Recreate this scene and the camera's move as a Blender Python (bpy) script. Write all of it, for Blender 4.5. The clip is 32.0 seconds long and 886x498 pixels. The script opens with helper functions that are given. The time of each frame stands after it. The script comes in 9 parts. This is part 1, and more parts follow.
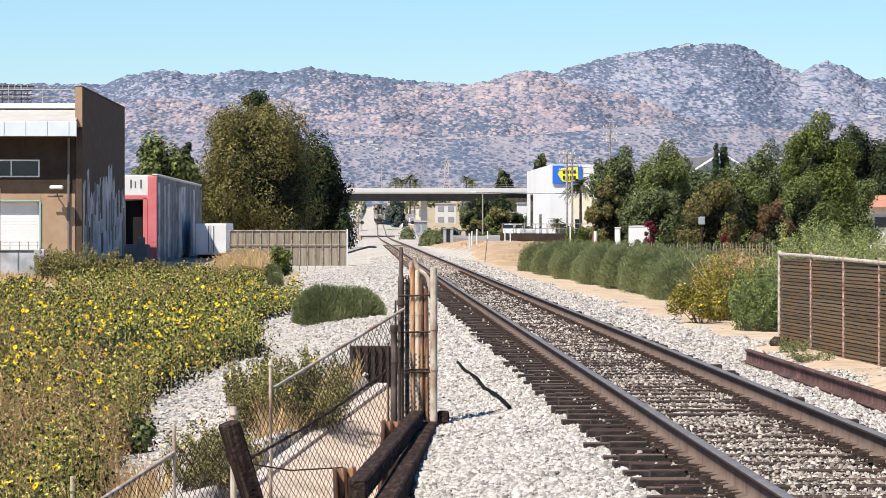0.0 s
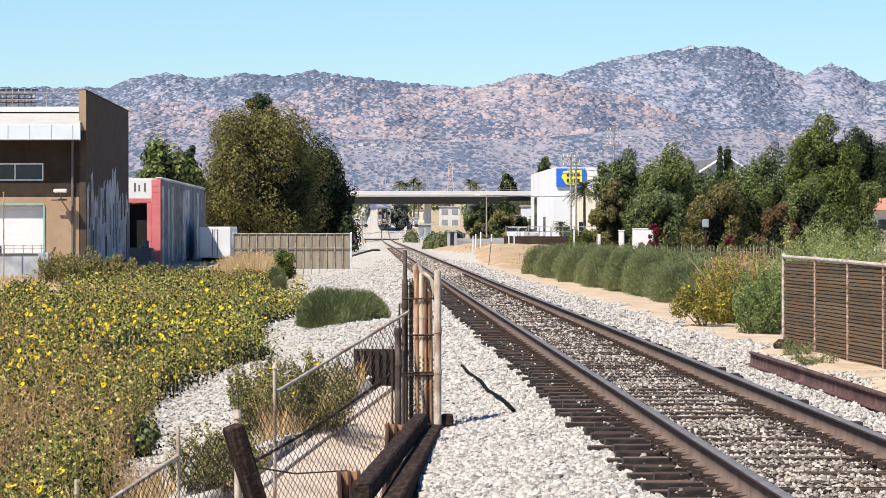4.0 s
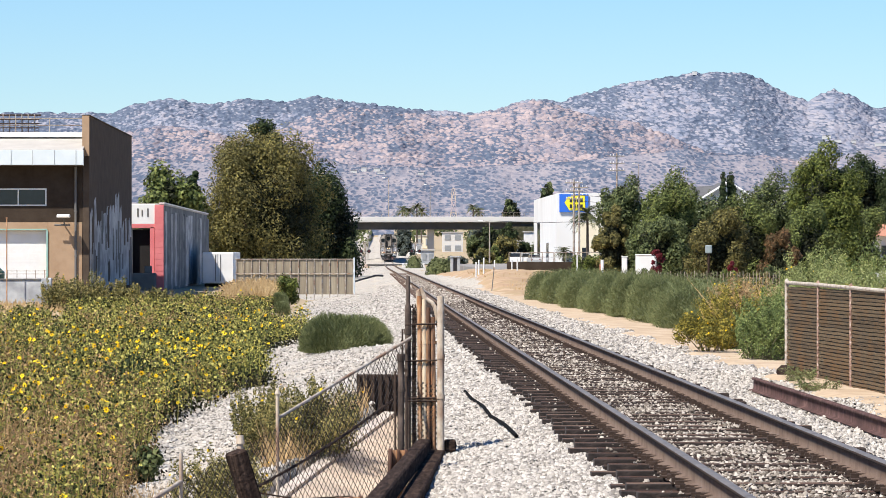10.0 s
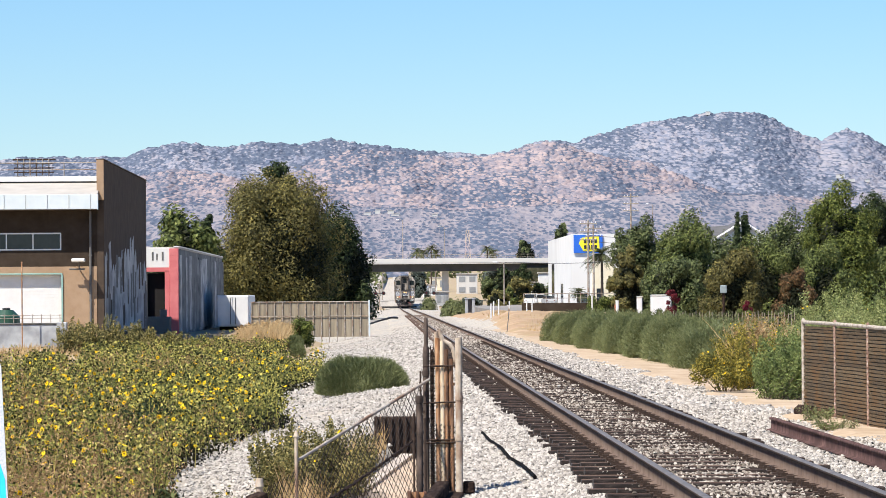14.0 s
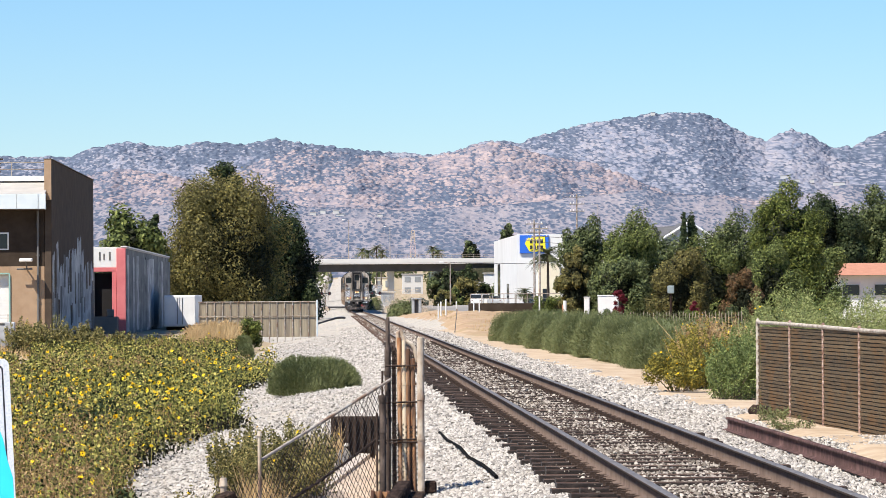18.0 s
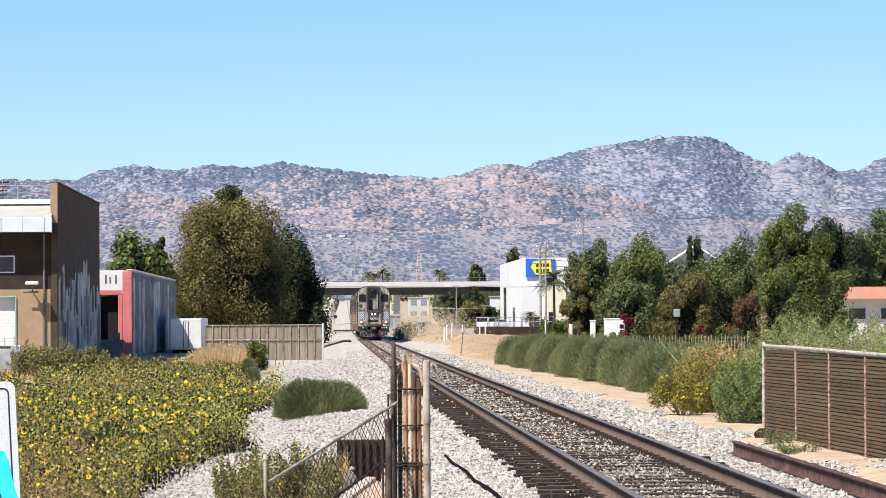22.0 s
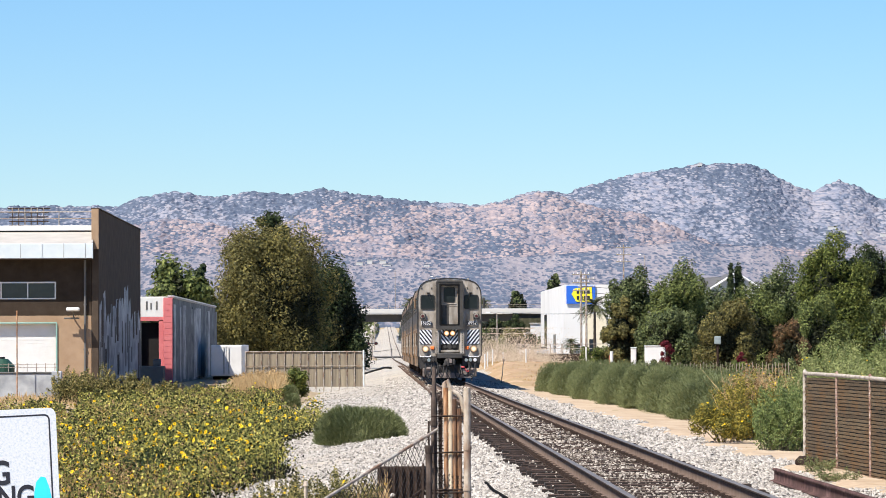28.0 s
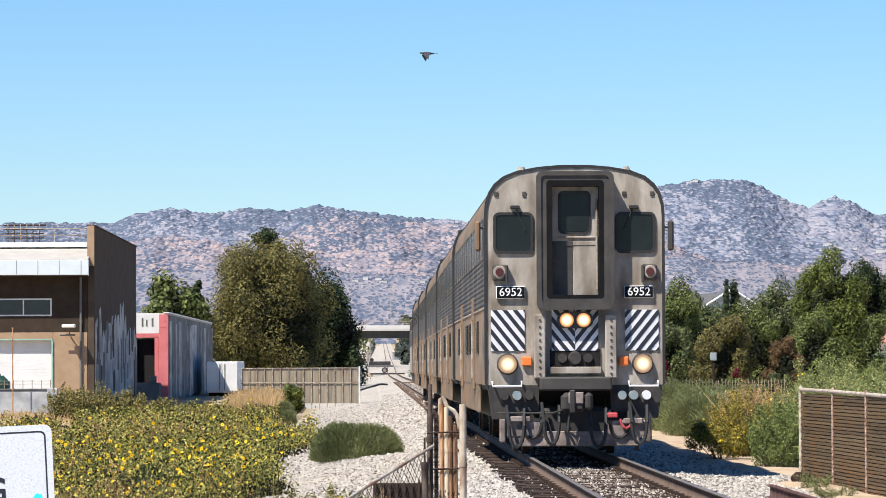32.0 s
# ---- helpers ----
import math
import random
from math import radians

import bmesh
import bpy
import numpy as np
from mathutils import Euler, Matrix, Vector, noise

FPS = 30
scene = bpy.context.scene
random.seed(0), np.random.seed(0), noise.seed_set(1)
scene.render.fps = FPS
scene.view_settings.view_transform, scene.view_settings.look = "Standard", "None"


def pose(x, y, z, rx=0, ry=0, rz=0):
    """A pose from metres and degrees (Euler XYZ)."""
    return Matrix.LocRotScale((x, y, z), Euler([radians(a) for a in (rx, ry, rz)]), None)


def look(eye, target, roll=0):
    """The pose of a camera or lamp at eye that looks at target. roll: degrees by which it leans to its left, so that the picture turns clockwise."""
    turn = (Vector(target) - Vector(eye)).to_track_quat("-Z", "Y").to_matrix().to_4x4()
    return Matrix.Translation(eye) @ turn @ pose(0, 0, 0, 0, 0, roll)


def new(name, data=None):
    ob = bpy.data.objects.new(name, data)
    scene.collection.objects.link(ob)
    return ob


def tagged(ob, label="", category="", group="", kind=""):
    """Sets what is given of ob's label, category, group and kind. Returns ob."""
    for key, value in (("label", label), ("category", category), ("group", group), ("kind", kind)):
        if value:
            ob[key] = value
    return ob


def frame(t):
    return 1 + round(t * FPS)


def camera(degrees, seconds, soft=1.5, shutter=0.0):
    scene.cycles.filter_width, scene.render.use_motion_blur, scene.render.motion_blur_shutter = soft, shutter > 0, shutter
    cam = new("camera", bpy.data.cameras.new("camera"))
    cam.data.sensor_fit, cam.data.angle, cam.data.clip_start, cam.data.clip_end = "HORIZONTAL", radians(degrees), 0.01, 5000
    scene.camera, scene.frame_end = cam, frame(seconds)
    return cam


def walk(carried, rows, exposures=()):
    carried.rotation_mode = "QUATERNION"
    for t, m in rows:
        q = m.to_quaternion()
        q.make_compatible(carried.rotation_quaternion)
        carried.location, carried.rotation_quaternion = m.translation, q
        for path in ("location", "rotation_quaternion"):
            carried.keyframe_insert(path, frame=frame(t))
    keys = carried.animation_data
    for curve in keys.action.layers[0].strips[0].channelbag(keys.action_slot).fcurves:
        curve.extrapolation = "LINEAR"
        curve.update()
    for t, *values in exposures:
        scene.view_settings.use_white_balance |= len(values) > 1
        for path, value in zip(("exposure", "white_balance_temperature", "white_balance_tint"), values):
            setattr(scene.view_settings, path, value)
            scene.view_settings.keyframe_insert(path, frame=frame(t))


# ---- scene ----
cam = camera(12.3, 32.0, soft=0.75)
walk(cam, [
    (0.0, pose(-3.370, 0.000, 1.665, 89.634, 0.000, -1.213)),
    (0.5, pose(-3.370, 0.000, 1.665, 89.634, 0.000, -1.213)),
    (1.0, pose(-3.370, 0.000, 1.665, 89.638, -0.075, -1.214)),
    (1.5, pose(-3.370, 0.000, 1.665, 89.636, 0.005, -1.213)),
    (2.0, pose(-3.370, 0.000, 1.665, 89.634, -0.002, -1.212)),
    (2.5, pose(-3.370, 0.000, 1.665, 89.645, -0.001, -1.213)),
    (4.5, pose(-3.370, 0.000, 1.665, 89.713, 0.077, -1.149)),
    (5.0, pose(-3.370, 0.000, 1.665, 89.791, 0.005, -1.129)),
    (5.5, pose(-3.370, 0.000, 1.665, 89.875, 0.025, -1.117)),
    (6.0, pose(-3.370, 0.000, 1.665, 89.947, 0.003, -1.117)),
    (6.5, pose(-3.370, 0.000, 1.665, 89.996, 0.019, -1.112)),
    (7.0, pose(-3.370, 0.000, 1.665, 90.019, 0.022, -1.105)),
    (7.5, pose(-3.370, 0.000, 1.665, 90.020, 0.005, -1.105)),
    (8.0, pose(-3.370, 0.000, 1.665, 90.020, 0.005, -1.105)),
    (8.5, pose(-3.370, 0.000, 1.665, 90.021, 0.002, -1.105)),
    (9.0, pose(-3.370, 0.000, 1.665, 90.032, 0.026, -1.115)),
    (9.5, pose(-3.370, 0.000, 1.665, 90.032, 0.005, -1.117)),
    (10.0, pose(-3.370, 0.000, 1.665, 90.033, 0.017, -1.117)),
    (10.5, pose(-3.370, 0.000, 1.665, 90.056, 0.005, -1.129)),
    (11.0, pose(-3.370, 0.000, 1.665, 90.123, 0.026, -1.131)),
    (11.5, pose(-3.370, 0.000, 1.665, 90.234, 0.018, -1.152)),
    (12.0, pose(-3.370, 0.000, 1.665, 90.356, -0.016, -1.156)),
    (12.5, pose(-3.370, 0.000, 1.665, 90.471, -0.035, -1.165)),
    (13.0, pose(-3.370, 0.000, 1.665, 90.544, 0.012, -1.128)),
    (13.5, pose(-3.370, 0.000, 1.665, 90.588, 0.175, -1.033)),
    (15.5, pose(-3.583, -0.088, 1.663, 90.636, 0.926, -0.797)),
    (16.0, pose(-3.583, -0.088, 1.663, 90.534, 0.747, -1.132)),
    (16.5, pose(-3.583, -0.088, 1.663, 90.571, 0.502, -1.417)),
    (17.0, pose(-3.583, -0.088, 1.663, 90.600, 0.391, -1.618)),
    (17.5, pose(-3.583, -0.088, 1.663, 90.617, 0.371, -1.678)),
    (18.0, pose(-3.583, -0.088, 1.663, 90.613, 0.349, -1.686)),
    (18.5, pose(-3.583, -0.088, 1.663, 90.612, 0.355, -1.687)),
    (19.0, pose(-3.583, -0.088, 1.663, 90.610, 0.335, -1.687)),
    (19.5, pose(-3.583, -0.088, 1.663, 90.611, 0.326, -1.689)),
    (20.0, pose(-3.583, -0.088, 1.663, 90.612, 0.357, -1.690)),
    (20.5, pose(-3.583, -0.088, 1.663, 90.616, 0.376, -1.685)),
    (21.0, pose(-3.583, -0.088, 1.663, 90.661, 0.349, -1.662)),
    (21.5, pose(-3.583, -0.088, 1.663, 90.770, 0.323, -1.631)),
    (22.0, pose(-3.583, -0.088, 1.663, 90.939, 0.305, -1.602)),
    (22.5, pose(-3.583, -0.088, 1.663, 91.079, 0.262, -1.575)),
    (23.0, pose(-3.583, -0.088, 1.663, 91.172, 0.217, -1.533)),
    (23.5, pose(-3.583, -0.088, 1.663, 91.269, 0.209, -1.479)),
    (24.0, pose(-3.583, -0.088, 1.663, 91.388, 0.213, -1.407)),
    (24.5, pose(-3.583, -0.088, 1.663, 91.481, 0.169, -1.336)),
    (25.0, pose(-3.583, -0.088, 1.663, 91.566, 0.164, -1.276)),
    (25.5, pose(-3.583, -0.088, 1.663, 91.539, 0.170, -1.234)),
    (26.0, pose(-3.583, -0.088, 1.663, 91.425, 0.201, -1.186)),
    (26.5, pose(-3.583, -0.088, 1.663, 91.305, 0.201, -1.135)),
    (28.5, pose(-3.583, -0.088, 1.663, 91.329, 0.214, -1.027)),
    (29.0, pose(-3.583, -0.088, 1.663, 91.389, 0.211, -1.027)),
    (29.5, pose(-3.583, -0.088, 1.663, 91.437, 0.215, -1.027)),
    (30.0, pose(-3.583, -0.088, 1.663, 91.474, 0.214, -1.029)),
    (30.5, pose(-3.583, -0.088, 1.663, 91.490, 0.285, -1.041)),
    (31.0, pose(-3.583, -0.088, 1.663, 91.508, 0.217, -1.063)),
    (31.5, pose(-3.583, -0.088, 1.663, 91.519, 0.232, -1.080)),
    (32.0, pose(-3.583, -0.088, 1.663, 91.544, 0.252, -1.095)),
])

# ---- sky and sun ----
world = bpy.data.worlds.new("sky")
scene.world = world
world.use_nodes = True
wn = world.node_tree.nodes
wl = world.node_tree.links
sky = wn.new("ShaderNodeTexSky")
sky.sky_type = "NISHITA"
sky.sun_disc = False
sky.sun_elevation = radians(54.7)
sky.sun_rotation = radians(225)
sky.altitude = 200
sky.air_density = 1.0
sky.dust_density = 0.0
sky.ozone_density = 6.5
wn["Background"].inputs["Strength"].default_value = 0.079
tone = wn.new("ShaderNodeHueSaturation")
tone.inputs["Saturation"].default_value = 1.12
clear = wn.new("ShaderNodeMix")
clear.data_type = "RGBA"
clear.blend_type = "MULTIPLY"
clear.inputs["Factor"].default_value = 1.0
clear.inputs["B"].default_value = (0.877, 0.972, 1.092, 1)
wl.new(sky.outputs["Color"], clear.inputs["A"])
wl.new(clear.outputs["Result"], tone.inputs["Color"])
wl.new(tone.outputs["Color"], wn["Background"].inputs["Color"])
sun = new("sun", bpy.data.lights.new("sun", "SUN"))
sun.data.energy = 5.0
sun.data.angle = radians(0.53)
sun.data.color = (1.0, 0.94, 0.84)
sun.matrix_world = look((-50, -50, 100), (0, 0, 0))
scene.view_settings.exposure = 0.68

# ---- materials ----
def surf(name, stops, scale=6.0, rough=0.8, metal=0.0, bump=0.3, bscale=40.0, stretch=(1, 1, 1), island=0.0, stain=None,
         stain_scale=1.2, detail=6.0, bdist=0.02, spec=0.5, each=0.0):
    """A procedural surface: colour stops over noise, fine relief, optional stains and per-piece variation."""
    m = bpy.data.materials.new(name)
    m.use_nodes = True
    n, l = m.node_tree.nodes, m.node_tree.links
    b = n["Principled BSDF"]
    b.inputs["Roughness"].default_value = rough
    b.inputs["Metallic"].default_value = metal
    b.inputs["Specular IOR Level"].default_value = spec
    tc = n.new("ShaderNodeTexCoord")
    mp = n.new("ShaderNodeMapping")
    mp.inputs["Scale"].default_value = stretch
    l.new(tc.outputs["Object"], mp.inputs["Vector"])
    no = n.new("ShaderNodeTexNoise")
    no.inputs["Scale"].default_value = scale
    no.inputs["Detail"].default_value = detail
    no.inputs["Roughness"].default_value = 0.62
    l.new(mp.outputs["Vector"], no.inputs["Vector"])
    fac = no.outputs["Fac"]
    if island:
        ge = n.new("ShaderNodeNewGeometry")
        mx = n.new("ShaderNodeMix")
        mx.inputs["Factor"].default_value = island
        l.new(fac, mx.inputs["A"])
        l.new(ge.outputs["Random Per Island"], mx.inputs["B"])
        fac = mx.outputs["Result"]
    if each:
        oi = n.new("ShaderNodeObjectInfo")
        me_ = n.new("ShaderNodeMix")
        me_.inputs["Factor"].default_value = each
        l.new(fac, me_.inputs["A"])
        l.new(oi.outputs["Random"], me_.inputs["B"])
        fac = me_.outputs["Result"]
    cr = n.new("ShaderNodeValToRGB")
    e = cr.color_ramp.elements
    while len(e) < len(stops):
        e.new(0.5)
    spread = (0.28 - 0.26 * min(1, island / 0.75), 0.72 + 0.26 * min(1, island / 0.75))
    for i, c in enumerate(stops):
        e[i].position = spread[0] + (spread[1] - spread[0]) * i / max(1, len(stops) - 1)
        e[i].color = (*c, 1)
    l.new(fac, cr.inputs["Fac"])
    col = cr.outputs["Color"]
    if stain:
        s2 = n.new("ShaderNodeTexNoise")
        s2.inputs["Scale"].default_value = stain_scale
        s2.inputs["Detail"].default_value = 5
        l.new(mp.outputs["Vector"], s2.inputs["Vector"])
        r2 = n.new("ShaderNodeValToRGB")
        r2.color_ramp.elements[0].position = 0.45
        r2.color_ramp.elements[1].position = 0.68
        l.new(s2.outputs["Fac"], r2.inputs["Fac"])
        m2 = n.new("ShaderNodeMix")
        m2.data_type = "RGBA"
        l.new(r2.outputs["Color"], m2.inputs["Factor"])
        l.new(col, m2.inputs["A"])
        m2.inputs["B"].default_value = (*stain, 1)
        col = m2.outputs["Result"]
    l.new(col, b.inputs["Base Color"])
    if bump:
        nb = n.new("ShaderNodeTexNoise")
        nb.inputs["Scale"].default_value = bscale
        nb.inputs["Detail"].default_value = 4
        l.new(tc.outputs["Object"], nb.inputs["Vector"])
        bp = n.new("ShaderNodeBump")
        bp.inputs["Strength"].default_value = bump
        bp.inputs["Distance"].default_value = bdist
        l.new(nb.outputs["Fac"], bp.inputs["Height"])
        l.new(bp.outputs["Normal"], b.inputs["Normal"])
    return m


def leafy(name, stops, rough=0.6, patch=0.55, island=0.5):
    """Foliage: each leaf its own tone, with a little light through it."""
    m = surf(name, stops, scale=patch, rough=rough, bump=0, island=island, spec=0.12)
    n, l = m.node_tree.nodes, m.node_tree.links
    b = n["Principled BSDF"]
    tr = n.new("ShaderNodeBsdfTranslucent")
    l.new(b.inputs["Base Color"].links[0].from_socket, tr.inputs["Color"])
    mx = n.new("ShaderNodeMixShader")
    mx.inputs["Fac"].default_value = 0.15
    l.new(b.outputs["BSDF"], mx.inputs[1])
    l.new(tr.outputs["BSDF"], mx.inputs[2])
    l.new(mx.outputs["Shader"], n["Material Output"].inputs["Surface"])
    return m


def glow(name, color, strength):
    m = bpy.data.materials.new(name)
    m.use_nodes = True
    b = m.node_tree.nodes["Principled BSDF"]
    b.inputs["Base Color"].default_value = (0.04, 0.035, 0.03, 1)
    b.inputs["Emission Color"].default_value = (*color, 1)
    b.inputs["Emission Strength"].default_value = strength
    return m


def lens_glow(name, core, rim, hot, cool):
    """A lit lamp lens: white-hot at its middle, warm and weaker towards the rim, to imitate glare."""
    m = glow(name, core, hot)
    n, l = m.node_tree.nodes, m.node_tree.links
    co = n.new("ShaderNodeTexCoord")
    off = n.new("ShaderNodeVectorMath")
    off.operation = "SUBTRACT"
    off.inputs[1].default_value = (0.5, 0.5, 0.5)
    flat = n.new("ShaderNodeVectorMath")
    flat.operation = "MULTIPLY"
    flat.inputs[1].default_value = (2.0, 0.0, 2.0)
    far = n.new("ShaderNodeVectorMath")
    far.operation = "LENGTH"
    tint = n.new("ShaderNodeMapRange")
    tint.interpolation_type = "SMOOTHSTEP"
    tint.inputs["From Min"].default_value = 0.12
    tint.inputs["From Max"].default_value = 0.95
    mix = n.new("ShaderNodeMix")
    mix.data_type = "RGBA"
    mix.inputs["A"].default_value = (*[c * hot for c in core], 1)
    mix.inputs["B"].default_value = (*[c * cool for c in rim], 1)
    l.new(co.outputs["Generated"], off.inputs[0])
    l.new(off.outputs["Vector"], flat.inputs[0])
    l.new(flat.outputs["Vector"], far.inputs[0])
    l.new(far.outputs["Value"], tint.inputs["Value"])
    l.new(tint.outputs["Result"], mix.inputs["Factor"])
    b = n["Principled BSDF"]
    l.new(mix.outputs["Result"], b.inputs["Emission Color"])
    b.inputs["Emission Strength"].default_value = 1.0
    return m


def glass(name, color=(0.02, 0.025, 0.03), rough=0.06):
    return surf(name, [color, tuple(c * 1.5 for c in color)], scale=2, rough=rough, bump=0, spec=0.4)


# ---- mesh building ----
class Build:
    """Collects simple solids into one mesh."""

    def __init__(self):
        self.v, self.f = [], []

    def add(self, verts, faces):
        k = len(self.v)
        self.v.extend([tuple(p) for p in verts])
        self.f.extend([tuple(i + k for i in f) for f in faces])
        return self

    def box(self, c, s, b=0.0, m=None):
        """A box of centre c and size s, with its edges cut back by b, turned by the matrix m."""
        h = [s[0] / 2, s[1] / 2, s[2] / 2]
        b = min(b, min(h) * 0.9)
        if b <= 0:
            vs = [Vector((x * h[0], y * h[1], z * h[2])) for x in (-1, 1) for y in (-1, 1) for z in (-1, 1)]
            fs = [(0, 1, 3, 2), (4, 6, 7, 5), (0, 4, 5, 1), (2, 3, 7, 6), (0, 2, 6, 4), (1, 5, 7, 3)]
        else:
            vs, idx = [], {}
            for x in (-1, 1):
                for y in (-1, 1):
                    for z in (-1, 1):
                        for a in range(3):
                            p = [x * h[0], y * h[1], z * h[2]]
                            for k, sg in enumerate((x, y, z)):
                                if k != a:
                                    p[k] -= sg * b
                            idx[x, y, z, a] = len(vs)
                            vs.append(Vector(p))
            fs = []
            for a in range(3):
                o = [k for k in range(3) if k != a]
                for sg in (-1, 1):
                    q = []
                    for u, w in ((-1, -1), (1, -1), (1, 1), (-1, 1)):
                        k = [0, 0, 0]
                        k[a], k[o[0]], k[o[1]] = sg, u, w
                        q.append(idx[(*k, a)])
                    if (sg == 1) == (a == 1):
                        q.reverse()
                    fs.append(tuple(q))
                for u in (-1, 1):
                    for w in (-1, 1):
                        k0, k1 = [0, 0, 0], [0, 0, 0]
                        k0[a], k0[o[0]], k0[o[1]] = -1, u, w
                        k1[a], k1[o[0]], k1[o[1]] = 1, u, w
                        fs.append((idx[(*k0, o[0])], idx[(*k0, o[1])], idx[(*k1, o[1])], idx[(*k1, o[0])]))
            for x in (-1, 1):
                for y in (-1, 1):
                    for z in (-1, 1):
                        fs.append(tuple(idx[x, y, z, a] for a in range(3)))
        t = Matrix.Translation(c) @ m if m else Matrix.Translation(c)
        return self.add([t @ p for p in vs], fs)

    def rod(self, p0, p1, r0, r1=None, n=8, caps=True):
        p0, p1 = Vector(p0), Vector(p1)
        r1 = r0 if r1 is None else r1
        d = (p1 - p0)
        if d.length < 1e-6:
            return self
        q = d.to_track_quat("Z", "Y").to_matrix()
        vs = []
        for p, r in ((p0, r0), (p1, r1)):
            for i in range(n):
                a = 2 * math.pi * i / n
                vs.append(p + q @ Vector((r * math.cos(a), r * math.sin(a), 0)))
        fs = [(i, (i + 1) % n, n + (i + 1) % n, n + i) for i in range(n)]
        if caps:
            fs += [tuple(range(n - 1, -1, -1)), tuple(range(n, 2 * n))]
        return self.add(vs, fs)

    def pipe(self, pts, r, n=8):
        """One round tube through all the points."""
        pts = [Vector(p) for p in pts]
        vs, fs = [], []
        for i, p in enumerate(pts):
            d = (pts[min(i + 1, len(pts) - 1)] - pts[max(i - 1, 0)]).normalized()
            side = d.cross(Vector((0.31, 0.93, 0.17))).normalized()
            up = side.cross(d)
            for k in range(n):
                a = 2 * math.pi * k / n
                vs.append(p + (side * math.cos(a) + up * math.sin(a)) * r)
        for i in range(len(pts) - 1):
            fs += [(i * n + k, i * n + (k + 1) % n, (i + 1) * n + (k + 1) % n, (i + 1) * n + k) for k in range(n)]
        fs += [tuple(range(n - 1, -1, -1)), tuple(range((len(pts) - 1) * n, len(pts) * n))]
        return self.add(vs, fs)

    def prism(self, outline, y0, y1, hole=None):
        """A flat outline of (x, z) points, filled and drawn out from y0 to y1; hole: a like-numbered inner outline."""
        k = len(outline)
        if hole is None:
            vs = [(x, y0, z) for x, z in outline] + [(x, y1, z) for x, z in outline]
            fs = [tuple(range(k)), tuple(range(2 * k - 1, k - 1, -1))]
            fs += [(i, k + i, k + (i + 1) % k, (i + 1) % k) for i in range(k)]
            return self.add(vs, fs)
        vs = [(x, y, z) for y in (y0, y1) for ring in (outline, hole) for x, z in ring]
        fs = []
        for i in range(k):
            j = (i + 1) % k
            fs += [(i, j, k + j, k + i), (2 * k + i, 3 * k + i, 3 * k + j, 2 * k + j),
                   (i, 2 * k + i, 2 * k + j, j), (k + i, k + j, 3 * k + j, 3 * k + i)]
        return self.add(vs, fs)

    def mesh(self, name, material, smooth=False):
        me = bpy.data.meshes.new(name)
        me.from_pydata(self.v, [], self.f)
        me.materials.append(material)
        bm = bmesh.new()
        bm.from_mesh(me)
        bmesh.ops.recalc_face_normals(bm, faces=bm.faces)
        bm.to_mesh(me)
        bm.free()
        if smooth:
            for p in me.polygons:
                p.use_smooth = True
        return me


def rounded(cx, cz, w, h, r, n=4):
    """The outline of an upright rounded rectangle."""
    out = []
    for sx, sz, a0 in ((1, 1, 0), (-1, 1, 90), (-1, -1, 180), (1, -1, 270)):
        for i in range(n + 1):
            a = radians(a0 + 90 * i / n)
            out.append((cx + sx * (w / 2 - r) + r * math.cos(a), cz + sz * (h / 2 - r) + r * math.sin(a)))
    return out


def part(name, build, material, parent, label="", at=None, smooth=False):
    """One mesh under a thing or a part."""
    me = build.mesh(name, material, smooth) if isinstance(build, Build) else build
    ob = new(name, me)
    ob.parent = parent
    if at is not None:
        ob.matrix_basis = at
    if label:
        ob["label"] = label
    return ob


def thing(name, label, category, at=None, group="", kind=""):
    ob = new(name)
    if at is not None:
        ob.matrix_basis = at
    return tagged(ob, label, category, group, kind)


def solid(name, build, material, label, category, at=None, group="", kind="", smooth=False):
    ob = new(name, build.mesh(name, material, smooth) if isinstance(build, Build) else build)
    if at is not None:
        ob.matrix_basis = at
    return tagged(ob, label, category, group, kind)


def np_mesh(name, verts, faces, material, smooth=False):
    """A mesh from arrays: verts (n, 3), faces (m, k)."""
    verts = np.asarray(verts, np.float32)
    faces = np.asarray(faces, np.int32)
    me = bpy.data.meshes.new(name)
    me.vertices.add(len(verts))
    me.vertices.foreach_set("co", verts.ravel())
    m, k = faces.shape
    me.loops.add(m * k)
    me.loops.foreach_set("vertex_index", faces.ravel())
    me.polygons.add(m)
    me.polygons.foreach_set("loop_start", np.arange(0, m * k, k, dtype=np.int32))
    me.update(calc_edges=True)
    me.validate()
    if smooth:
        me.polygons.foreach_set("use_smooth", np.ones(m, bool))
    me.materials.append(material)
    return me


def grid_mesh(name, xs, ys, height, material):
    gx, gy = np.meshgrid(xs, ys)
    v = np.stack([gx, gy, height(gx, gy)], -1).reshape(-1, 3)
    nx, ny = len(xs), len(ys)
    i = np.arange(ny - 1)[:, None] * nx + np.arange(nx - 1)[None, :]
    i = i.ravel()
    return np_mesh(name, v, np.stack([i, i + 1, i + nx + 1, i + nx], -1), material, True)


def rand(seed):
    return np.random.default_rng(seed)


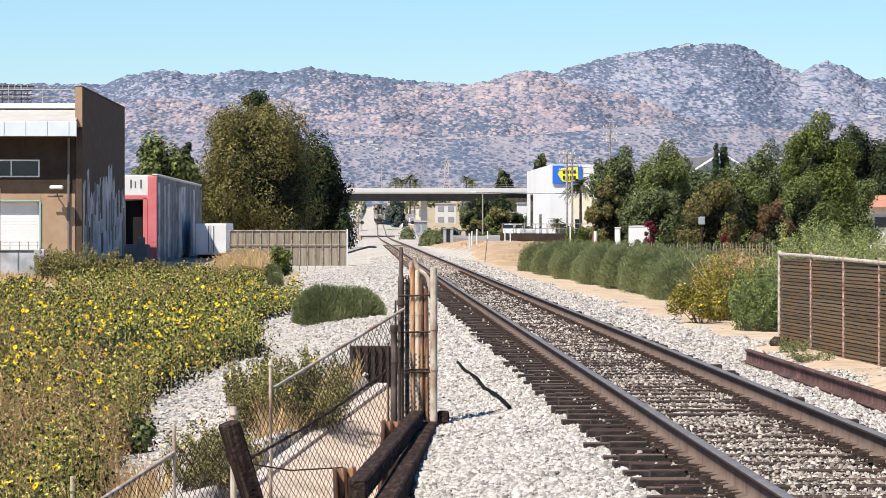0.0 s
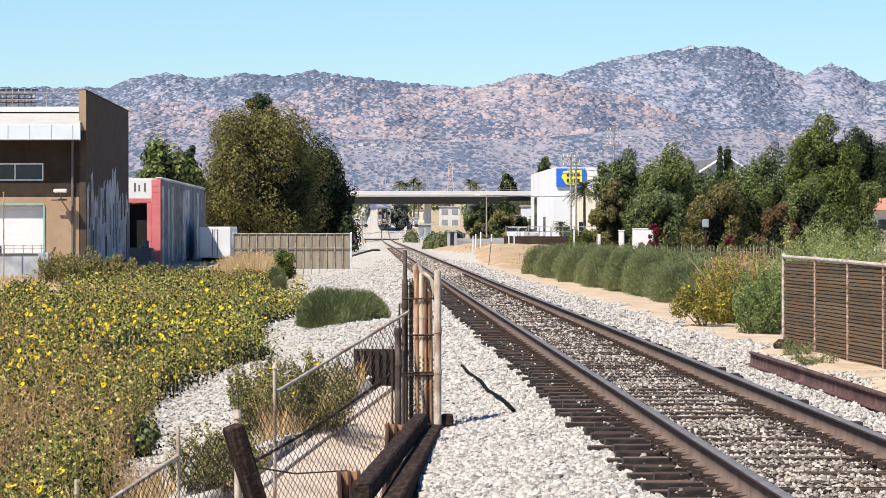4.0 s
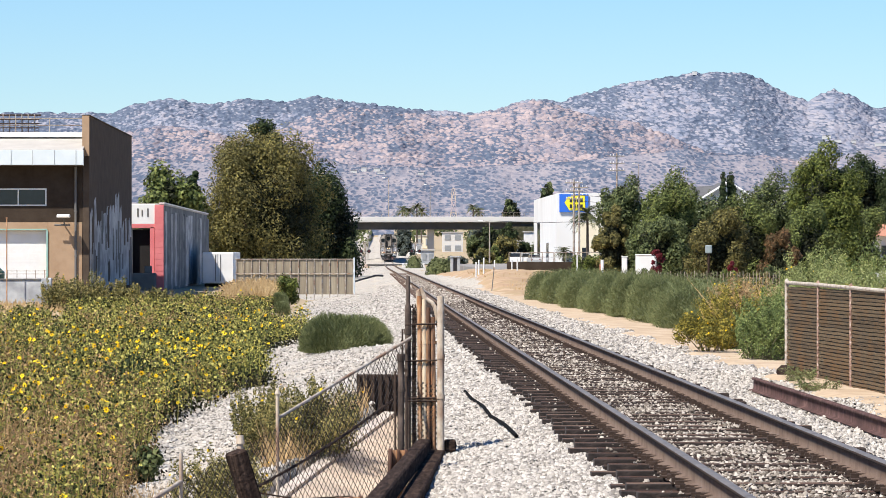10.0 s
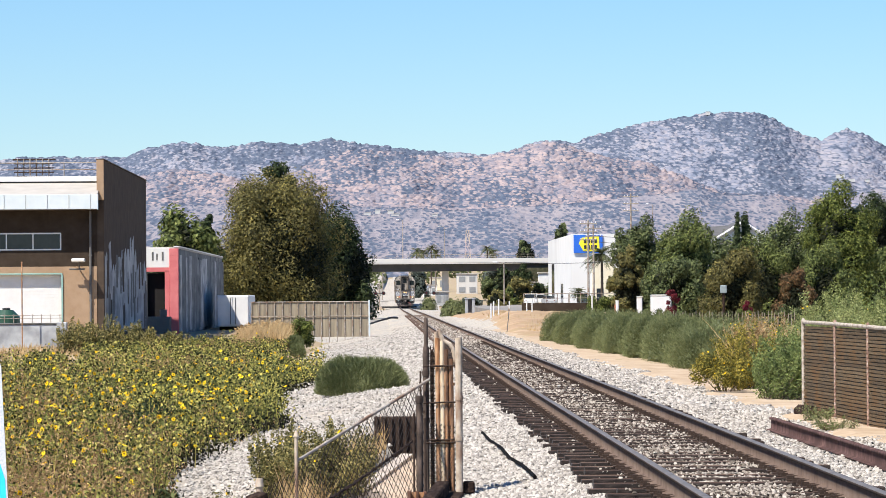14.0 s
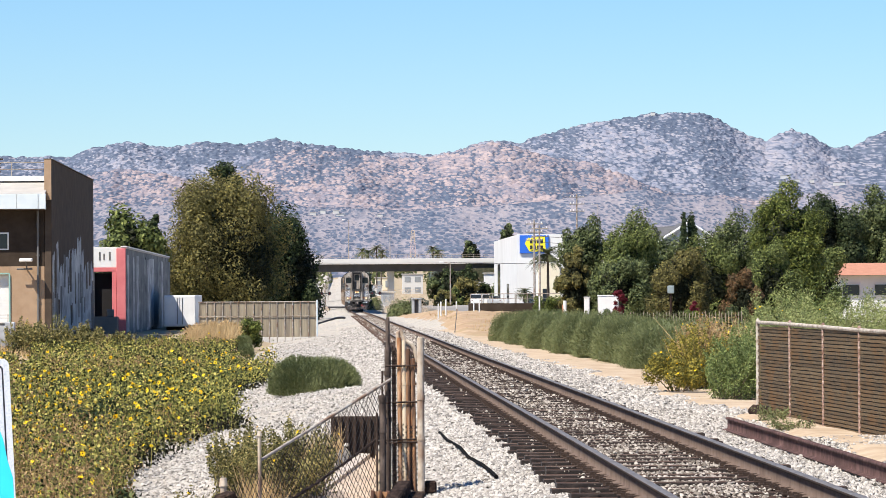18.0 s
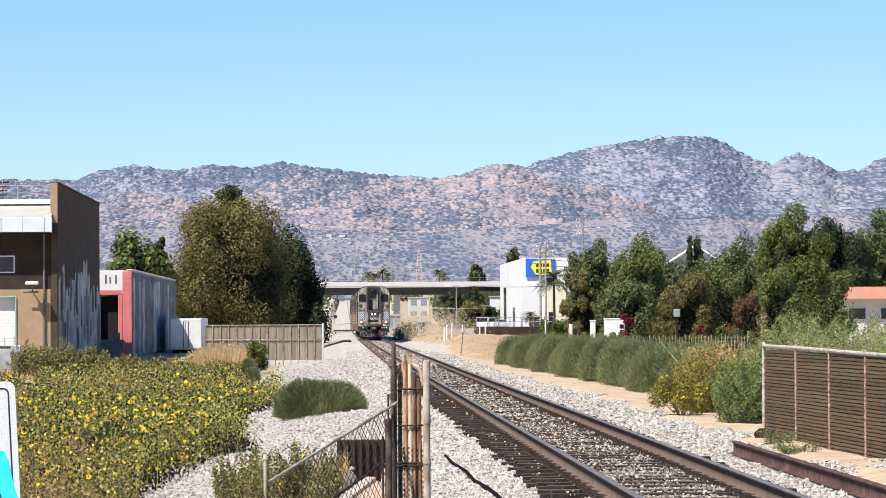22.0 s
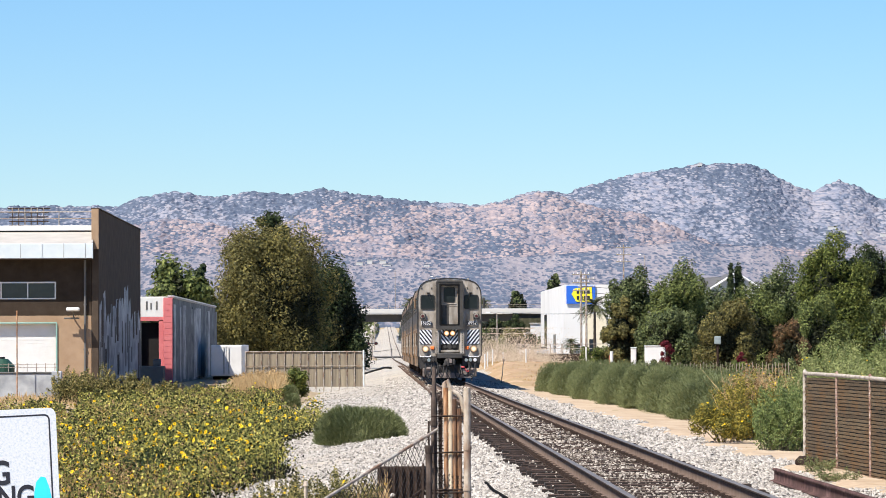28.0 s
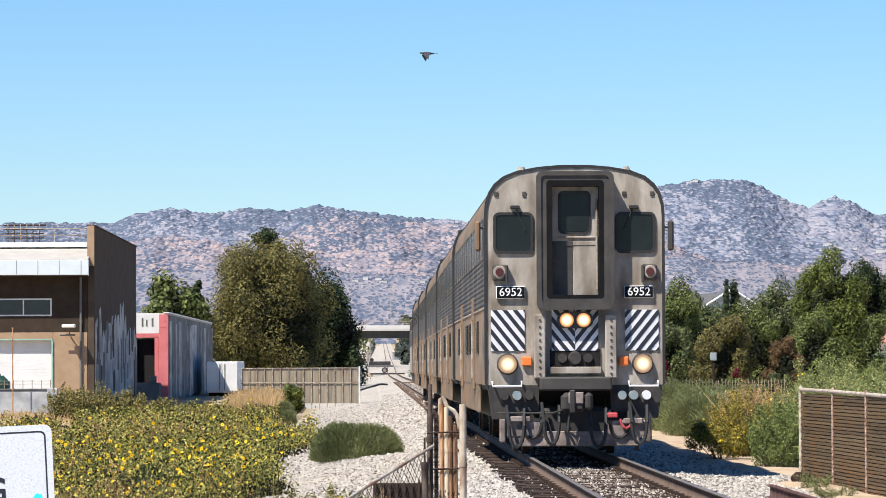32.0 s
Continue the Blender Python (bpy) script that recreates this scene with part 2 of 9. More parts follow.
def waves(x, y, seed, size, octaves=4, gain=0.5):
    """Smooth random relief on arrays, about -1 to 1."""
    g = rand(seed)
    out = np.zeros_like(x, dtype=float)
    amp, tot = 1.0, 0.0
    for o in range(octaves):
        for k in range(5):
            a = g.uniform(0, 2 * math.pi)
            f = 2 * math.pi / size * (2 ** o) * g.uniform(0.7, 1.4)
            out += amp / 5 * 1.6 * np.sin((x * math.cos(a) + y * math.sin(a)) * f + g.uniform(0, 6.28))
        tot += amp
        amp *= gain
    return out / tot


def leaf_quads(centers, normals, size, g, aspect=0.6, jitter=0.55):
    """Leaves as small folded diamonds: centres, rough facing, sizes."""
    n = len(centers)
    nr = normals + g.normal(0, jitter, (n, 3))
    nr /= np.linalg.norm(nr, axis=1)[:, None] + 1e-9
    t = np.cross(nr, g.normal(0, 1, (n, 3)))
    t /= np.linalg.norm(t, axis=1)[:, None] + 1e-9
    b = np.cross(nr, t)
    s = np.asarray(size).reshape(-1, 1)
    v = np.stack([centers - t * s, centers + b * s * aspect - nr * s * 0.15, centers + t * s, centers - b * s * aspect - nr * s * 0.15], 1)
    return v.reshape(-1, 3), np.arange(4 * n).reshape(n, 4)


def blades(roots, tips, width, g):
    """Grass blades as thin triangles from root to tip."""
    n = len(roots)
    side = np.cross(tips - roots, g.normal(0, 1, (n, 3)))
    side /= np.linalg.norm(side, axis=1)[:, None] + 1e-9
    w = np.asarray(width).reshape(-1, 1)
    v = np.stack([roots - side * w, roots + side * w, tips], 1)
    return v.reshape(-1, 3), np.arange(3 * n).reshape(n, 3)

# ---- surfaces of the place ----
M_soil = surf("dry_soil", [(0.255, 0.187, 0.128), (0.357, 0.281, 0.196), (0.442, 0.357, 0.255)], scale=0.8, rough=0.95, bump=0.5, bscale=12, stain=(0.36, 0.29, 0.17), stain_scale=0.15, spec=0.08)
M_sand = surf("pale_sand", [(0.335, 0.245, 0.165), (0.440, 0.338, 0.238), (0.505, 0.402, 0.298)], scale=1.5, rough=0.95, bump=0.4, bscale=20, spec=0.08)
M_gravel = surf("grey_gravel", [(0.13, 0.118, 0.104), (0.32, 0.295, 0.262), (0.46, 0.43, 0.388), (0.60, 0.565, 0.515)], scale=9, rough=0.9, bump=1.0, bscale=11, bdist=0.08, stain=(0.48, 0.42, 0.35), stain_scale=0.25, spec=0.08)
M_stone = surf("ballast_stone", [(0.075, 0.067, 0.060), (0.305, 0.278, 0.250), (0.435, 0.400, 0.362), (0.575, 0.532, 0.482)], scale=3, rough=0.9, bump=0.3, bscale=60, island=0.75, spec=0.08)
M_dustystone = surf("brown_ballast_stone", [(0.040, 0.033, 0.028), (0.200, 0.170, 0.142), (0.375, 0.330, 0.285), (0.560, 0.510, 0.450)], scale=3, rough=0.9, bump=0.3, bscale=60, island=0.75, spec=0.08)
M_bed = surf("dark_brown_ballast", [(0.012, 0.009, 0.008), (0.04, 0.032, 0.026), (0.12, 0.098, 0.080), (0.34, 0.295, 0.25)], scale=9, rough=0.9, bump=1.0, bscale=14, bdist=0.06, spec=0.08)
M_tie = surf("weathered_tie_wood", [(0.022, 0.015, 0.012), (0.066, 0.043, 0.034), (0.150, 0.105, 0.082)], scale=5, stretch=(0.6, 8, 8), rough=0.9, bump=0.7, bscale=30, stain=(0.10, 0.055, 0.04), stain_scale=1.0, spec=0.08, each=0.45)
M_railrust = surf("rail_rust", [(0.10, 0.068, 0.052), (0.155, 0.108, 0.083), (0.19, 0.14, 0.112)], scale=4, rough=0.85, metal=0.0, bump=0.25, bscale=50, spec=0.08)
M_railtop = surf("polished_rail", [(0.13, 0.112, 0.100), (0.235, 0.21, 0.19)], scale=3, rough=0.55, metal=0.35, bump=0.05, spec=0.3)
M_plate = surf("rusty_plate", [(0.035, 0.026, 0.022), (0.085, 0.058, 0.046)], scale=12, rough=0.85, metal=0.2, bump=0.3, spec=0.08)
M_oldrail = surf("maroon_rust", [(0.045, 0.026, 0.024), (0.105, 0.060, 0.054), (0.17, 0.105, 0.094)], scale=5, rough=0.9, bump=0.3, stain=(0.06, 0.035, 0.032), spec=0.08)
M_rust = surf("brown_rust", [(0.07, 0.035, 0.025), (0.16, 0.08, 0.055), (0.26, 0.15, 0.10)], scale=5, rough=0.85, metal=0.1, bump=0.3, stain=(0.05, 0.03, 0.025), spec=0.08)
M_galv = surf("weathered_galvanised", [(0.22, 0.185, 0.155), (0.36, 0.32, 0.275), (0.48, 0.44, 0.39)], scale=9, rough=0.7, metal=0.1, bump=0.1, stain=(0.22, 0.13, 0.085), stain_scale=3, spec=0.2)
M_rustpipe = surf("rust_streaked_pipe", [(0.20, 0.085, 0.042), (0.48, 0.25, 0.125), (0.66, 0.46, 0.31)], scale=5, stretch=(6, 6, 0.8), rough=0.8, metal=0.1, bump=0.2, stain=(0.12, 0.07, 0.05), stain_scale=2, spec=0.08)
M_mesh = surf("dark_wire", [(0.015, 0.012, 0.011), (0.05, 0.038, 0.032)], scale=9, rough=0.7, metal=0.3, bump=0)
M_darkpost = surf("dark_rusty_steel", [(0.030, 0.023, 0.020), (0.090, 0.068, 0.057), (0.19, 0.145, 0.12)], scale=8, stretch=(1, 1, 0.5), rough=0.8, metal=0.1, bump=0.3, spec=0.1)
M_timber = surf("creosoted_timber", [(0.012, 0.009, 0.008), (0.034, 0.023, 0.019), (0.085, 0.057, 0.044)], scale=4, stretch=(6, 0.6, 6), rough=0.95, bump=0.8, bscale=30, spec=0.04)
M_concrete = surf("stained_concrete", [(0.42, 0.325, 0.25), (0.51, 0.41, 0.32), (0.60, 0.50, 0.40)], scale=2, rough=0.9, bump=0.25, stain=(0.38, 0.31, 0.25), stain_scale=0.8, spec=0.08)
M_asphalt = surf("asphalt", [(0.04, 0.04, 0.042), (0.065, 0.063, 0.062)], scale=4, rough=0.9, bump=0.3, spec=0.08)
M_white = surf("white_paint", [(0.648, 0.639, 0.621), (0.738, 0.729, 0.720)], scale=1.5, rough=0.6, bump=0.1)
M_stucco = surf("bright_white_stucco", [(0.66, 0.645, 0.62), (0.74, 0.725, 0.70)], scale=0.4, rough=0.9, bump=0.15, stain=(0.62, 0.60, 0.57), stain_scale=0.1)
M_cream = surf("cream_stucco", [(0.66, 0.58, 0.42), (0.74, 0.66, 0.50)], scale=2, rough=0.9, bump=0.2)
M_tan = surf("tan_block", [(0.310, 0.206, 0.129), (0.361, 0.249, 0.163), (0.404, 0.284, 0.189)], scale=1.2, rough=0.9, bump=0.4, bscale=8, spec=0.08)
# canopy shade on the workshop front is put into this brown
M_brown_and_shade = surf("dark_brown_wall_and_shade", [(0.036, 0.026, 0.019), (0.049, 0.036, 0.027), (0.061, 0.046, 0.035)], scale=1.2, rough=0.9, bump=0.4, bscale=8, spec=0.08)
# the workshop's shaded side: shade put into the wall colour
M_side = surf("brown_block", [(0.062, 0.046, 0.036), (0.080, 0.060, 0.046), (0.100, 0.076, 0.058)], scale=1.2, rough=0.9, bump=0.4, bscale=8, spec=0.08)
M_greypaint = surf("grey_cover_paint", [(0.24, 0.25, 0.265), (0.40, 0.41, 0.42), (0.56, 0.56, 0.56)], scale=0.9, stretch=(1, 0.5, 1), rough=0.85, bump=0.15, stain=(0.22, 0.22, 0.23), stain_scale=0.8, spec=0.08)
M_greydark = surf("dark_grey_paint", [(0.115, 0.112, 0.110), (0.17, 0.164, 0.158)], scale=0.9, rough=0.85, bump=0.15, spec=0.08)
M_bluepaint = surf("faded_blue_paint", [(0.070, 0.076, 0.086), (0.155, 0.164, 0.170), (0.34, 0.345, 0.34)], scale=0.7, stretch=(1, 0.4, 1), rough=0.85, bump=0.15, stain=(0.17, 0.18, 0.19), stain_scale=0.5, spec=0.08)
M_pink = surf("pink_red_paint", [(0.55, 0.13, 0.14), (0.66, 0.20, 0.20)], scale=1.0, rough=0.8, bump=0.15)
M_tin = surf("pale_sheet_metal", [(0.62, 0.68, 0.70), (0.74, 0.79, 0.80)], scale=1.0, rough=0.45, metal=0.2, bump=0.1)
M_roof = surf("dusty_roofing", [(0.36, 0.335, 0.305), (0.46, 0.43, 0.39)], scale=1.0, rough=0.9, bump=0.2)
M_black = surf("black_rubber", [(0.012, 0.012, 0.013), (0.025, 0.025, 0.026)], scale=5, rough=0.7, bump=0.1)
# near-black that stands in for shade inside openings
M_dark = surf("painted_interior_dark", [(0.006, 0.005, 0.005), (0.012, 0.010, 0.010)], scale=2, rough=0.95, bump=0)
M_glass = glass("dark_glass")
M_bark = surf("bark", [(0.07, 0.05, 0.04), (0.14, 0.11, 0.085)], scale=3, stretch=(3, 3, 0.6), rough=0.95, bump=0.8, bscale=10, spec=0.08)
M_deck = surf("bridge_concrete", [(0.52, 0.50, 0.47), (0.60, 0.58, 0.55)], scale=0.3, rough=0.9, bump=0.1)
M_terracotta = surf("terracotta_tiles", [(0.36, 0.16, 0.10), (0.46, 0.22, 0.14)], scale=2, rough=0.85, bump=0.3)
M_shingle = surf("grey_shingle", [(0.08, 0.08, 0.085), (0.125, 0.122, 0.125)], scale=2, rough=0.9, bump=0.3)
M_wood = surf("grey_fence_wood", [(0.24, 0.20, 0.16), (0.36, 0.31, 0.25)], scale=2, stretch=(4, 4, 0.5), rough=0.9, bump=0.3, spec=0.08)
L_olive = leafy("olive_leaves", [(0.020, 0.020, 0.009), (0.088, 0.082, 0.031), (0.190, 0.164, 0.057), (0.41, 0.34, 0.088)], patch=0.35, island=0.4)
L_dark = leafy("dark_leaves", [(0.010, 0.016, 0.008), (0.082, 0.104, 0.042), (0.270, 0.295, 0.120)], patch=0.5, island=0.45)
L_green = leafy("green_leaves", [(0.010, 0.017, 0.007), (0.092, 0.116, 0.036), (0.320, 0.345, 0.105)], patch=0.5, island=0.45)
L_bright = leafy("bright_leaves", [(0.008, 0.014, 0.005), (0.082, 0.104, 0.026), (0.285, 0.305, 0.068)], patch=0.5, island=0.45)
L_grey = leafy("grey_green_leaves", [(0.050, 0.068, 0.024), (0.235, 0.265, 0.098), (0.47, 0.49, 0.21)])
L_sage = leafy("sage_green_leaves", [(0.040, 0.060, 0.020), (0.150, 0.190, 0.062), (0.33, 0.375, 0.135)])
L_red = leafy("red_brown_leaves", [(0.026, 0.024, 0.012), (0.105, 0.070, 0.034), (0.270, 0.140, 0.068)])
L_thistle = leafy("feathery_green", [(0.052, 0.066, 0.028), (0.136, 0.152, 0.064), (0.25, 0.262, 0.118)], patch=1.2, island=0.4)
L_sun = leafy("sunflower_leaves", [(0.004, 0.006, 0.003), (0.020, 0.027, 0.010), (0.125, 0.134, 0.038), (0.40, 0.365, 0.092), (0.84, 0.66, 0.19)], patch=0.45, island=0.55)
# shade low among the sunflowers, put into the leaf colour
L_low_shade = leafy("shade_dark_lower_leaves", [(0.003, 0.003, 0.002), (0.012, 0.013, 0.007), (0.055, 0.045, 0.022)], patch=0.8, island=0.6)
# shade inside the crowns, put into a near-black leaf colour
L_crown_shade = leafy("shade_dark_inner_leaves", [(0.005, 0.007, 0.004), (0.016, 0.020, 0.010), (0.045, 0.048, 0.024)], patch=0.5, island=0.5)
L_weed = leafy("olive_weed_leaves", [(0.008, 0.009, 0.004), (0.080, 0.080, 0.030), (0.27, 0.235, 0.085), (0.58, 0.45, 0.19)], patch=1.5, island=0.6)
L_dry = leafy("dry_straw", [(0.34, 0.215, 0.100), (0.50, 0.345, 0.170), (0.64, 0.475, 0.265)])
L_yellow = leafy("yellowing_leaves", [(0.030, 0.036, 0.010), (0.180, 0.160, 0.036), (0.56, 0.43, 0.072)], patch=1.5, island=0.6)
L_deep = leafy("deep_green_leaves", [(0.006, 0.012, 0.006), (0.030, 0.044, 0.018), (0.095, 0.118, 0.045)], patch=0.5, island=0.45)
# distance haze is mixed into this leaf colour
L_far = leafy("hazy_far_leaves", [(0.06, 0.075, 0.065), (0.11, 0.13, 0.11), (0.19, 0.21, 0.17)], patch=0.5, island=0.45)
L_twig = leafy("dead_twigs", [(0.08, 0.045, 0.020), (0.31, 0.195, 0.090), (0.58, 0.41, 0.22)], patch=1.2, island=0.6)
M_petal = surf("yellow_petals", [(0.62, 0.33, 0.002), (0.75, 0.48, 0.008), (0.83, 0.62, 0.03)], scale=2, rough=0.7, bump=0, island=0.8, spec=0.1)
M_palm = leafy("palm_fronds", [(0.05, 0.06, 0.03), (0.10, 0.11, 0.05), (0.17, 0.17, 0.08)])

# ---- the line of the track ----
LINE_Y = [-200, 60, 90, 110, 130, 166, 180, 262, 325, 389, 453, 545, 581, 690, 772, 836, 900, 1030, 1250, 1600, 2400]
LINE_X = [0, 0.02, 0.045, 0.085, 0.14, 0.25, 0.28, 0.45, 0.62, 0.74, 0.79, 0.82, 0.85, 1.05, 1.45, 1.80, 2.10, 2.70, 3.6, 5.0, 8.0]
LINE_Z = [0, 0, -0.03, -0.065, -0.105, -0.155, -0.17, -0.28, -0.36, -0.42, -0.47, -0.55, -0.55, -0.52, -0.15, 0.15, 0.45, 1.1, 2.4, 5.2, 13.0]


def eased(y, values):
    """A line through points fitted to the camera's view, its corners rounded over some 40 metres."""
    y = np.asarray(y, float)
    return sum(np.interp(y + k, LINE_Y, values) for k in (-20, -10, 0, 10, 20)) / 5


def line_x(y):
    """Sideways drift of the track's centre along its length."""
    return eased(y, LINE_X)


def line_z(y):
    """Height of the rail heads along the track: a long sag, then a long rise."""
    return eased(y, LINE_Z)


def ditch(x, y):
    """1 inside the drain beside the track, 0 outside it."""
    left = np.interp(y, [20, 30, 47.5, 60.5], [-6.2, -5.5, -4.3, -2.95]) - 0.55
    inside = np.clip((x - left) / 0.15, 0, 1) * np.clip((-2.80 - x) / 0.15, 0, 1)
    return inside * np.clip((60.6 - y) / 0.6, 0, 1) * np.clip((y - 22) / 3, 0, 1)


def ground_z(x, y):
    base = line_z(y)
    left = np.interp(-(x), [0, 2.0, 3.0, 7.0, 12, 20, 40], [-0.62, -0.62, -0.66, -1.15, -1.25, -1.1, -0.8])
    lift = np.clip((y - 90) / 110, 0, 1)
    left = left + 0.35 * np.clip((-x - 6.6) / 1.4, 0, 1) * lift
    right = np.interp(x, [0, 3, 3.6, 6, 12, 40], [-0.62, -0.55, -0.42, -0.45, -0.6, -0.6])
    z = base + np.where(x < 0, left, right)
    dip = np.clip((72 - y) / 16, 0, 1) * np.interp(-x, [0, 2.9, 4.5, 6, 12], [0, 0, -0.30, -0.45, -0.4])
    z = z + dip
    z = z - np.clip(z + 3.0, 0, 4) * ditch(x, y)
    z = z + 0.55 * np.exp(-((y - 690) / 10) ** 2) * (np.abs(x) > 2.2)
    berm = 0.85 * np.clip((x - 3.5) / 2.2, 0, 1) * np.clip((17 - 7 * np.clip((y - 340) / 30, 0, 1) - x) / 4, 0, 1) * np.exp(-(np.minimum(y - 288, 0) / 38) ** 2 - (np.maximum(y - 330, 0) / 75) ** 2)
    z = z + berm + 0.05 * waves(x, y, 3, 6.0) * np.clip(np.abs(x) - 2.5, 0, 1)
    far = np.clip((y - 900) / 900, 0, 1)
    return z + far * 3.0 * (np.abs(x - line_x(y)) > 6)


xs = np.unique(np.concatenate([np.linspace(-1500, -60, 22), np.linspace(-60, -14, 34), np.linspace(-14, 14, 101), np.linspace(14, 80, 40), np.linspace(80, 1500, 22)]))
ys = np.unique(np.concatenate([np.linspace(-80, 20, 26), np.linspace(20, 120, 141), np.linspace(120, 420, 91), np.linspace(420, 1200, 60), np.linspace(1200, 4700, 50)]))
solid("ground", grid_mesh("ground", xs, ys, ground_z, M_soil), M_soil, "dry sandy soil with scattered straw", "ground", kind="structure")


def gravel_z(x, y):
    """The ballast bed: level between the ties, shoulders falling away."""
    p = np.interp(x, [-8, -7.0, -4.2, -2.6, -1.75, -1.42, -1.30, -0.7, -0.4, 0.4, 0.7, 1.30, 1.42, 1.75, 2.5, 3.2, 4.2, 4.9],
                  [-2.0, -1.08, -0.66, -0.46, -0.33, -0.29, -0.28, -0.25, -0.222, -0.222, -0.25, -0.28, -0.29, -0.32, -0.40, -0.44, -0.46, -0.47])
    near = np.clip((64 - y) / 4, 0, 1) * np.clip((y - 22) / 3, 0, 1)
    cut = np.clip((-2.75 - 0.02 * np.clip(43 - y, 0, 30) - x) / 0.35, 0, 1) * near
    wall = np.interp(y, [20, 30, 47.5, 60.5], [-6.2, -5.5, -4.3, -2.95])
    p = p - 2.6 * cut * np.clip((x - wall + 0.25) / 0.2, 0, 1)
    p = p + np.clip((72 - y) / 16, 0, 1) * np.interp(-x, [0, 2.9, 4.5, 6, 12], [0, 0, -0.30, -0.45, -0.4])
    p = p - 0.5 * np.clip((x - np.interp(y, [30, 58, 68, 72, 110, 200], [5.2, 4.9, 4.4, 3.7, 3.65, 3.3]) - 0.15 * waves(x, y, 8, 3.0, 2)) / 0.25, 0, 1)
    far = np.clip((y - 243) / 30, 0, 1)
    p = p - far * np.clip(-3.0 - x, 0, 3) * 0.8
    return line_z(y) + p + 0.03 * waves(x, y, 5, 2.2) * (np.abs(x) > 1.45) + 0.12 * waves(x, y, 6, 9.0, 2) * np.clip((np.abs(x) - 2.6) / 1.5, 0, 1)


xs2 = np.linspace(-7.6, 4.9, 120)
ys2 = np.unique(np.concatenate([np.linspace(-70, 20, 30), np.linspace(20, 130, 300), np.linspace(130, 380, 130), np.linspace(380, 2300, 70)]))
gx, gy = np.meshgrid(xs2, ys2)
gv = np.stack([gx + line_x(gy), gy, gravel_z(gx, gy)], -1).reshape(-1, 3)
ii = (np.arange(len(ys2) - 1)[:, None] * len(xs2) + np.arange(len(xs2) - 1)[None, :]).ravel()
gq = np.stack([ii, ii + 1, ii + len(xs2) + 1, ii + len(xs2)], -1)
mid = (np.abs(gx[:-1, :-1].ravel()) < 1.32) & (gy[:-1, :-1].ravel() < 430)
me = np_mesh("ballast_bed", gv, gq, M_gravel, True)
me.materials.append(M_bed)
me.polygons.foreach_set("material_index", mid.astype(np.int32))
tagged(new("ballast_bed", me), "pale grey crushed-stone ballast bed", "ballast", kind="structure")

def yard_z(x, y):
    return ground_z(x, y) + 0.035 - 0.5 * np.clip((np.abs(x + 1.5 + 1.2 * waves(x, y, 9, 40, 2)) - 10.5) / 2.0, 0, 1) - 0.4 * (y < 252)


tagged(new("gravel_yard", grid_mesh("gravel_yard", np.linspace(-15, 12, 46), np.concatenate([np.linspace(246, 680, 90), np.linspace(700, 2000, 80)]), yard_z, M_gravel)), "wide pale gravel on either side of the line", "gravel", kind="structure")

# loose stones over the near part of the bed
def stones(name, count, x0, x1, y0, y1, size, material, label, seed, keep=None):
    g = rand(seed)
    y = y0 * (y1 / y0) ** g.uniform(0, 1, count)
    x = g.uniform(x0, x1, count)
    if keep is not None:
        k = keep(x, y)
        x, y = x[k], y[k]
    n = len(x)
    s = np.minimum(g.lognormal(math.log(size), 0.4, n), size * 1.9)
    base = np.array([(1, 0.1, -0.5), (-1, -0.1, -0.5), (0, 0.9, -0.5), (0, -0.9, -0.5), (0.62, 0.05, 0.62), (-0.62, -0.05, 0.62)], float)
    v = base[None] * s[:, None, None] * g.uniform(0.7, 1.15, (n, 6, 1)) + g.normal(0, 0.15, (n, 6, 3)) * s[:, None, None]
    a = g.uniform(0, 6.28, n)
    b = g.uniform(-0.6, 0.6, n)
    ca, sa, cb, sb = np.cos(a), np.sin(a), np.cos(b), np.sin(b)
    vx = v[..., 0] * ca[:, None] - v[..., 1] * sa[:, None]
    vy = v[..., 0] * sa[:, None] + v[..., 1] * ca[:, None]
    vz = v[..., 2] * 0.75
    vy, vz = vy * cb[:, None] - vz * sb[:, None], vy * sb[:, None] + vz * cb[:, None]
    z = gravel_z(x, y)
    if name == "crib_stones":
        heap = g.uniform(0, 1, n) < 0.10 + 0.9 * np.clip(waves(x, y * 0.6, 16, 2.4, 3) * 1.4 - 0.12, 0, 0.75) * (np.abs(x) < 0.7)
        z = np.where(heap, np.maximum(z, line_z(y) - 0.205 + 0.02 * g.uniform(0, 1, n)), z)
    V = np.stack([vx + (x + line_x(y))[:, None], vy + y[:, None], vz + (z + s * 0.4)[:, None]], -1).reshape(-1, 3)
    t = np.array([(0, 2, 4), (2, 5, 4), (2, 1, 5), (1, 3, 5), (3, 4, 5), (3, 0, 4)])
    F = (t[None] + 6 * np.arange(n)[:, None, None]).reshape(-1, 3)
    tagged(new(name, np_mesh(name, V, F, material)), label, "ballast", kind="stuff")


beside = lambda x, y: (x < np.interp(y, [40, 47.5, 60.5, 62], [-4.9, -4.4, -3.1, -2.0]))
mostly_middle = lambda x, y: np.abs(x) < 0.60 + 0.70 * rand(15).uniform(0, 1, len(x)) ** 1.5
PALE = "loose pale grey ballast stones"
stones("ballast_stones", 46000, -2.9, -1.25, 26, 62, 0.0200, M_stone, PALE, 11)
stones("ballast_stones", 16000, -2.9, -1.28, 60, 130, 0.027, M_stone, PALE, 18)
stones("ballast_stones", 7000, -2.85, -1.28, 125, 280, 0.038, M_stone, PALE, 16)
stones("ballast_stones", 26000, 1.28, 4.8, 36, 72, 0.021, M_stone, PALE, 12, lambda x, y: x < np.interp(y, [30, 58, 72], [4.9, 4.6, 3.65]))
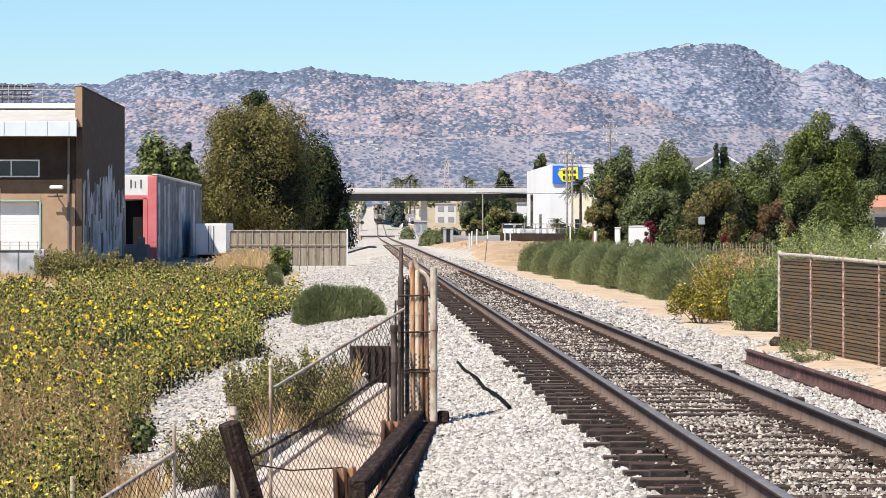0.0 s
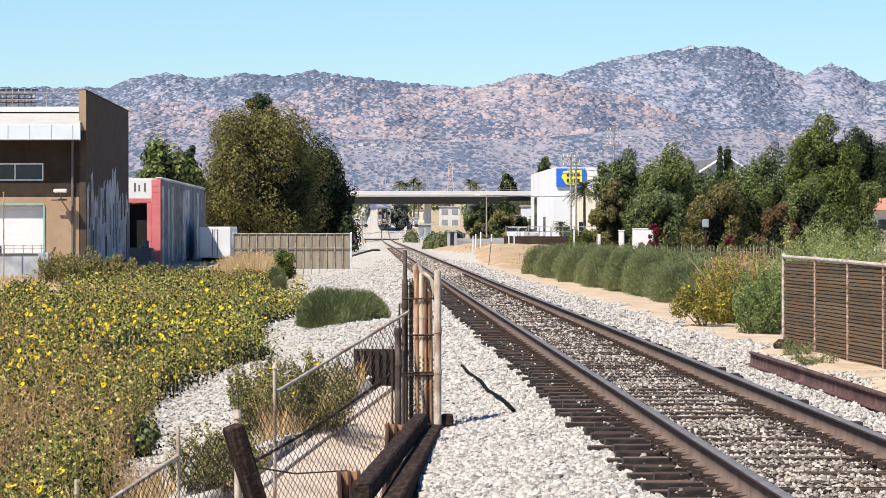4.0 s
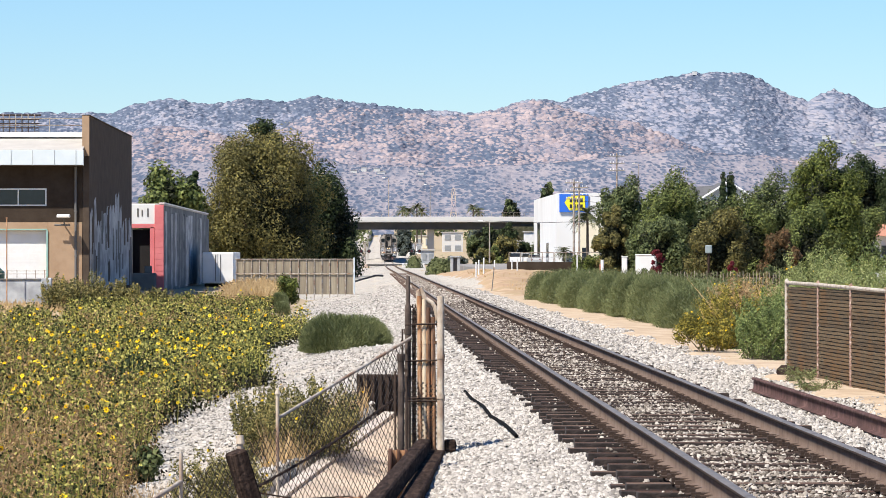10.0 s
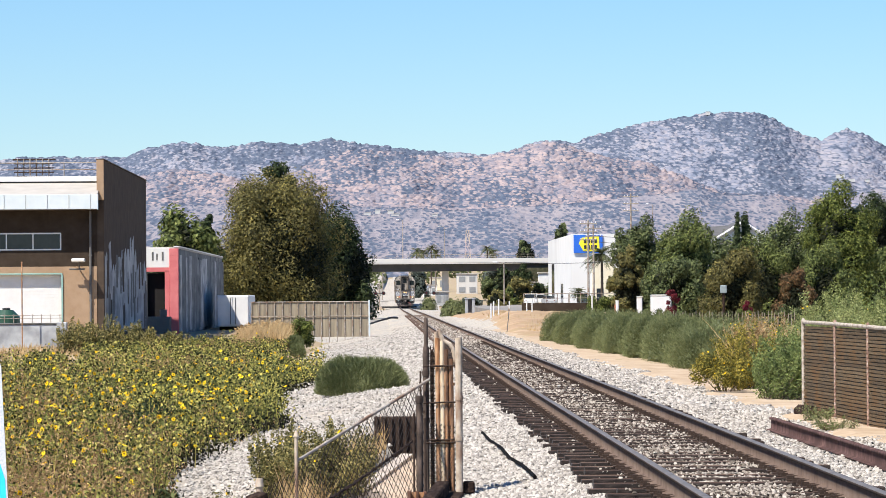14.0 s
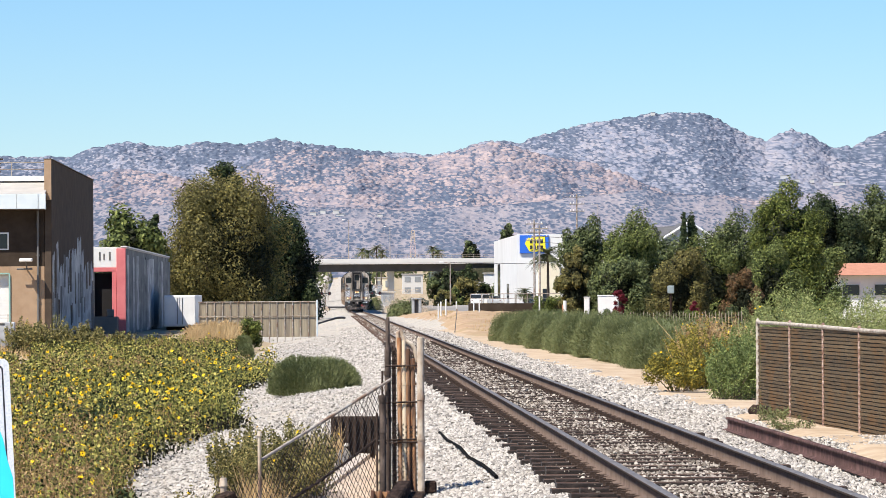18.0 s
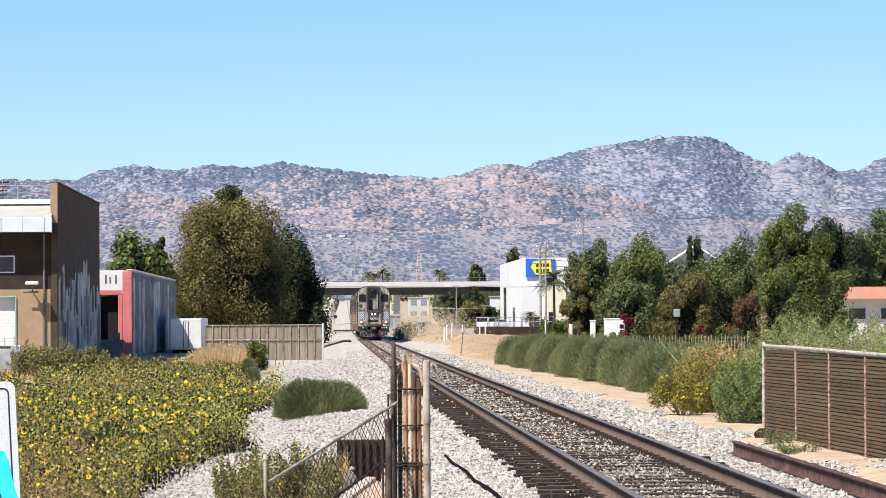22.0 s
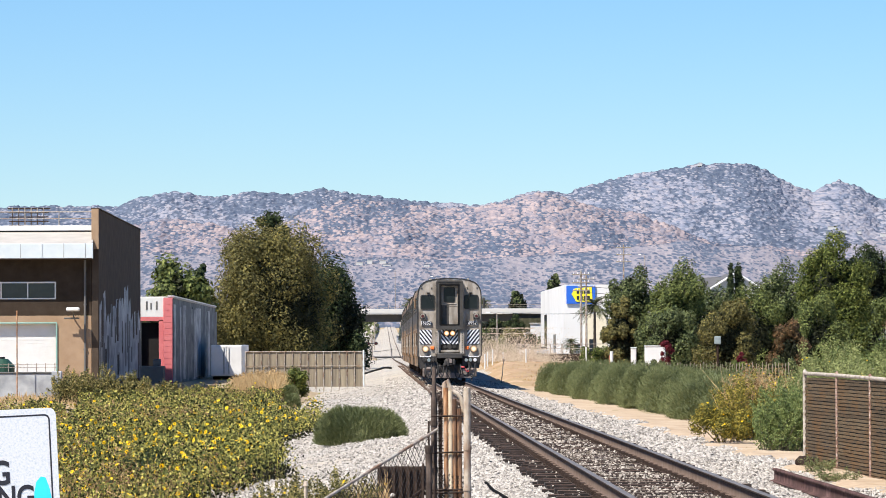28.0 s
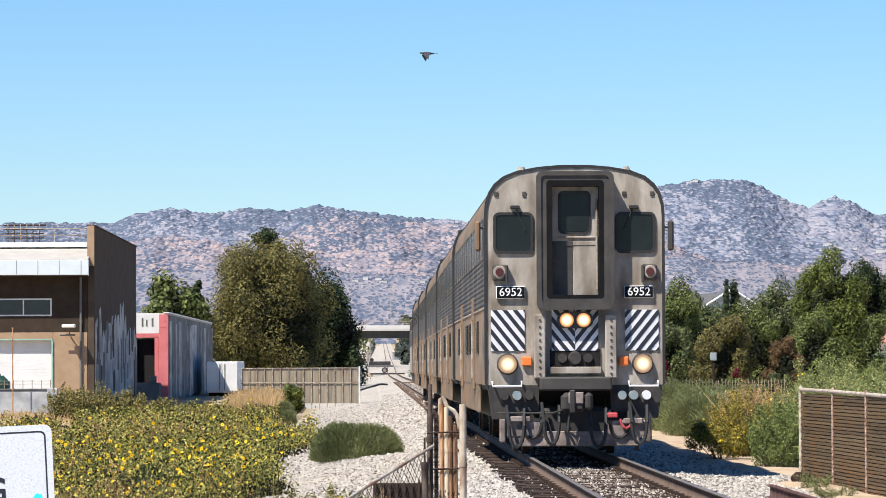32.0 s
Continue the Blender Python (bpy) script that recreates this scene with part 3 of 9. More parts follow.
stones("ballast_stones", 14000, 1.28, 3.7, 70, 150, 0.029, M_stone, PALE, 19)
stones("ballast_stones", 6500, 1.28, 3.4, 145, 280, 0.04, M_stone, PALE, 17)
stones("ballast_stones", 30000, -7.3, -2.85, 46, 112, 0.0225, M_stone, "pale grey stones beside the track", 13, beside)
stones("ballast_stones", 11000, -6.9, -2.85, 108, 245, 0.033, M_stone, "pale grey stones beside the track", 20)
stones("crib_stones", 42000, -1.3, 1.3, 26, 72, 0.0150, M_dustystone, "dusty stones between the ties", 14, mostly_middle)
stones("crib_stones", 15000, -1.3, 1.3, 70, 170, 0.024, M_dustystone, "dusty stones between the ties", 21, mostly_middle)

stones("crib_stones", 9000, -1.25, 1.25, 165, 400, 0.04, M_dustystone, "dusty stones between the ties", 22)

# ---- mountains ----
SKY_X = [-160, -80, 0, 60, 180, 230, 290, 350, 430, 500, 550, 650, 760, 830, 880, 930, 985, 1040, 1100, 1170, 1240, 1300, 1340, 1390, 1420, 1465, 1500, 1535, 1570, 1630, 1760]
SKY_H = [245, 238, 245, 247, 244, 262, 268, 260, 271, 265, 273, 260, 250, 245, 257, 270, 265, 283, 300, 310, 318, 319, 303, 275, 268, 289, 277, 255, 255, 283, 290]
MID_X = [-160, 60, 150, 215, 260, 330, 385, 440, 500, 545, 575, 640, 700, 770, 830, 850, 880, 930, 965, 1000, 1050, 1106, 1150, 1185, 1230, 1300, 1760]
MID_H = [190, 200, 204, 212, 222, 216, 206, 198, 226, 249, 254, 252, 247, 240, 240, 245, 255, 267, 264, 252, 238, 228, 214, 200, 180, 168, 160]
LOW_X = [-160, 200, 400, 560, 640, 760, 860, 950, 1040, 1110, 1160, 1200, 1255, 1307, 1358, 1400, 1450, 1517, 1570, 1640, 1760]
LOW_H = [150, 160, 158, 158, 153, 147, 150, 156, 164, 172, 176, 183, 170, 172, 160, 146, 158, 182, 190, 178, 180]
SPAN = 7276.0


def boulders(u, v, size, seed):
    """Domed rocks of uneven size on a jittered lattice, 0 to 1."""
    cu, cv = np.floor(u / size), np.floor(v / size)
    out = np.zeros_like(u)
    for i in (-1, 0, 1):
        for j in (-1, 0, 1):
            a, b = cu + i, cv + j

            def dice(k):
                q = np.sin(a * 127.1 + b * 311.7 + seed * 17.3 + k * 74.7) * 43758.5453
                return q - np.floor(q)

            du, dv = u / size - a - dice(0), (v / size - b - dice(1)) * 1.35
            r = 0.35 + 0.55 * dice(2)
            out = np.maximum(out, (0.4 + 0.6 * dice(3)) * np.sqrt(np.clip(1 - (du * du + dv * dv) / (r * r), 0, 1)))
    return out


def ridge_rise(U, S, crest_x, crest_h, foot, lumps, seed):
    """Slope of a range from its foot (S = 0) to its crest (S = 1), rocks and gullies included."""
    crest = np.interp(U, crest_x, crest_h)
    rise = foot + (crest - foot) * (0.86 * S + 0.14 * S * S * S)
    gully = waves(U, rise * 0.8, seed, 190, 3)
    rise = rise + 13 * gully * S * (1 - S) * 3
    big = boulders(U, rise * 1.3, 30, seed + 1) * np.clip(waves(U, rise, seed + 4, 160, 2) + 0.6, 0, 1)
    stone = boulders(U, rise * 1.4, 11, seed + 2)
    small = boulders(U, rise * 1.4, 6.5, seed + 3)
    return rise + lumps * (5.0 * big + 3.2 * stone + 2.0 * small - 3.2)


def ridge_point(u, s, spec):
    d = spec["near"] + (spec["far"] - spec["near"]) * s
    h = float(ridge_rise(np.array([u], float), np.array([s], float), *spec["shape"])[0])
    return -3.4 + d * (u - 630) / SPAN, d, 1.665 + d * h / SPAN


def ridge_mesh(name, spec, nu, ns, material):
    U, S = np.meshgrid(np.linspace(-160, 1760, nu), np.linspace(0, 1, ns))
    D = spec["near"] + (spec["far"] - spec["near"]) * S
    h = ridge_rise(U, S, *spec["shape"])
    v = np.stack([-3.4 + D * (U - 630) / SPAN, D, 1.665 + D * h / SPAN], -1).reshape(-1, 3)
    back = v[-nu:].copy()
    back[:, 1] += 90
    back[:, 2] -= 120
    v = np.vstack([v, back])
    i = (np.arange(ns)[:, None] * nu + np.arange(nu - 1)[None, :]).ravel()
    return np_mesh(name, v, np.stack([i, i + 1, i + nu + 1, i + nu], -1), material, False)


def mountain_material(name, unit, rocks, scrub, cover, cell, dots=False, patch=150.0):
    """Sandstone and brush, distance haze in their colours; unit: metres to a step of the pattern, cover: how much
    brush, dots: single bushes on bare soil.
    """
    m = bpy.data.materials.new(name)
    m.use_nodes = True
    n, l = m.node_tree.nodes, m.node_tree.links
    b = n["Principled BSDF"]
    b.inputs["Roughness"].default_value = 1.0
    b.inputs["Specular IOR Level"].default_value = 0.05
    tc = n.new("ShaderNodeTexCoord")
    mp = n.new("ShaderNodeMapping")
    mp.inputs["Scale"].default_value = (1 / unit, 0.05 / unit, 1.75 / unit)
    l.new(tc.outputs["Object"], mp.inputs["Vector"])
    vec = mp.outputs["Vector"]

    def noise_at(size, detail=5, rough=0.5):
        t = n.new("ShaderNodeTexNoise")
        t.inputs["Scale"].default_value = 1 / size
        t.inputs["Detail"].default_value = detail
        t.inputs["Roughness"].default_value = rough
        l.new(vec, t.inputs["Vector"])
        return t.outputs["Fac"]

    def ramp(fac, stops):
        r = n.new("ShaderNodeValToRGB")
        e = r.color_ramp.elements
        while len(e) < len(stops):
            e.new(0.5)
        for k, (p, c) in enumerate(stops):
            e[k].position, e[k].color = p, (*c, 1)
        l.new(fac, r.inputs["Fac"])
        return r.outputs["Color"]

    def total(terms):
        out = None
        for fac, gain in terms:
            q = n.new("ShaderNodeMath")
            q.operation = "MULTIPLY_ADD"
            q.inputs[1].default_value = gain
            q.inputs[2].default_value = 0.0
            l.new(fac, q.inputs[0])
            if out is not None:
                l.new(out, q.inputs[2])
            out = q.outputs["Value"]
        return out

    def cells(size):
        vo = n.new("ShaderNodeTexVoronoi")
        vo.inputs["Scale"].default_value = 1 / size
        l.new(vec, vo.inputs["Vector"])
        return vo.outputs

    stones_ = cells(cell)
    tint = n.new("ShaderNodeSeparateColor")
    l.new(stones_["Color"], tint.inputs["Color"])
    rock_f = total([(noise_at(45, 6), 0.60), (tint.outputs["Red"], 0.24), (noise_at(6, 4), 0.38)])
    rock = ramp(rock_f, [(0.34 + 0.13 * i, c) for i, c in enumerate(rocks)])
    brush = ramp(noise_at(8, 4), [(0.32, scrub[0]), (0.68, scrub[1])])
    spread = [(noise_at(patch, 5, 0.6), 0.90), (noise_at(5.0, 5), 0.75), (noise_at(22, 3), 0.55)]
    spread.append((stones_["Distance"], 0.62 if dots else -0.48))
    base = 1.10 + (0.30 if dots else -0.24)
    half = n.new("ShaderNodeMath")
    half.operation = "MULTIPLY"
    half.inputs[1].default_value = 0.5
    l.new(total(spread), half.inputs[0])
    spots = ramp(half.outputs["Value"], [((base + cover) * 0.5 - 0.028, (1, 1, 1)), ((base + cover) * 0.5 + 0.028, (0, 0, 0))])
    x = n.new("ShaderNodeMix")
    x.data_type = "RGBA"
    l.new(spots, x.inputs["Factor"])
    l.new(rock, x.inputs["A"])
    l.new(brush, x.inputs["B"])
    l.new(x.outputs["Result"], b.inputs["Base Color"])
    bp = n.new("ShaderNodeBump")
    bp.inputs["Strength"].default_value = 0.7
    bp.inputs["Distance"].default_value = 2.4 * unit
    l.new(total([(stones_["Distance"], -1.0), (noise_at(9, 6), 0.9)]), bp.inputs["Height"])
    l.new(bp.outputs["Normal"], b.inputs["Normal"])
    return m


# blue distance haze is painted into the brush and rock colours below
HAZY_SCRUB = ((0.060, 0.080, 0.124), (0.124, 0.146, 0.192))
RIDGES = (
    (dict(near=3500, far=4400, shape=(SKY_X, SKY_H, 120, 1.0, 21)), 900, 150, "rocky mountain with dense brush, far off, its haze painted blue-grey",
     mountain_material("far_hazy_rock_and_brush", 0.58, ((0.116, 0.144, 0.205), (0.167, 0.190, 0.250), (0.228, 0.236, 0.288), (0.302, 0.291, 0.322)), HAZY_SCRUB, 0.03, 8.0)),
    (dict(near=2800, far=3450, shape=(MID_X, MID_H, 110, 1.0, 41)), 900, 120, "pinkish sandstone ridge with boulders and brush, bluish haze painted in",
     mountain_material("hazy_pink_rock_and_brush", 0.46, ((0.130, 0.140, 0.186), (0.198, 0.190, 0.226), (0.272, 0.232, 0.248), (0.362, 0.292, 0.284)), HAZY_SCRUB, -0.01, 8.0)),
    (dict(near=1900, far=2700, shape=(LOW_X, LOW_H, -8, 0.45, 61)), 640, 110, "foothill dotted with dark bushes, its haze painted lilac-grey",
     mountain_material("hazy_bushy_foothill", 0.34, ((0.140, 0.151, 0.192), (0.186, 0.188, 0.224), (0.233, 0.219, 0.248), (0.284, 0.257, 0.272)), HAZY_SCRUB, -0.01, 9.0, True)),
)
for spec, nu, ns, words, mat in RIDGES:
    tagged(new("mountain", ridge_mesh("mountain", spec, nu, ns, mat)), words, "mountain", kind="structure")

# ---- track ----
def rail_mesh(name, x0, ya, yb, step, materials, top=0.0):
    """A flat-bottomed rail: foot, web and head, with a polished running top."""
    prof = [(-0.075, -0.19), (0.075, -0.19), (0.075, -0.178), (0.012, -0.160), (0.010, -0.045), (0.036, -0.036), (0.036, -0.010),
            (0.026, 0.0), (-0.026, 0.0), (-0.036, -0.010), (-0.036, -0.036), (-0.010, -0.045), (-0.012, -0.160), (-0.075, -0.178)]
    k = len(prof)
    y = np.arange(ya, yb + step, step)
    p = np.array(prof)
    v = np.stack([p[None, :, 0] + (x0 + line_x(y))[:, None], np.repeat(y[:, None], k, 1), p[None, :, 1] + (line_z(y) + top)[:, None]], -1).reshape(-1, 3)
    f, mi = [], []
    for i in range(len(y) - 1):
        for j in range(k):
            q = (j + 1) % k
            f.append((i * k + j, i * k + q, (i + 1) * k + q, (i + 1) * k + j))
            # head sides go dark; under the head this paints in its shadow
            mi.append((1 if j == 7 or j == 8 else 2 if j in (4, 5, 6, 9, 10) else 0) if len(materials) > 1 else 0)
    me = np_mesh(name, v, f, materials[0])
    for m in materials[1:]:
        me.materials.append(m)
    me.polygons.foreach_set("material_index", np.array(mi, np.int32))
    return me


track = thing("railway_track", "single railway track with rusty rails on wooden ties", "track", kind="structure")
for x0 in (-0.753, 0.753):
    r = new("rail", rail_mesh("rail", x0, -60, 2300, 4.0, [M_railrust, M_railtop, M_plate]))
    r.parent = track
    r["label"] = "brown steel rail with a polished top"

M_tieside = surf("dark_tie_side", [(0.012, 0.009, 0.008), (0.030, 0.021, 0.018), (0.06, 0.042, 0.035)], scale=6, rough=0.95, bump=0.6, bscale=30)
tie_meshes = []
for k in range(4):
    g = random.Random(40 + k)
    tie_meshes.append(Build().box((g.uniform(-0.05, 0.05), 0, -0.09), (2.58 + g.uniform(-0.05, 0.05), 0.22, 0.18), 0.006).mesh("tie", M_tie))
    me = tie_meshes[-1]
    # tops keep the lighter tie tone, all other faces take the darker one
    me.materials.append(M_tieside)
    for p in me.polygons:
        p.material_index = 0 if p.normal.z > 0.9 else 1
g = random.Random(5)
SPACING = 0.495
y = 22.0
far_ties = Build()
for i in range(830):
    yy = y + i * SPACING * 1.0
    if i < 300:
        o = new("tie", tie_meshes[i % 4])
        o.parent = track
        sunk = 0.028 if i % 2 else 0.0
        o.matrix_basis = pose(float(line_x(yy)) + g.uniform(-0.09, 0.09), yy + g.uniform(-0.03, 0.03), float(line_z(yy)) - 0.190 - sunk + g.uniform(-0.014, 0.006), 0, 0, g.uniform(-1.2, 1.2))
    else:
        far_ties.box((float(line_x(yy)) + g.uniform(-0.04, 0.04), yy, float(line_z(yy)) - 0.285), (2.58, 0.23, 0.18))
for i in range(160):
    far_ties.box((g.uniform(-0.04, 0.04), 21.5 - i * SPACING, -0.285), (2.58, 0.22, 0.18))
o = part("ties", far_ties, M_tie, track)
tagged(o, kind="stuff")

plates = Build()
for i in range(300):
    yy = y + i * SPACING
    for x0 in (float(line_x(yy)) - 0.753, float(line_x(yy)) + 0.753):
        plates.box((x0, yy, float(line_z(yy)) - 0.192), (0.34, 0.18, 0.018), 0.004)
        for sx in (-0.115, 0.115, -0.15, 0.15):
            plates.box((x0 + sx, yy + g.choice((-0.06, 0.06)), float(line_z(yy)) - 0.168), (0.035, 0.035, 0.045))
    if i % 2 == 0:
        for x0 in (float(line_x(yy)) - 0.753, float(line_x(yy)) + 0.753):
            for sy in (-0.15, 0.15):
                plates.box((x0, yy + sy, float(line_z(yy)) - 0.185), (0.27, 0.05, 0.05), 0.006)
o = part("tie_plates", plates, M_plate, track)
tagged(o, "rusty tie plates and spikes", kind="stuff")

spare = thing("spare_rail", "length of maroon rusty rail lying on gravel", "rail", at=pose(2.27, 0, -0.14, 0, 0, 0.04))
part("rail", rail_mesh("rail", 0.0, 38, 59, 0.5, [M_oldrail], 0.0), M_oldrail, spare)

# ---- buildings ----
def workshop():
    """The tan block building with its roll-up door; canopy and side shade are painted brown."""
    w = thing("workshop_building", "two-storey tan block building, its shade painted brown, with a roll-up door", "building")
    X, Y0, Y1, zg = -19.31, 240.0, 284.0, -1.2
    part("side_wall", Build().box((X - 0.2, (Y0 + Y1) / 2, (9.57 + zg) / 2), (0.4, Y1 - Y0, 9.57 - zg), 0.03), M_side, w, "block wall, long and plain, its shade painted dark brown")
    part("corner_pier", Build().box((X - 0.2, Y0 - 0.06, 8.4), (0.42, 0.1, 2.34), 0.01), M_tan, w, "tan block end of the parapet")
    left = -36.0
    # lower front with the door opening
    part("lower_wall", Build().box(((X - 0.42 + -21.75) / 2, Y0 + 0.2, (3.36 + zg) / 2), (2.02, 0.4, 3.36 - zg), 0.01)
         .box(((left - 21.75) / 2, Y0 + 0.2, 3.13), (abs(left + 21.75), 0.4, 0.46), 0.01), M_tan, w, "tan block lower wall")
    part("lower_wall", Build().box(((left - 27.4) / 2, Y0 + 0.2, (2.9 + zg) / 2), (abs(left + 27.4), 0.4, 2.9 - zg), 0.01), M_tan, w, "tan block lower wall")
    # the canopy's shadow on the front, built as darker wall boxes
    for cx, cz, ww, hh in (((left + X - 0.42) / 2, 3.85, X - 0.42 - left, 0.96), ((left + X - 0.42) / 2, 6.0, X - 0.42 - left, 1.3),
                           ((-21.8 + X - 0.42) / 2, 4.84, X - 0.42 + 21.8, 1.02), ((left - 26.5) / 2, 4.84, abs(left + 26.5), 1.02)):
        part("upper_wall", Build().box((cx, Y0 + 0.23, cz), (ww, 0.4, hh)), M_brown_and_shade, w, "upper wall with the canopy's shade painted dark brown")
    d = part("roll_up_door", Build().box((-24.6, Y0 + 0.35, 0.85), (5.6, 0.05, 4.1)), M_white, w, "white roll-up door")
    for i in range(22):
        part("slat", Build().box((-24.6, Y0 + 0.325, -1.05 + i * 0.18), (5.6, 0.02, 0.174), 0.004), M_white, d)
    part("door_frame", Build().box((-21.76, Y0 - 0.02, 0.85), (0.1, 0.12, 4.1), 0.01).box((-24.6, Y0 - 0.02, 2.94), (5.7, 0.12, 0.08), 0.01), surf("teal_paint", [(0.20, 0.36, 0.32), (0.28, 0.44, 0.40)], scale=2, rough=0.6, bump=0.1), w, "pale teal door frame")
    win = part("window", Build().prism(rounded(-24.15, 4.83, 4.7, 1.02, 0.01, 1), Y0 + 0.02, Y0 + 0.1, rounded(-24.15, 4.83, 4.54, 0.86, 0.01, 1))
               .box((-23.45, Y0 + 0.06, 4.83), (0.07, 0.06, 0.9)).box((-25.0, Y0 + 0.06, 4.83), (0.07, 0.06, 0.9)), M_white, w, "white-framed window band")
    part("pane", Build().box((-24.15, Y0 + 0.11, 4.83), (4.6, 0.02, 0.9)), M_glass, win)
    part("fascia", Build().box(((left + X - 0.25) / 2, Y0 - 1.1, 7.1), (X - 0.25 - left, 0.18, 0.92), 0.02), M_tin, w, "pale metal fascia of the canopy")
    part("soffit", Build().box(((left + X - 0.3) / 2, Y0 - 0.5, 6.66), (X - 0.3 - left, 1.4, 0.06)), M_brown_and_shade, w)
    for i in range(13):
        part("fascia_seam", Build().box((X - 0.7 - i * 1.25, Y0 - 1.2, 7.1), (0.03, 0.02, 0.9)), M_greypaint, w)
    rf = Build()
    rf.add([(left, Y0 - 1.15, 7.58), (X - 0.3, Y0 - 1.15, 7.58), (X - 0.3, Y0 + 2.5, 8.3), (left, Y0 + 2.5, 8.3),
            (left, Y0 - 1.15, 7.50), (X - 0.3, Y0 - 1.15, 7.50), (X - 0.3, Y0 + 2.5, 8.2), (left, Y0 + 2.5, 8.2)],
           [(0, 1, 2, 3), (7, 6, 5, 4), (0, 4, 5, 1), (1, 5, 6, 2), (2, 6, 7, 3), (3, 7, 4, 0)])
    part("canopy_roof", rf, M_roof, w, "dusty pale sloping roof")
    part("roof_deck", Build().box(((left + X - 0.42) / 2, Y0 + 24, 8.3), (X - 0.42 - left, 43, 0.2)), M_roof, w)
    part("roof_kerb", Build().box(((left + X - 0.42) / 2, Y0 + 2.6, 8.5), (X - 0.42 - left, 0.2, 0.4), 0.01), M_white, w)
    rail = part("roof_railing", Build().rod((left, Y0 + 2.6, 9.5), (X - 0.4, Y0 + 2.6, 9.5), 0.03).rod((left, Y0 + 2.6, 9.1), (X - 0.4, Y0 + 2.6, 9.1), 0.025), M_galv, w, "galvanised pipe railing")
    for i in range(7):
        part("railing_post", Build().rod((X - 0.5 - i * 2.0, Y0 + 2.6, 8.7), (X - 0.5 - i * 2.0, Y0 + 2.6, 9.5), 0.03), M_galv, rail)
    part("downpipe", Build().rod((-20.1, Y0 - 0.08, zg), (-20.1, Y0 - 0.08, 6.6), 0.07).box((-20.1, Y0 - 0.08, 4.0), (0.2, 0.1, 0.06)).box((-20.1, Y0 - 0.08, 1.4), (0.2, 0.1, 0.06)), M_greydark, w, "dark drainpipe")
    lamp = part("wall_lamp", Build().box((-20.75, Y0 - 0.85, 3.72), (0.78, 0.5, 0.22), 0.06), M_white, w, "white floodlight on an arm")
    part("lamp_arm", Build().rod((-20.75, Y0 - 0.85, 3.6), (-20.75, Y0 - 0.05, 3.2), 0.04).rod((-21.3, Y0 - 0.5, 3.2), (-20.4, Y0 - 0.5, 3.2), 0.05), M_greydark, lamp)
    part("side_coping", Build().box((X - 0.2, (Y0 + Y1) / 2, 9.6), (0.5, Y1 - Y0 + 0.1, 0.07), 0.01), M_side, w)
    rh = part("roof_brace", Build().pipe([(-21.9, 276, 8.4), (-21.7, 276, 10.85), (-20.7, 276, 9.9)], 0.05), M_plate, w, "dark steel roof brace")
    part("brace_strut", Build().rod((-21.75, 276, 10.2), (-20.9, 276, 10.1), 0.03).rod((-21.4, 276, 10.5), (-21.2, 276, 9.8), 0.03), M_plate, rh)
    # overpainted graffiti: uneven grey columns with ragged tops on the side wall
    g = random.Random(8)
    y = Y0 + 0.5
    while y < Y1 - 1.0:
        wd = min(g.uniform(5.0, 10.0), Y1 - 0.5 - y)
        top = 3.5 + g.uniform(-1.2, 0.6)
        spikes = [(y, top)]
        n = max(2, int(wd / 2.2))
        for k in range(n):
            high = top + g.choice((0.1, 0.3, 0.5, 0.9, 1.5)) * g.uniform(0.6, 1.2)
            c0, c1 = y + wd * (k + g.uniform(0.05, 0.3)) / n, y + wd * (k + g.uniform(0.55, 0.92)) / n
            spikes += [(c0, high - g.uniform(0.0, 0.5)), (c1, high), (y + wd * (k + 1) / n, top + g.uniform(-0.7, 0.1))]
        out = [(y, -0.6)] + spikes + [(y + wd, -0.6)]
        b = Build()
        m = len(out)
        b.add([(X + 0.002, q, z) for q, z in out] + [(X + 0.012, q, z) for q, z in out],
              [tuple(range(m)), tuple(range(2 * m - 1, m - 1, -1))] + [(k, (k + 1) % m, m + (k + 1) % m, m + k) for k in range(m)])
        part("grey_overpaint", b, M_greypaint, w, "ragged grey cover paint")
        for k in range(g.randint(3, 6)):
            part("bare_streak", Build().box((X + 0.014 + 0.001 * k, y + g.uniform(0.3, wd - 0.2), g.uniform(0.4, 3.6)), (0.006, g.uniform(0.5, 1.8), g.uniform(0.8, 3.0)), 0.002), g.choice((M_side, M_greydark)), w)
        y += wd
    rk_ = part("roof_rack", Build().box((-24.2, 250.2, 9.95), (2.6, 0.1, 0.10), 0.01), M_plate, w, "dark steel rack on the roof")
    for k in range(5):
        part("rack_bar", Build().box((-24.2, 250, 8.65 + k * 0.26), (2.4, 0.08, 0.07), 0.01), M_plate, rk_)
    for k in range(6):
        part("rack_post", Build().box((-25.2 + k * 0.38, 250.1, 9.2), (0.07, 0.08, 1.6), 0.01), M_galv, rk_)
    return w


workshop()


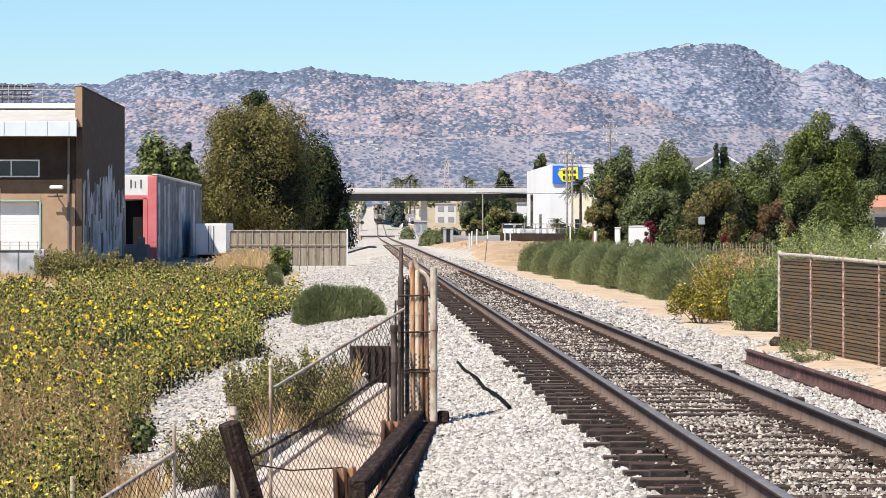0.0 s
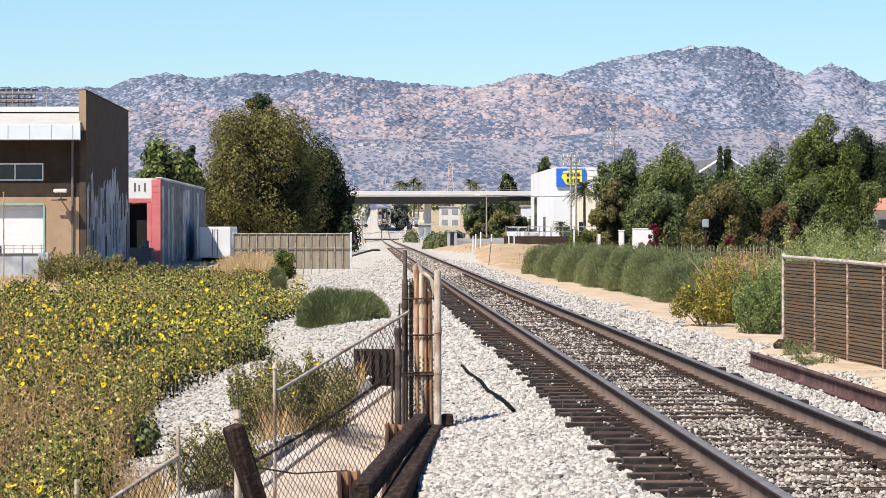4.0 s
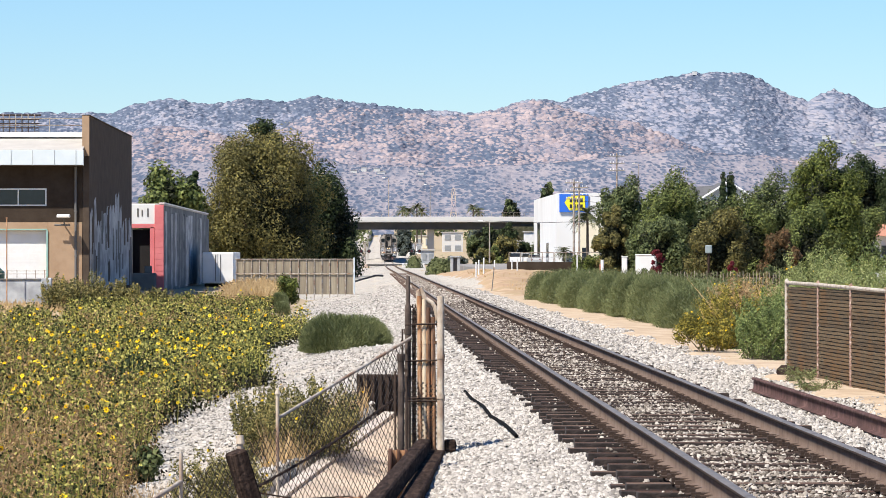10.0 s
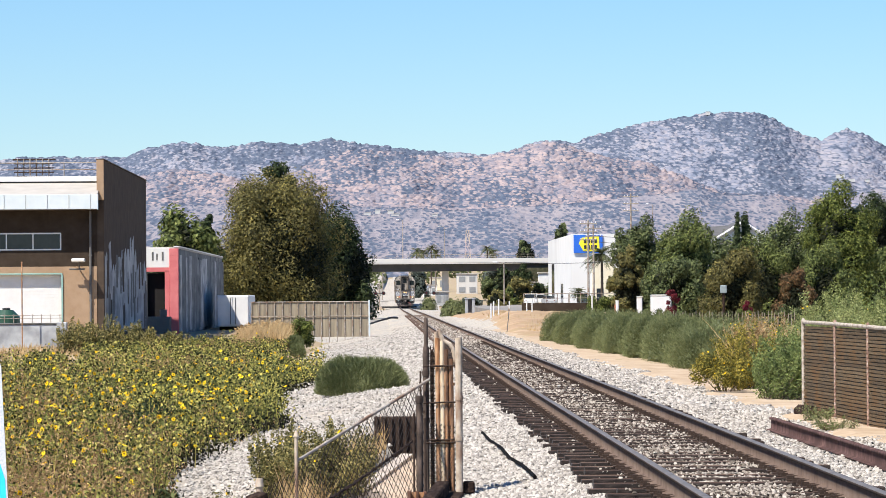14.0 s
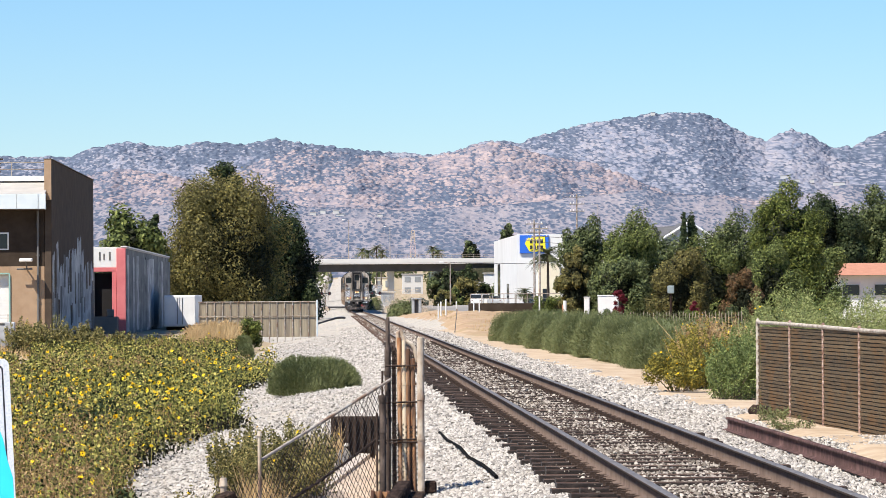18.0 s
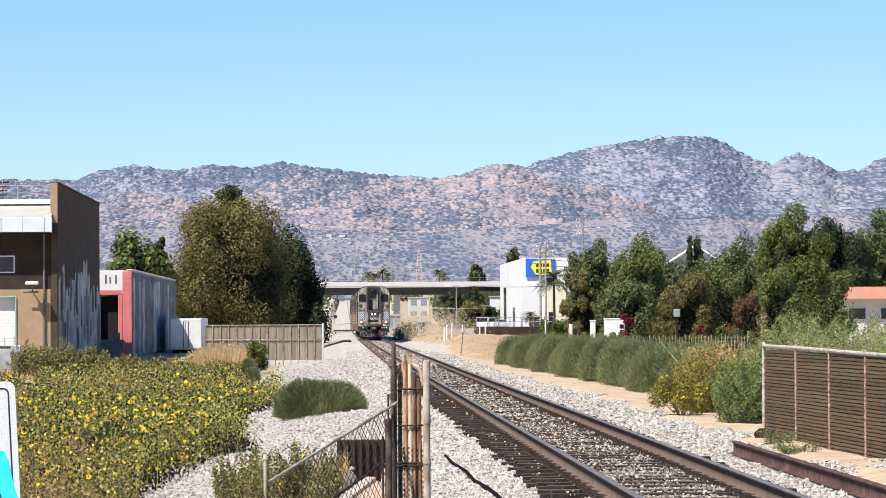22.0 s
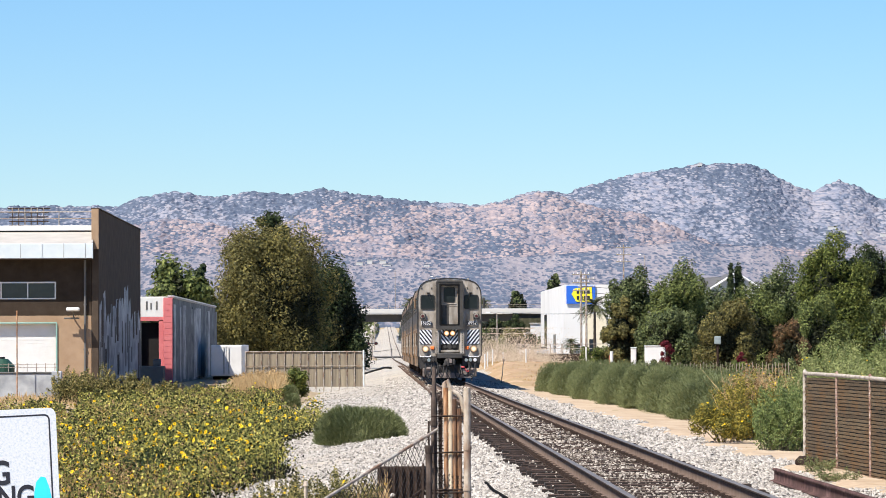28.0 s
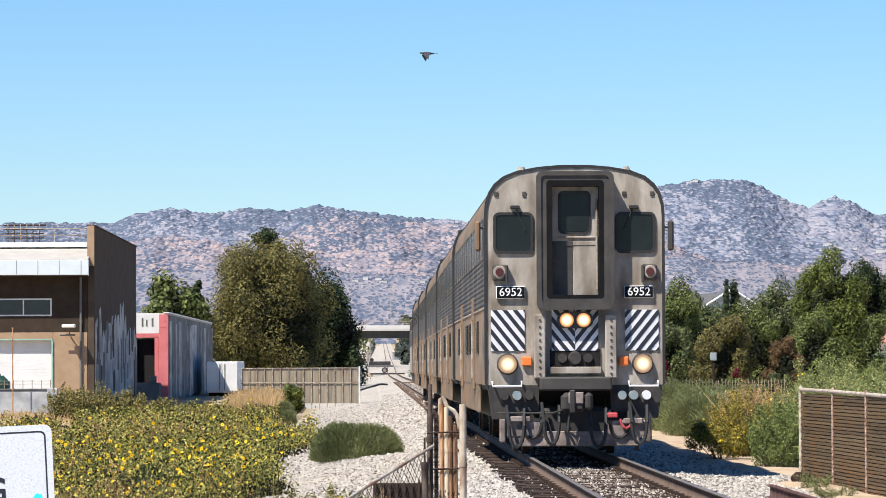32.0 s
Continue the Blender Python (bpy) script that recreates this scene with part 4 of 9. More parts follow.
def annexe():
    """The low building with pink trim behind the workshop."""
    a = thing("annexe_building", "low building with pink pilaster and faded blue side wall", "building")
    X, Y0, Y1, zg, top = -17.4, 290.0, 371.0, -1.2, 4.93
    part("side_wall", Build().box((X - 0.15, (Y0 + Y1) / 2, (top + zg) / 2), (0.3, Y1 - Y0, top - zg), 0.02), M_bluepaint, a, "faded blue-grey painted wall")
    g = random.Random(3)
    y = Y0 + 1.2
    while y < Y1 - 2:
        wd = g.uniform(2.0, 6.5)
        part("wall_panel", Build().box((X + 0.03, y + wd / 2, 1.75 + g.uniform(-0.1, 0.1)), (0.06, wd - 0.25, 5.5), 0.01), g.choice((M_bluepaint, M_greypaint, M_bluepaint)), a)
        y += wd
    part("pilaster", Build().box((X - 0.3, Y0 - 0.12, (top + zg) / 2), (0.66, 0.3, top - zg), 0.02), M_pink, a, "pink painted pilaster")
    for i in range(14):
        part("pilaster_block", Build().box((X - 0.3, Y0 - 0.275, zg + 0.4 + i * 0.42), (0.6, 0.012, 0.40), 0.004), M_pink, a)
    part("front_wall", Build().box((-21.0, Y0 + 0.1, (top + zg) / 2), (2.8, 0.3, top - zg)), M_bluepaint, a)
    part("sign_band", Build().box((-19.0, Y0, 4.3), (2.0, 0.3, 1.4), 0.02), M_white, a, "white fascia panel with dark marks")
    part("sign_mark", Build().box((-19.2, Y0 - 0.16, 4.4), (0.12, 0.02, 0.6)).box((-18.9, Y0 - 0.16, 4.35), (0.1, 0.02, 0.45)).box((-18.5, Y0 - 0.16, 4.4), (0.12, 0.02, 0.6)), M_greydark, a)
    part("door_frame", Build().box((-18.2, Y0 - 0.02, 1.1), (0.3, 0.3, 4.6), 0.02).box((-19.0, Y0 - 0.02, 3.45), (2.0, 0.3, 0.3), 0.02), M_pink, a, "pink door surround")
    # the unlit room is only a near-black sheet
    part("doorway", Build().box((-19.2, Y0 + 0.5, 1.0), (2.0, 0.1, 4.4)), M_dark, a, "doorway filled by a near-black sheet as inner shade")
    part("roof", Build().box((X - 5, (Y0 + Y1) / 2, top + 0.05), (10.2, Y1 - Y0 + 0.2, 0.12), 0.02), M_roof, a)
    part("coping", Build().box((X - 0.1, (Y0 + Y1) / 2, top + 0.14), (0.45, Y1 - Y0 + 0.3, 0.08), 0.01), M_white, a)
    part("loading_dock", Build().box((-19.2, Y0 - 1.3, -0.5), (2.6, 2.2, 1.3), 0.03).box((-18.4, Y0 - 1.6, 0.4), (0.5, 0.5, 0.5), 0.03), M_greydark, a, "dark block loading step")
    return a


annexe()

trailer = thing("box_trailer", "dirty white box trailer with double rear doors", "trailer")
part("body", Build().box((-15.0, 339.5, 0.35), (2.5, 18, 2.5), 0.04), M_white, trailer)
part("door", Build().box((-15.63, 330.46, 0.35), (1.18, 0.06, 2.3), 0.01), M_white, trailer)
part("door", Build().box((-14.38, 330.46, 0.35), (1.18, 0.06, 2.3), 0.01), M_white, trailer)
part("latch_bar", Build().rod((-15.2, 330.4, -0.7), (-15.2, 330.4, 1.4), 0.03).rod((-14.8, 330.4, -0.7), (-14.8, 330.4, 1.4), 0.03), M_greydark, trailer)
for yy in (334.0, 344.0):
    part("wheel", Build().rod((-16.2, yy, -0.95), (-13.85, yy, -0.95), 0.3, n=14), M_black, trailer)


# shade below the deck overhang is put into the girder's colour
M_girder = surf("shade_dark_girder_concrete", [(0.045, 0.043, 0.041), (0.080, 0.075, 0.070)], scale=0.4, rough=0.9, bump=0.1, stain=(0.07, 0.066, 0.064), stain_scale=0.2)


def bridge():
    b = thing("road_overpass", "pale concrete road overpass with steel guard fence", "bridge", kind="structure")
    part("girder", Build().box((10, 906.2, 7.35), (180, 11.0, 1.75), 0.05), M_girder, b, "concrete bridge girder, the deck's shade painted dark")
    part("deck_slab", Build().box((10, 906, 8.2), (180, 13.4, 0.3), 0.03), M_deck, b)
    part("parapet", Build().box((10, 899.4, 8.78), (180, 0.3, 0.95), 0.03), M_deck, b, "pale concrete parapet")
    part("parapet", Build().box((10, 912.4, 8.62), (180, 0.25, 0.85), 0.03), M_deck, b)
    f = Build().rod((-80, 899.6, 10.1), (100, 899.6, 10.1), 0.035, n=5).rod((-80, 899.6, 9.6), (100, 899.6, 9.6), 0.03, n=5)
    part("guard_rail", f, M_galv, b)
    for i in range(46):
        part("rail_post", Build().rod((-40 + i * 2.4, 899.6, 9.0), (-40 + i * 2.4, 899.6, 10.1), 0.035, n=5), M_galv, b)
    part("pier", Build().box((11.6, 905, 3.2), (1.45, 3.0, 8.0), 0.15).box((11.6, 905, 7.0), (3.2, 4.5, 0.5), 0.1), M_deck, b, "concrete pier")
    part("pier", Build().box((-12.0, 905, 3.2), (1.45, 3.0, 8.0), 0.15), M_deck, b)
    # dark colour holds both the scrub and the painted shade of the bridge
    part("abutment", Build().add([(28.5, 899, 7.1), (60, 899, 7.1), (60, 899, -1), (36, 899, -1), (28.5, 913, 7.1), (60, 913, 7.1), (60, 913, -1), (36, 913, -1)],
                                 [(0, 1, 2, 3), (7, 6, 5, 4), (0, 3, 7, 4), (0, 4, 5, 1), (1, 5, 6, 2), (2, 6, 7, 3)]), surf("scrub_and_shade_earth", [(0.03, 0.034, 0.018), (0.07, 0.068, 0.04), (0.13, 0.11, 0.075)], scale=0.8, rough=1.0, bump=0.8, bscale=2, bdist=0.3, spec=0.05), b, "earth slope under the bridge end, scrub and shade in its dark colour")
    return b


bridge()


def store():
    s = thing("store_building", "large white flat-roofed store with a blue and yellow sign", "building")
    part("front_wall", Build().box((28.9, 609.2, 4.6), (7.0, 0.4, 11.4), 0.0), M_stucco, s)
    part("side_wall", Build().box((25.6, 650.4, 4.58), (0.4, 82, 11.36), 0.0), M_stucco, s, "white side wall with dark openings")
    part("roof", Build().box((29.3, 650, 9.7), (7.4, 81, 0.3)), M_roof, s)
    part("wing_wall", Build().box((32.8, 650, 4.3), (0.4, 80, 10.6), 0.03), M_stucco, s)
    part("cream_wall", Build().box((30.1, 608.9, 2.4), (3.2, 0.3, 7.0), 0.03), M_cream, s, "cream stucco panel")
    part("slot_window", Build().box((25.38, 672, 3.3), (0.06, 9, 6.0), 0.01), M_glass, s)
    part("slot_window", Build().box((25.38, 640, 1.2), (0.06, 7, 3.6), 0.01), M_glass, s)
    sg = part("sign_panel", Build().box((27.9, 608.8, 8.8), (4.3, 0.25, 2.7), 0.03), surf("sign_blue", [(0.02, 0.12, 0.55), (0.03, 0.15, 0.62)], rough=0.4, bump=0), s, "bright blue sign panel")
    tag = [(26.5, 8.9), (27.0, 9.75), (29.5, 9.95), (29.6, 7.7), (27.2, 7.75)]
    part("sign_tag", Build().prism(tag, 608.6, 608.66), surf("sign_yellow", [(0.85, 0.70, 0.02), (0.9, 0.78, 0.04)], rough=0.4, bump=0), sg, "yellow tag shape")
    for k in range(4):
        part("sign_bar", Build().box((27.45 + k * 0.52, 608.57, 9.25), (0.38, 0.02, 0.6)), M_black, sg)
        part("sign_bar", Build().box((27.45 + k * 0.52, 608.57, 8.35), (0.36, 0.02, 0.55)), M_black, sg)
    part("entrance", Build().box((29.6, 608.7, 0.6), (1.0, 0.1, 3.2)).box((27.2, 608.85, 0.2), (1.6, 0.1, 2.6)), M_glass, s)
    return s


store()

house = thing("house", "white house with a grey gabled roof among trees", "house", at=pose(1.3, 0, -0.45))
part("wall", Build().prism([(30, -1), (35.4, -1), (35.4, 7.6), (32.7, 9.0), (30, 7.6)], 420, 432), M_white, house)
part("roof", Build().add([(29.2, 419.65, 7.1), (32.7, 419.65, 9.3), (36.2, 419.65, 7.1), (29.2, 433, 7.1), (32.7, 433, 9.3), (36.2, 433, 7.1),
                          (29.2, 419.65, 6.9), (32.7, 419.65, 9.05), (36.2, 419.65, 6.9), (29.2, 433, 6.9), (32.7, 433, 9.05), (36.2, 433, 6.9)],
                         [(0, 1, 4, 3), (1, 2, 5, 4), (6, 9, 10, 7), (7, 10, 11, 8), (0, 6, 7, 1), (1, 7, 8, 2), (0, 3, 9, 6), (2, 8, 11, 5)]), M_shingle, house, "grey shingle roof")
part("barge_board", Build().rod((29.2, 419.58, 7.0), (32.7, 419.58, 9.2), 0.14, n=4).rod((32.7, 419.58, 9.2), (36.2, 419.58, 7.0), 0.14, n=4), M_white, house, "white gable trim")
part("side_roof", Build().add([(26.5, 424, 8.6), (31.5, 424, 8.9), (31.5, 418.9, 7.0), (26.5, 418.9, 7.0), (26.5, 424, 7.0), (31.5, 424, 7.0)],
                              [(0, 1, 2, 3), (0, 3, 4), (1, 5, 2), (3, 2, 5, 4), (0, 4, 5, 1)]), M_shingle, house)

house2 = thing("bungalow", "low bungalow with an orange tiled roof", "house")
part("wall", Build().box((44, 334, 1.0), (13, 8, 3.8), 0.03), M_white, house2)
part("roof", Build().add([(36.6, 329, 2.9), (52, 329, 2.9), (50, 334, 3.9), (38.6, 334, 3.9), (36.6, 339, 2.9), (52, 339, 2.9)],
                         [(0, 1, 2, 3), (3, 2, 5, 4), (0, 3, 4), (1, 5, 2), (0, 4, 5, 1)]), M_terracotta, house2, "orange clay tile roof")
for xx in (39.0, 41.6, 45.0):
    wd = part("window", Build().box((xx, 329.93, 1.7), (1.6, 0.1, 1.1), 0.02), M_white, house2)
    part("pane", Build().box((xx, 329.86, 1.7), (1.35, 0.06, 0.85)), M_glass, wd)

# ---- trees ----
def tree(x, y, height, width, leaves, seed, count=9000, leaf=0.16, lift=0.12, lumps=22, label="", name="tree", lean=0.0, cat="tree", shape=1.0):
    """A tapered trunk with limbs, and a crown of leaf clumps with gaps and an uneven outline."""
    g = rand(seed)
    lumps = int(lumps * 1.7)
    leaf = leaf * 1.06
    count = int(count * 0.68)
    fine = 13 < x < 60 and y < 360
    if fine:
        leaf, count = leaf * 0.64, int(count * 1.6)
    zg = float(ground_z(np.array(x), np.array(y)))
    t = thing(name, label, cat, at=pose(x, y, zg - 0.1))
    ch = height * (1 - lift)
    c0 = np.array([0, 0, height * lift + ch * 0.5])
    tr = Build().rod((0, 0, 0), (lean * 0.3, 0, height * 0.45), max(0.12, height * 0.022), height * 0.012, n=9)
    # lumps spread through an egg-shaped crown
    d = g.normal(0, 1, (lumps, 3))
    d /= np.linalg.norm(d, axis=1)[:, None]
    d = np.sign(d) * np.abs(d) ** 0.8
    rad = g.uniform(0.3, 0.9, lumps) ** 0.55
    lc = d * rad[:, None] * np.array([width / 2, width / 2, ch / 2])
    up = (lc[:, 2] / (ch / 2) + 1) / 2
    taper = 1.12 - 0.95 * up if shape > 1.5 else 1.0 - shape * 0.38 * np.clip(up - 0.35, 0, 1)
    lc[:, :2] *= taper[:, None]
    lr = g.uniform(0.085, 0.19, lumps) * min(width, ch)
    if shape > 1.5:
        lr *= np.clip(1.3 - 0.9 * up, 0.3, 1.3)
    if width < 2.5:
        # a close column
        lc[:, 2] = np.linspace(-0.48, 0.44, lumps) * ch
        lc[:, :2] = g.uniform(-0.12, 0.12, (lumps, 2)) * width
        lr = width * 0.5 * np.clip(1.25 - np.linspace(0, 1, lumps) ** 2 * 0.8, 0.3, 1) * g.uniform(0.85, 1.1, lumps)
    lc += c0
    for i in range(min(9, lumps)):
        a = Vector((lean * 0.2, 0, height * g.uniform(0.18, 0.45)))
        tr.rod(a, Vector(lc[i]), height * 0.010, height * 0.003, n=6)
    part("trunk", tr, M_bark, t, smooth=True)
    k = g.choice(lumps, count, p=lr ** 2 / np.sum(lr ** 2))
    n = g.normal(0, 1, (count, 3))
    n /= np.linalg.norm(n, axis=1)[:, None]
    r = g.uniform(0.35, 1.15, count) ** 0.5
    bumpy = 1 + 0.18 * np.sin(n[:, 0] * 7 + k) * np.cos(n[:, 2] * 6 + 2 * k)
    p = lc[k] + n * (lr[k] * r * bumpy)[:, None] * np.array([1, 1, 1.25])
    s = leaf * g.uniform(0.6, 1.5, count)
    V, F = leaf_quads(p, n + np.array([0, 0, 0.25]), s, g, 0.6, 0.34)
    # inner mass that keeps the crown from being see-through, crown shade in its colour
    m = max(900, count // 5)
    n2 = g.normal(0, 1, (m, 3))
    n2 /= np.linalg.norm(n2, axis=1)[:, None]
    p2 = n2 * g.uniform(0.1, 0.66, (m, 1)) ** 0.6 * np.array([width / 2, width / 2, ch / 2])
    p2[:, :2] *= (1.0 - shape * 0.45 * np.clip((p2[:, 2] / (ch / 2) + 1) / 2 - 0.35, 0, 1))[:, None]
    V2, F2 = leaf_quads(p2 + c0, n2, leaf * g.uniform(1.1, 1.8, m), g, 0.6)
    part("inner_crown", np_mesh("inner_crown", V2, F2, L_crown_shade), L_crown_shade, t, "inner leaves and twigs, painted near-black as crown shade")
    part("crown", np_mesh("crown", V, F, leaves), leaves, t)
    return t


tree(-13.6, 425, 14.9, 14.0, L_olive, 101, 110000, 0.112, -0.02, 50, "large olive-green spreading tree with yellowing leaves", shape=0.85)
tree(-8.2, 452, 12.8, 10.6, L_deep, 102, 60000, 0.14, -0.05, 40, "dense dark green tree beside the track", shape=0.8)
tree(-14.6, 470, 18.3, 4.4, L_deep, 103, 11000, 0.16, 0.55, 26, "tall dark tree top behind a crown")
tree(-23.2, 415, 11.2, 8.0, L_green, 104, 13000, 0.20, 0.1, 24, "rounded green broadleaf tree behind a building")
tree(-21.4, 440, 12.1, 3.0, L_deep, 105, 4000, 0.18, 0.1, 10, "slender dark tree behind a building")

tree(14.9, 300, 5.6, 2.6, L_olive, 109, 12000, 0.12, -0.08, 22, "bushy olive tree beside a palm", shape=0.7)
tree(15.9, 306, 8.6, 4.2, L_dark, 110, 20000, 0.12, -0.10, 30, "dense dark green tree beyond the bushes", shape=1.35)
tree(17.6, 292, 5.6, 4.4, L_dark, 128, 16000, 0.12, -0.10, 26, "dark green bushy tree beyond the bushes", shape=0.6)
tree(19.2, 302, 8.4, 5.2, L_green, 111, 26000, 0.12, -0.08, 34, "rounded green tree beyond the bushes", shape=0.6)
tree(21.2, 284, 5.7, 4.2, L_olive, 113, 18000, 0.11, -0.08, 26, "yellow-green bushy tree in a row", shape=0.6)
tree(22.6, 318, 7.0, 5.0, L_dark, 112, 16000, 0.13, -0.08, 26, "dark green tree in a row", shape=0.6)
tree(24.3, 298, 6.4, 5.4, L_green, 114, 22000, 0.12, -0.08, 30, "green broadleaf tree in a row", shape=0.6)
tree(27.4, 308, 8.5, 5.6, L_dark, 125, 24000, 0.13, -0.08, 30, "dark green broadleaf tree in a row", shape=0.7)
tree(25.5, 282, 4.2, 2.9, L_red, 115, 16000, 0.11, -0.08, 24, "tree with red-brown leaves in a row", shape=0.6)
tree(28.0, 290, 5.8, 4.6, L_green, 129, 16000, 0.12, -0.08, 26, "green broadleaf tree in a row", shape=0.6)
tree(30.5, 300, 10.3, 5.3, L_bright, 116, 56000, 0.12, -0.06, 56, "tall dense green tree with bright edges", shape=-0.7)
tree(29.6, 303, 7.6, 4.6, L_dark, 126, 15000, 0.13, -0.06, 26, "dense dark green tree in a row", shape=0.6)
tree(34.2, 312, 6.4, 4.5, L_green, 117, 15000, 0.13, -0.05, 26, "green tree in a row", shape=0.7)
tree(39.0, 345, 11.2, 6.4, L_deep, 118, 36000, 0.14, -0.05, 34, "green tree beside a bungalow", shape=0.7)
tree(43.8, 350, 11.5, 6.6, L_dark, 119, 34000, 0.15, -0.05, 26, "green tree beside a bungalow", shape=0.7)
tree(49.2, 352, 11.2, 7.5, L_dark, 127, 26000, 0.15, -0.05, 26, "dark green tree beside a bungalow", shape=0.7)
tree(33.0, 415, 11.3, 0.95, L_deep, 120, 7000, 0.12, 0.05, 26, "narrow dark cypress beside a gabled house", shape=0.6)
tree(34.0, 416, 11.3, 1.5, L_deep, 121, 8000, 0.12, 0.05, 26, "narrow dark cypress beside a gabled house", shape=0.6)
tree(30.2, 930, 15.0, 7.4, L_dark, 122, 12000, 0.26, 0.1, 18, "dark conifer beside the overpass", shape=1.6)
tree(38.2, 925, 19.0, 6.6, L_dark, 123, 12000, 0.26, 0.1, 18, "tall dark conifer beside the overpass", shape=1.6)
tree(36.5, 760, 11.0, 6.0, L_deep, 124, 6000, 0.24, 0.1, 16, "dark tree behind the store")

# ---- the train ----
M_steel = surf("dusty_stainless", [(0.10, 0.074, 0.052), (0.20, 0.150, 0.105), (0.33, 0.255, 0.185)], scale=1.6, stretch=(1, 0.35, 1), rough=0.6, metal=0.15, bump=0.15, bscale=12, stain=(0.29, 0.165, 0.085), stain_scale=1.1, spec=0.25)
M_front = surf("grimy_grey_front", [(0.22, 0.190, 0.158), (0.37, 0.328, 0.282), (0.48, 0.432, 0.378)], scale=2.2, stretch=(1.6, 1, 0.6), rough=0.7, metal=0.05, spec=0.25, bump=0.1, bscale=30, stain=(0.165, 0.130, 0.098), stain_scale=1.6)
M_band = surf("grey_blue_band", [(0.030, 0.031, 0.034), (0.052, 0.052, 0.055), (0.085, 0.080, 0.076)], scale=1.5, rough=0.6, metal=0.0, spec=0.2, bump=0.1, stain=(0.15, 0.13, 0.11), stain_scale=0.7)
M_dframe = surf("door_frame_grey", [(0.036, 0.032, 0.029), (0.082, 0.074, 0.066)], scale=3, rough=0.6, metal=0.2, bump=0.1)
M_under = surf("underframe_black", [(0.016, 0.015, 0.015), (0.035, 0.031, 0.029), (0.06, 0.052, 0.046)], scale=3, rough=0.75, bump=0.2)
M_pilot = surf("dusty_pilot", [(0.08, 0.062, 0.054), (0.24, 0.193, 0.172), (0.46, 0.385, 0.35)], scale=3, rough=0.8, bump=0.2, stain=(0.09, 0.075, 0.07), stain_scale=2.5)
M_navy = surf("navy_stripe", [(0.012, 0.014, 0.026), (0.022, 0.024, 0.038)], scale=3, rough=0.5, bump=0)
M_whitep = surf("white_stripe_panel", [(0.62, 0.62, 0.64), (0.76, 0.76, 0.78)], scale=3, rough=0.5, bump=0)
M_trwin = surf("train_window", [(0.010, 0.014, 0.015), (0.018, 0.022, 0.023)], scale=2, rough=0.15, bump=0, spec=0.22)
M_redlens = surf("red_lens", [(0.05, 0.010, 0.011), (0.10, 0.020, 0.022)], scale=6, rough=0.25, bump=0)
M_orange = surf("orange_lamp", [(0.75, 0.16, 0.03), (0.85, 0.22, 0.05)], scale=6, rough=0.4, bump=0)
M_redhose = surf("red_fitting", [(0.45, 0.05, 0.06), (0.6, 0.09, 0.1)], scale=6, rough=0.5, bump=0)
M_gladhand = surf("grey_blue_fitting", [(0.16, 0.20, 0.21), (0.30, 0.35, 0.36)], scale=6, rough=0.5, bump=0)
M_hoodblack = surf("matt_black_paint", [(0.006, 0.006, 0.007), (0.012, 0.012, 0.013)], scale=5, rough=0.8, bump=0, spec=0.1)
M_rooftop = surf("roof_grey", [(0.12, 0.12, 0.12), (0.2, 0.195, 0.19)], scale=2, rough=0.7, bump=0.1)
G_head = lens_glow("headlamp_glow", (1.0, 0.74, 0.40), (1.0, 0.34, 0.09), 1.9, 0.42)
G_ditch = lens_glow("ditch_lamp_glow", (1.0, 0.76, 0.46), (0.95, 0.55, 0.30), 1.3, 0.26)

HALF = [(1.525, 4.12), (1.508, 4.30), (1.452, 4.49), (1.352, 4.64), (1.20, 4.765), (0.96, 4.86), (0.6, 4.925), (0.25, 4.955)]
SECTION = [(1.525, 1.2)] + HALF + [(-x, z) for x, z in reversed(HALF)] + [(-1.525, 1.2)]


def clip_rect(poly, x0, x1, z0, z1):
    """A polygon of (x, z) points, cut to a rectangle."""
    for axis, lim, sg in ((0, x0, 1), (0, x1, -1), (1, z0, 1), (1, z1, -1)):
        out = []
        for i in range(len(poly)):
            a, b = poly[i], poly[(i + 1) % len(poly)]
            ia, ib = sg * (a[axis] - lim) >= 0, sg * (b[axis] - lim) >= 0
            if ia:
                out.append(a)
            if ia != ib:
                t = (lim - a[axis]) / (b[axis] - a[axis])
                out.append((a[0] + t * (b[0] - a[0]), a[1] + t * (b[1] - a[1])))
        poly = out
        if not poly:
            break
    return poly


def stripe_panel(parent, x0, x1, z0, z1, slope, y):
    p = part("stripe_panel", Build().box(((x0 + x1) / 2, y, (z0 + z1) / 2), (x1 - x0, 0.02, z1 - z0), 0.004), M_whitep, parent, "white panel with navy diagonal stripes")
    w, per = 0.085, 0.175
    for k in range(-12, 16):
        c = (x0 if slope > 0 else x1) + k * per
        q = [(c - 4 * slope, z0 - 4), (c + w - 4 * slope, z0 - 4), (c + w + 4 * slope, z0 + 4), (c + 4 * slope, z0 + 4)]
        q = clip_rect(q, x0, x1, z0, z1)
        if len(q) >= 3:
            part("stripe", Build().prism(q, y - 0.016, y - 0.011), M_navy, p)


def text_mesh(word, size, material, bold=0.0):
    cu = bpy.data.curves.new("digits", "FONT")
    cu.body, cu.size, cu.align_x, cu.align_y, cu.extrude = word, size, "CENTER", "CENTER", 0.004
    cu.offset = bold
    ob = bpy.data.objects.new("digits", cu)
    scene.collection.objects.link(ob)
    bpy.context.view_layer.update()
    me = bpy.data.meshes.new_from_object(ob.evaluated_get(bpy.context.evaluated_depsgraph_get()))
    bpy.data.objects.remove(ob)
    me.materials.clear()
    me.materials.append(material)
    return me


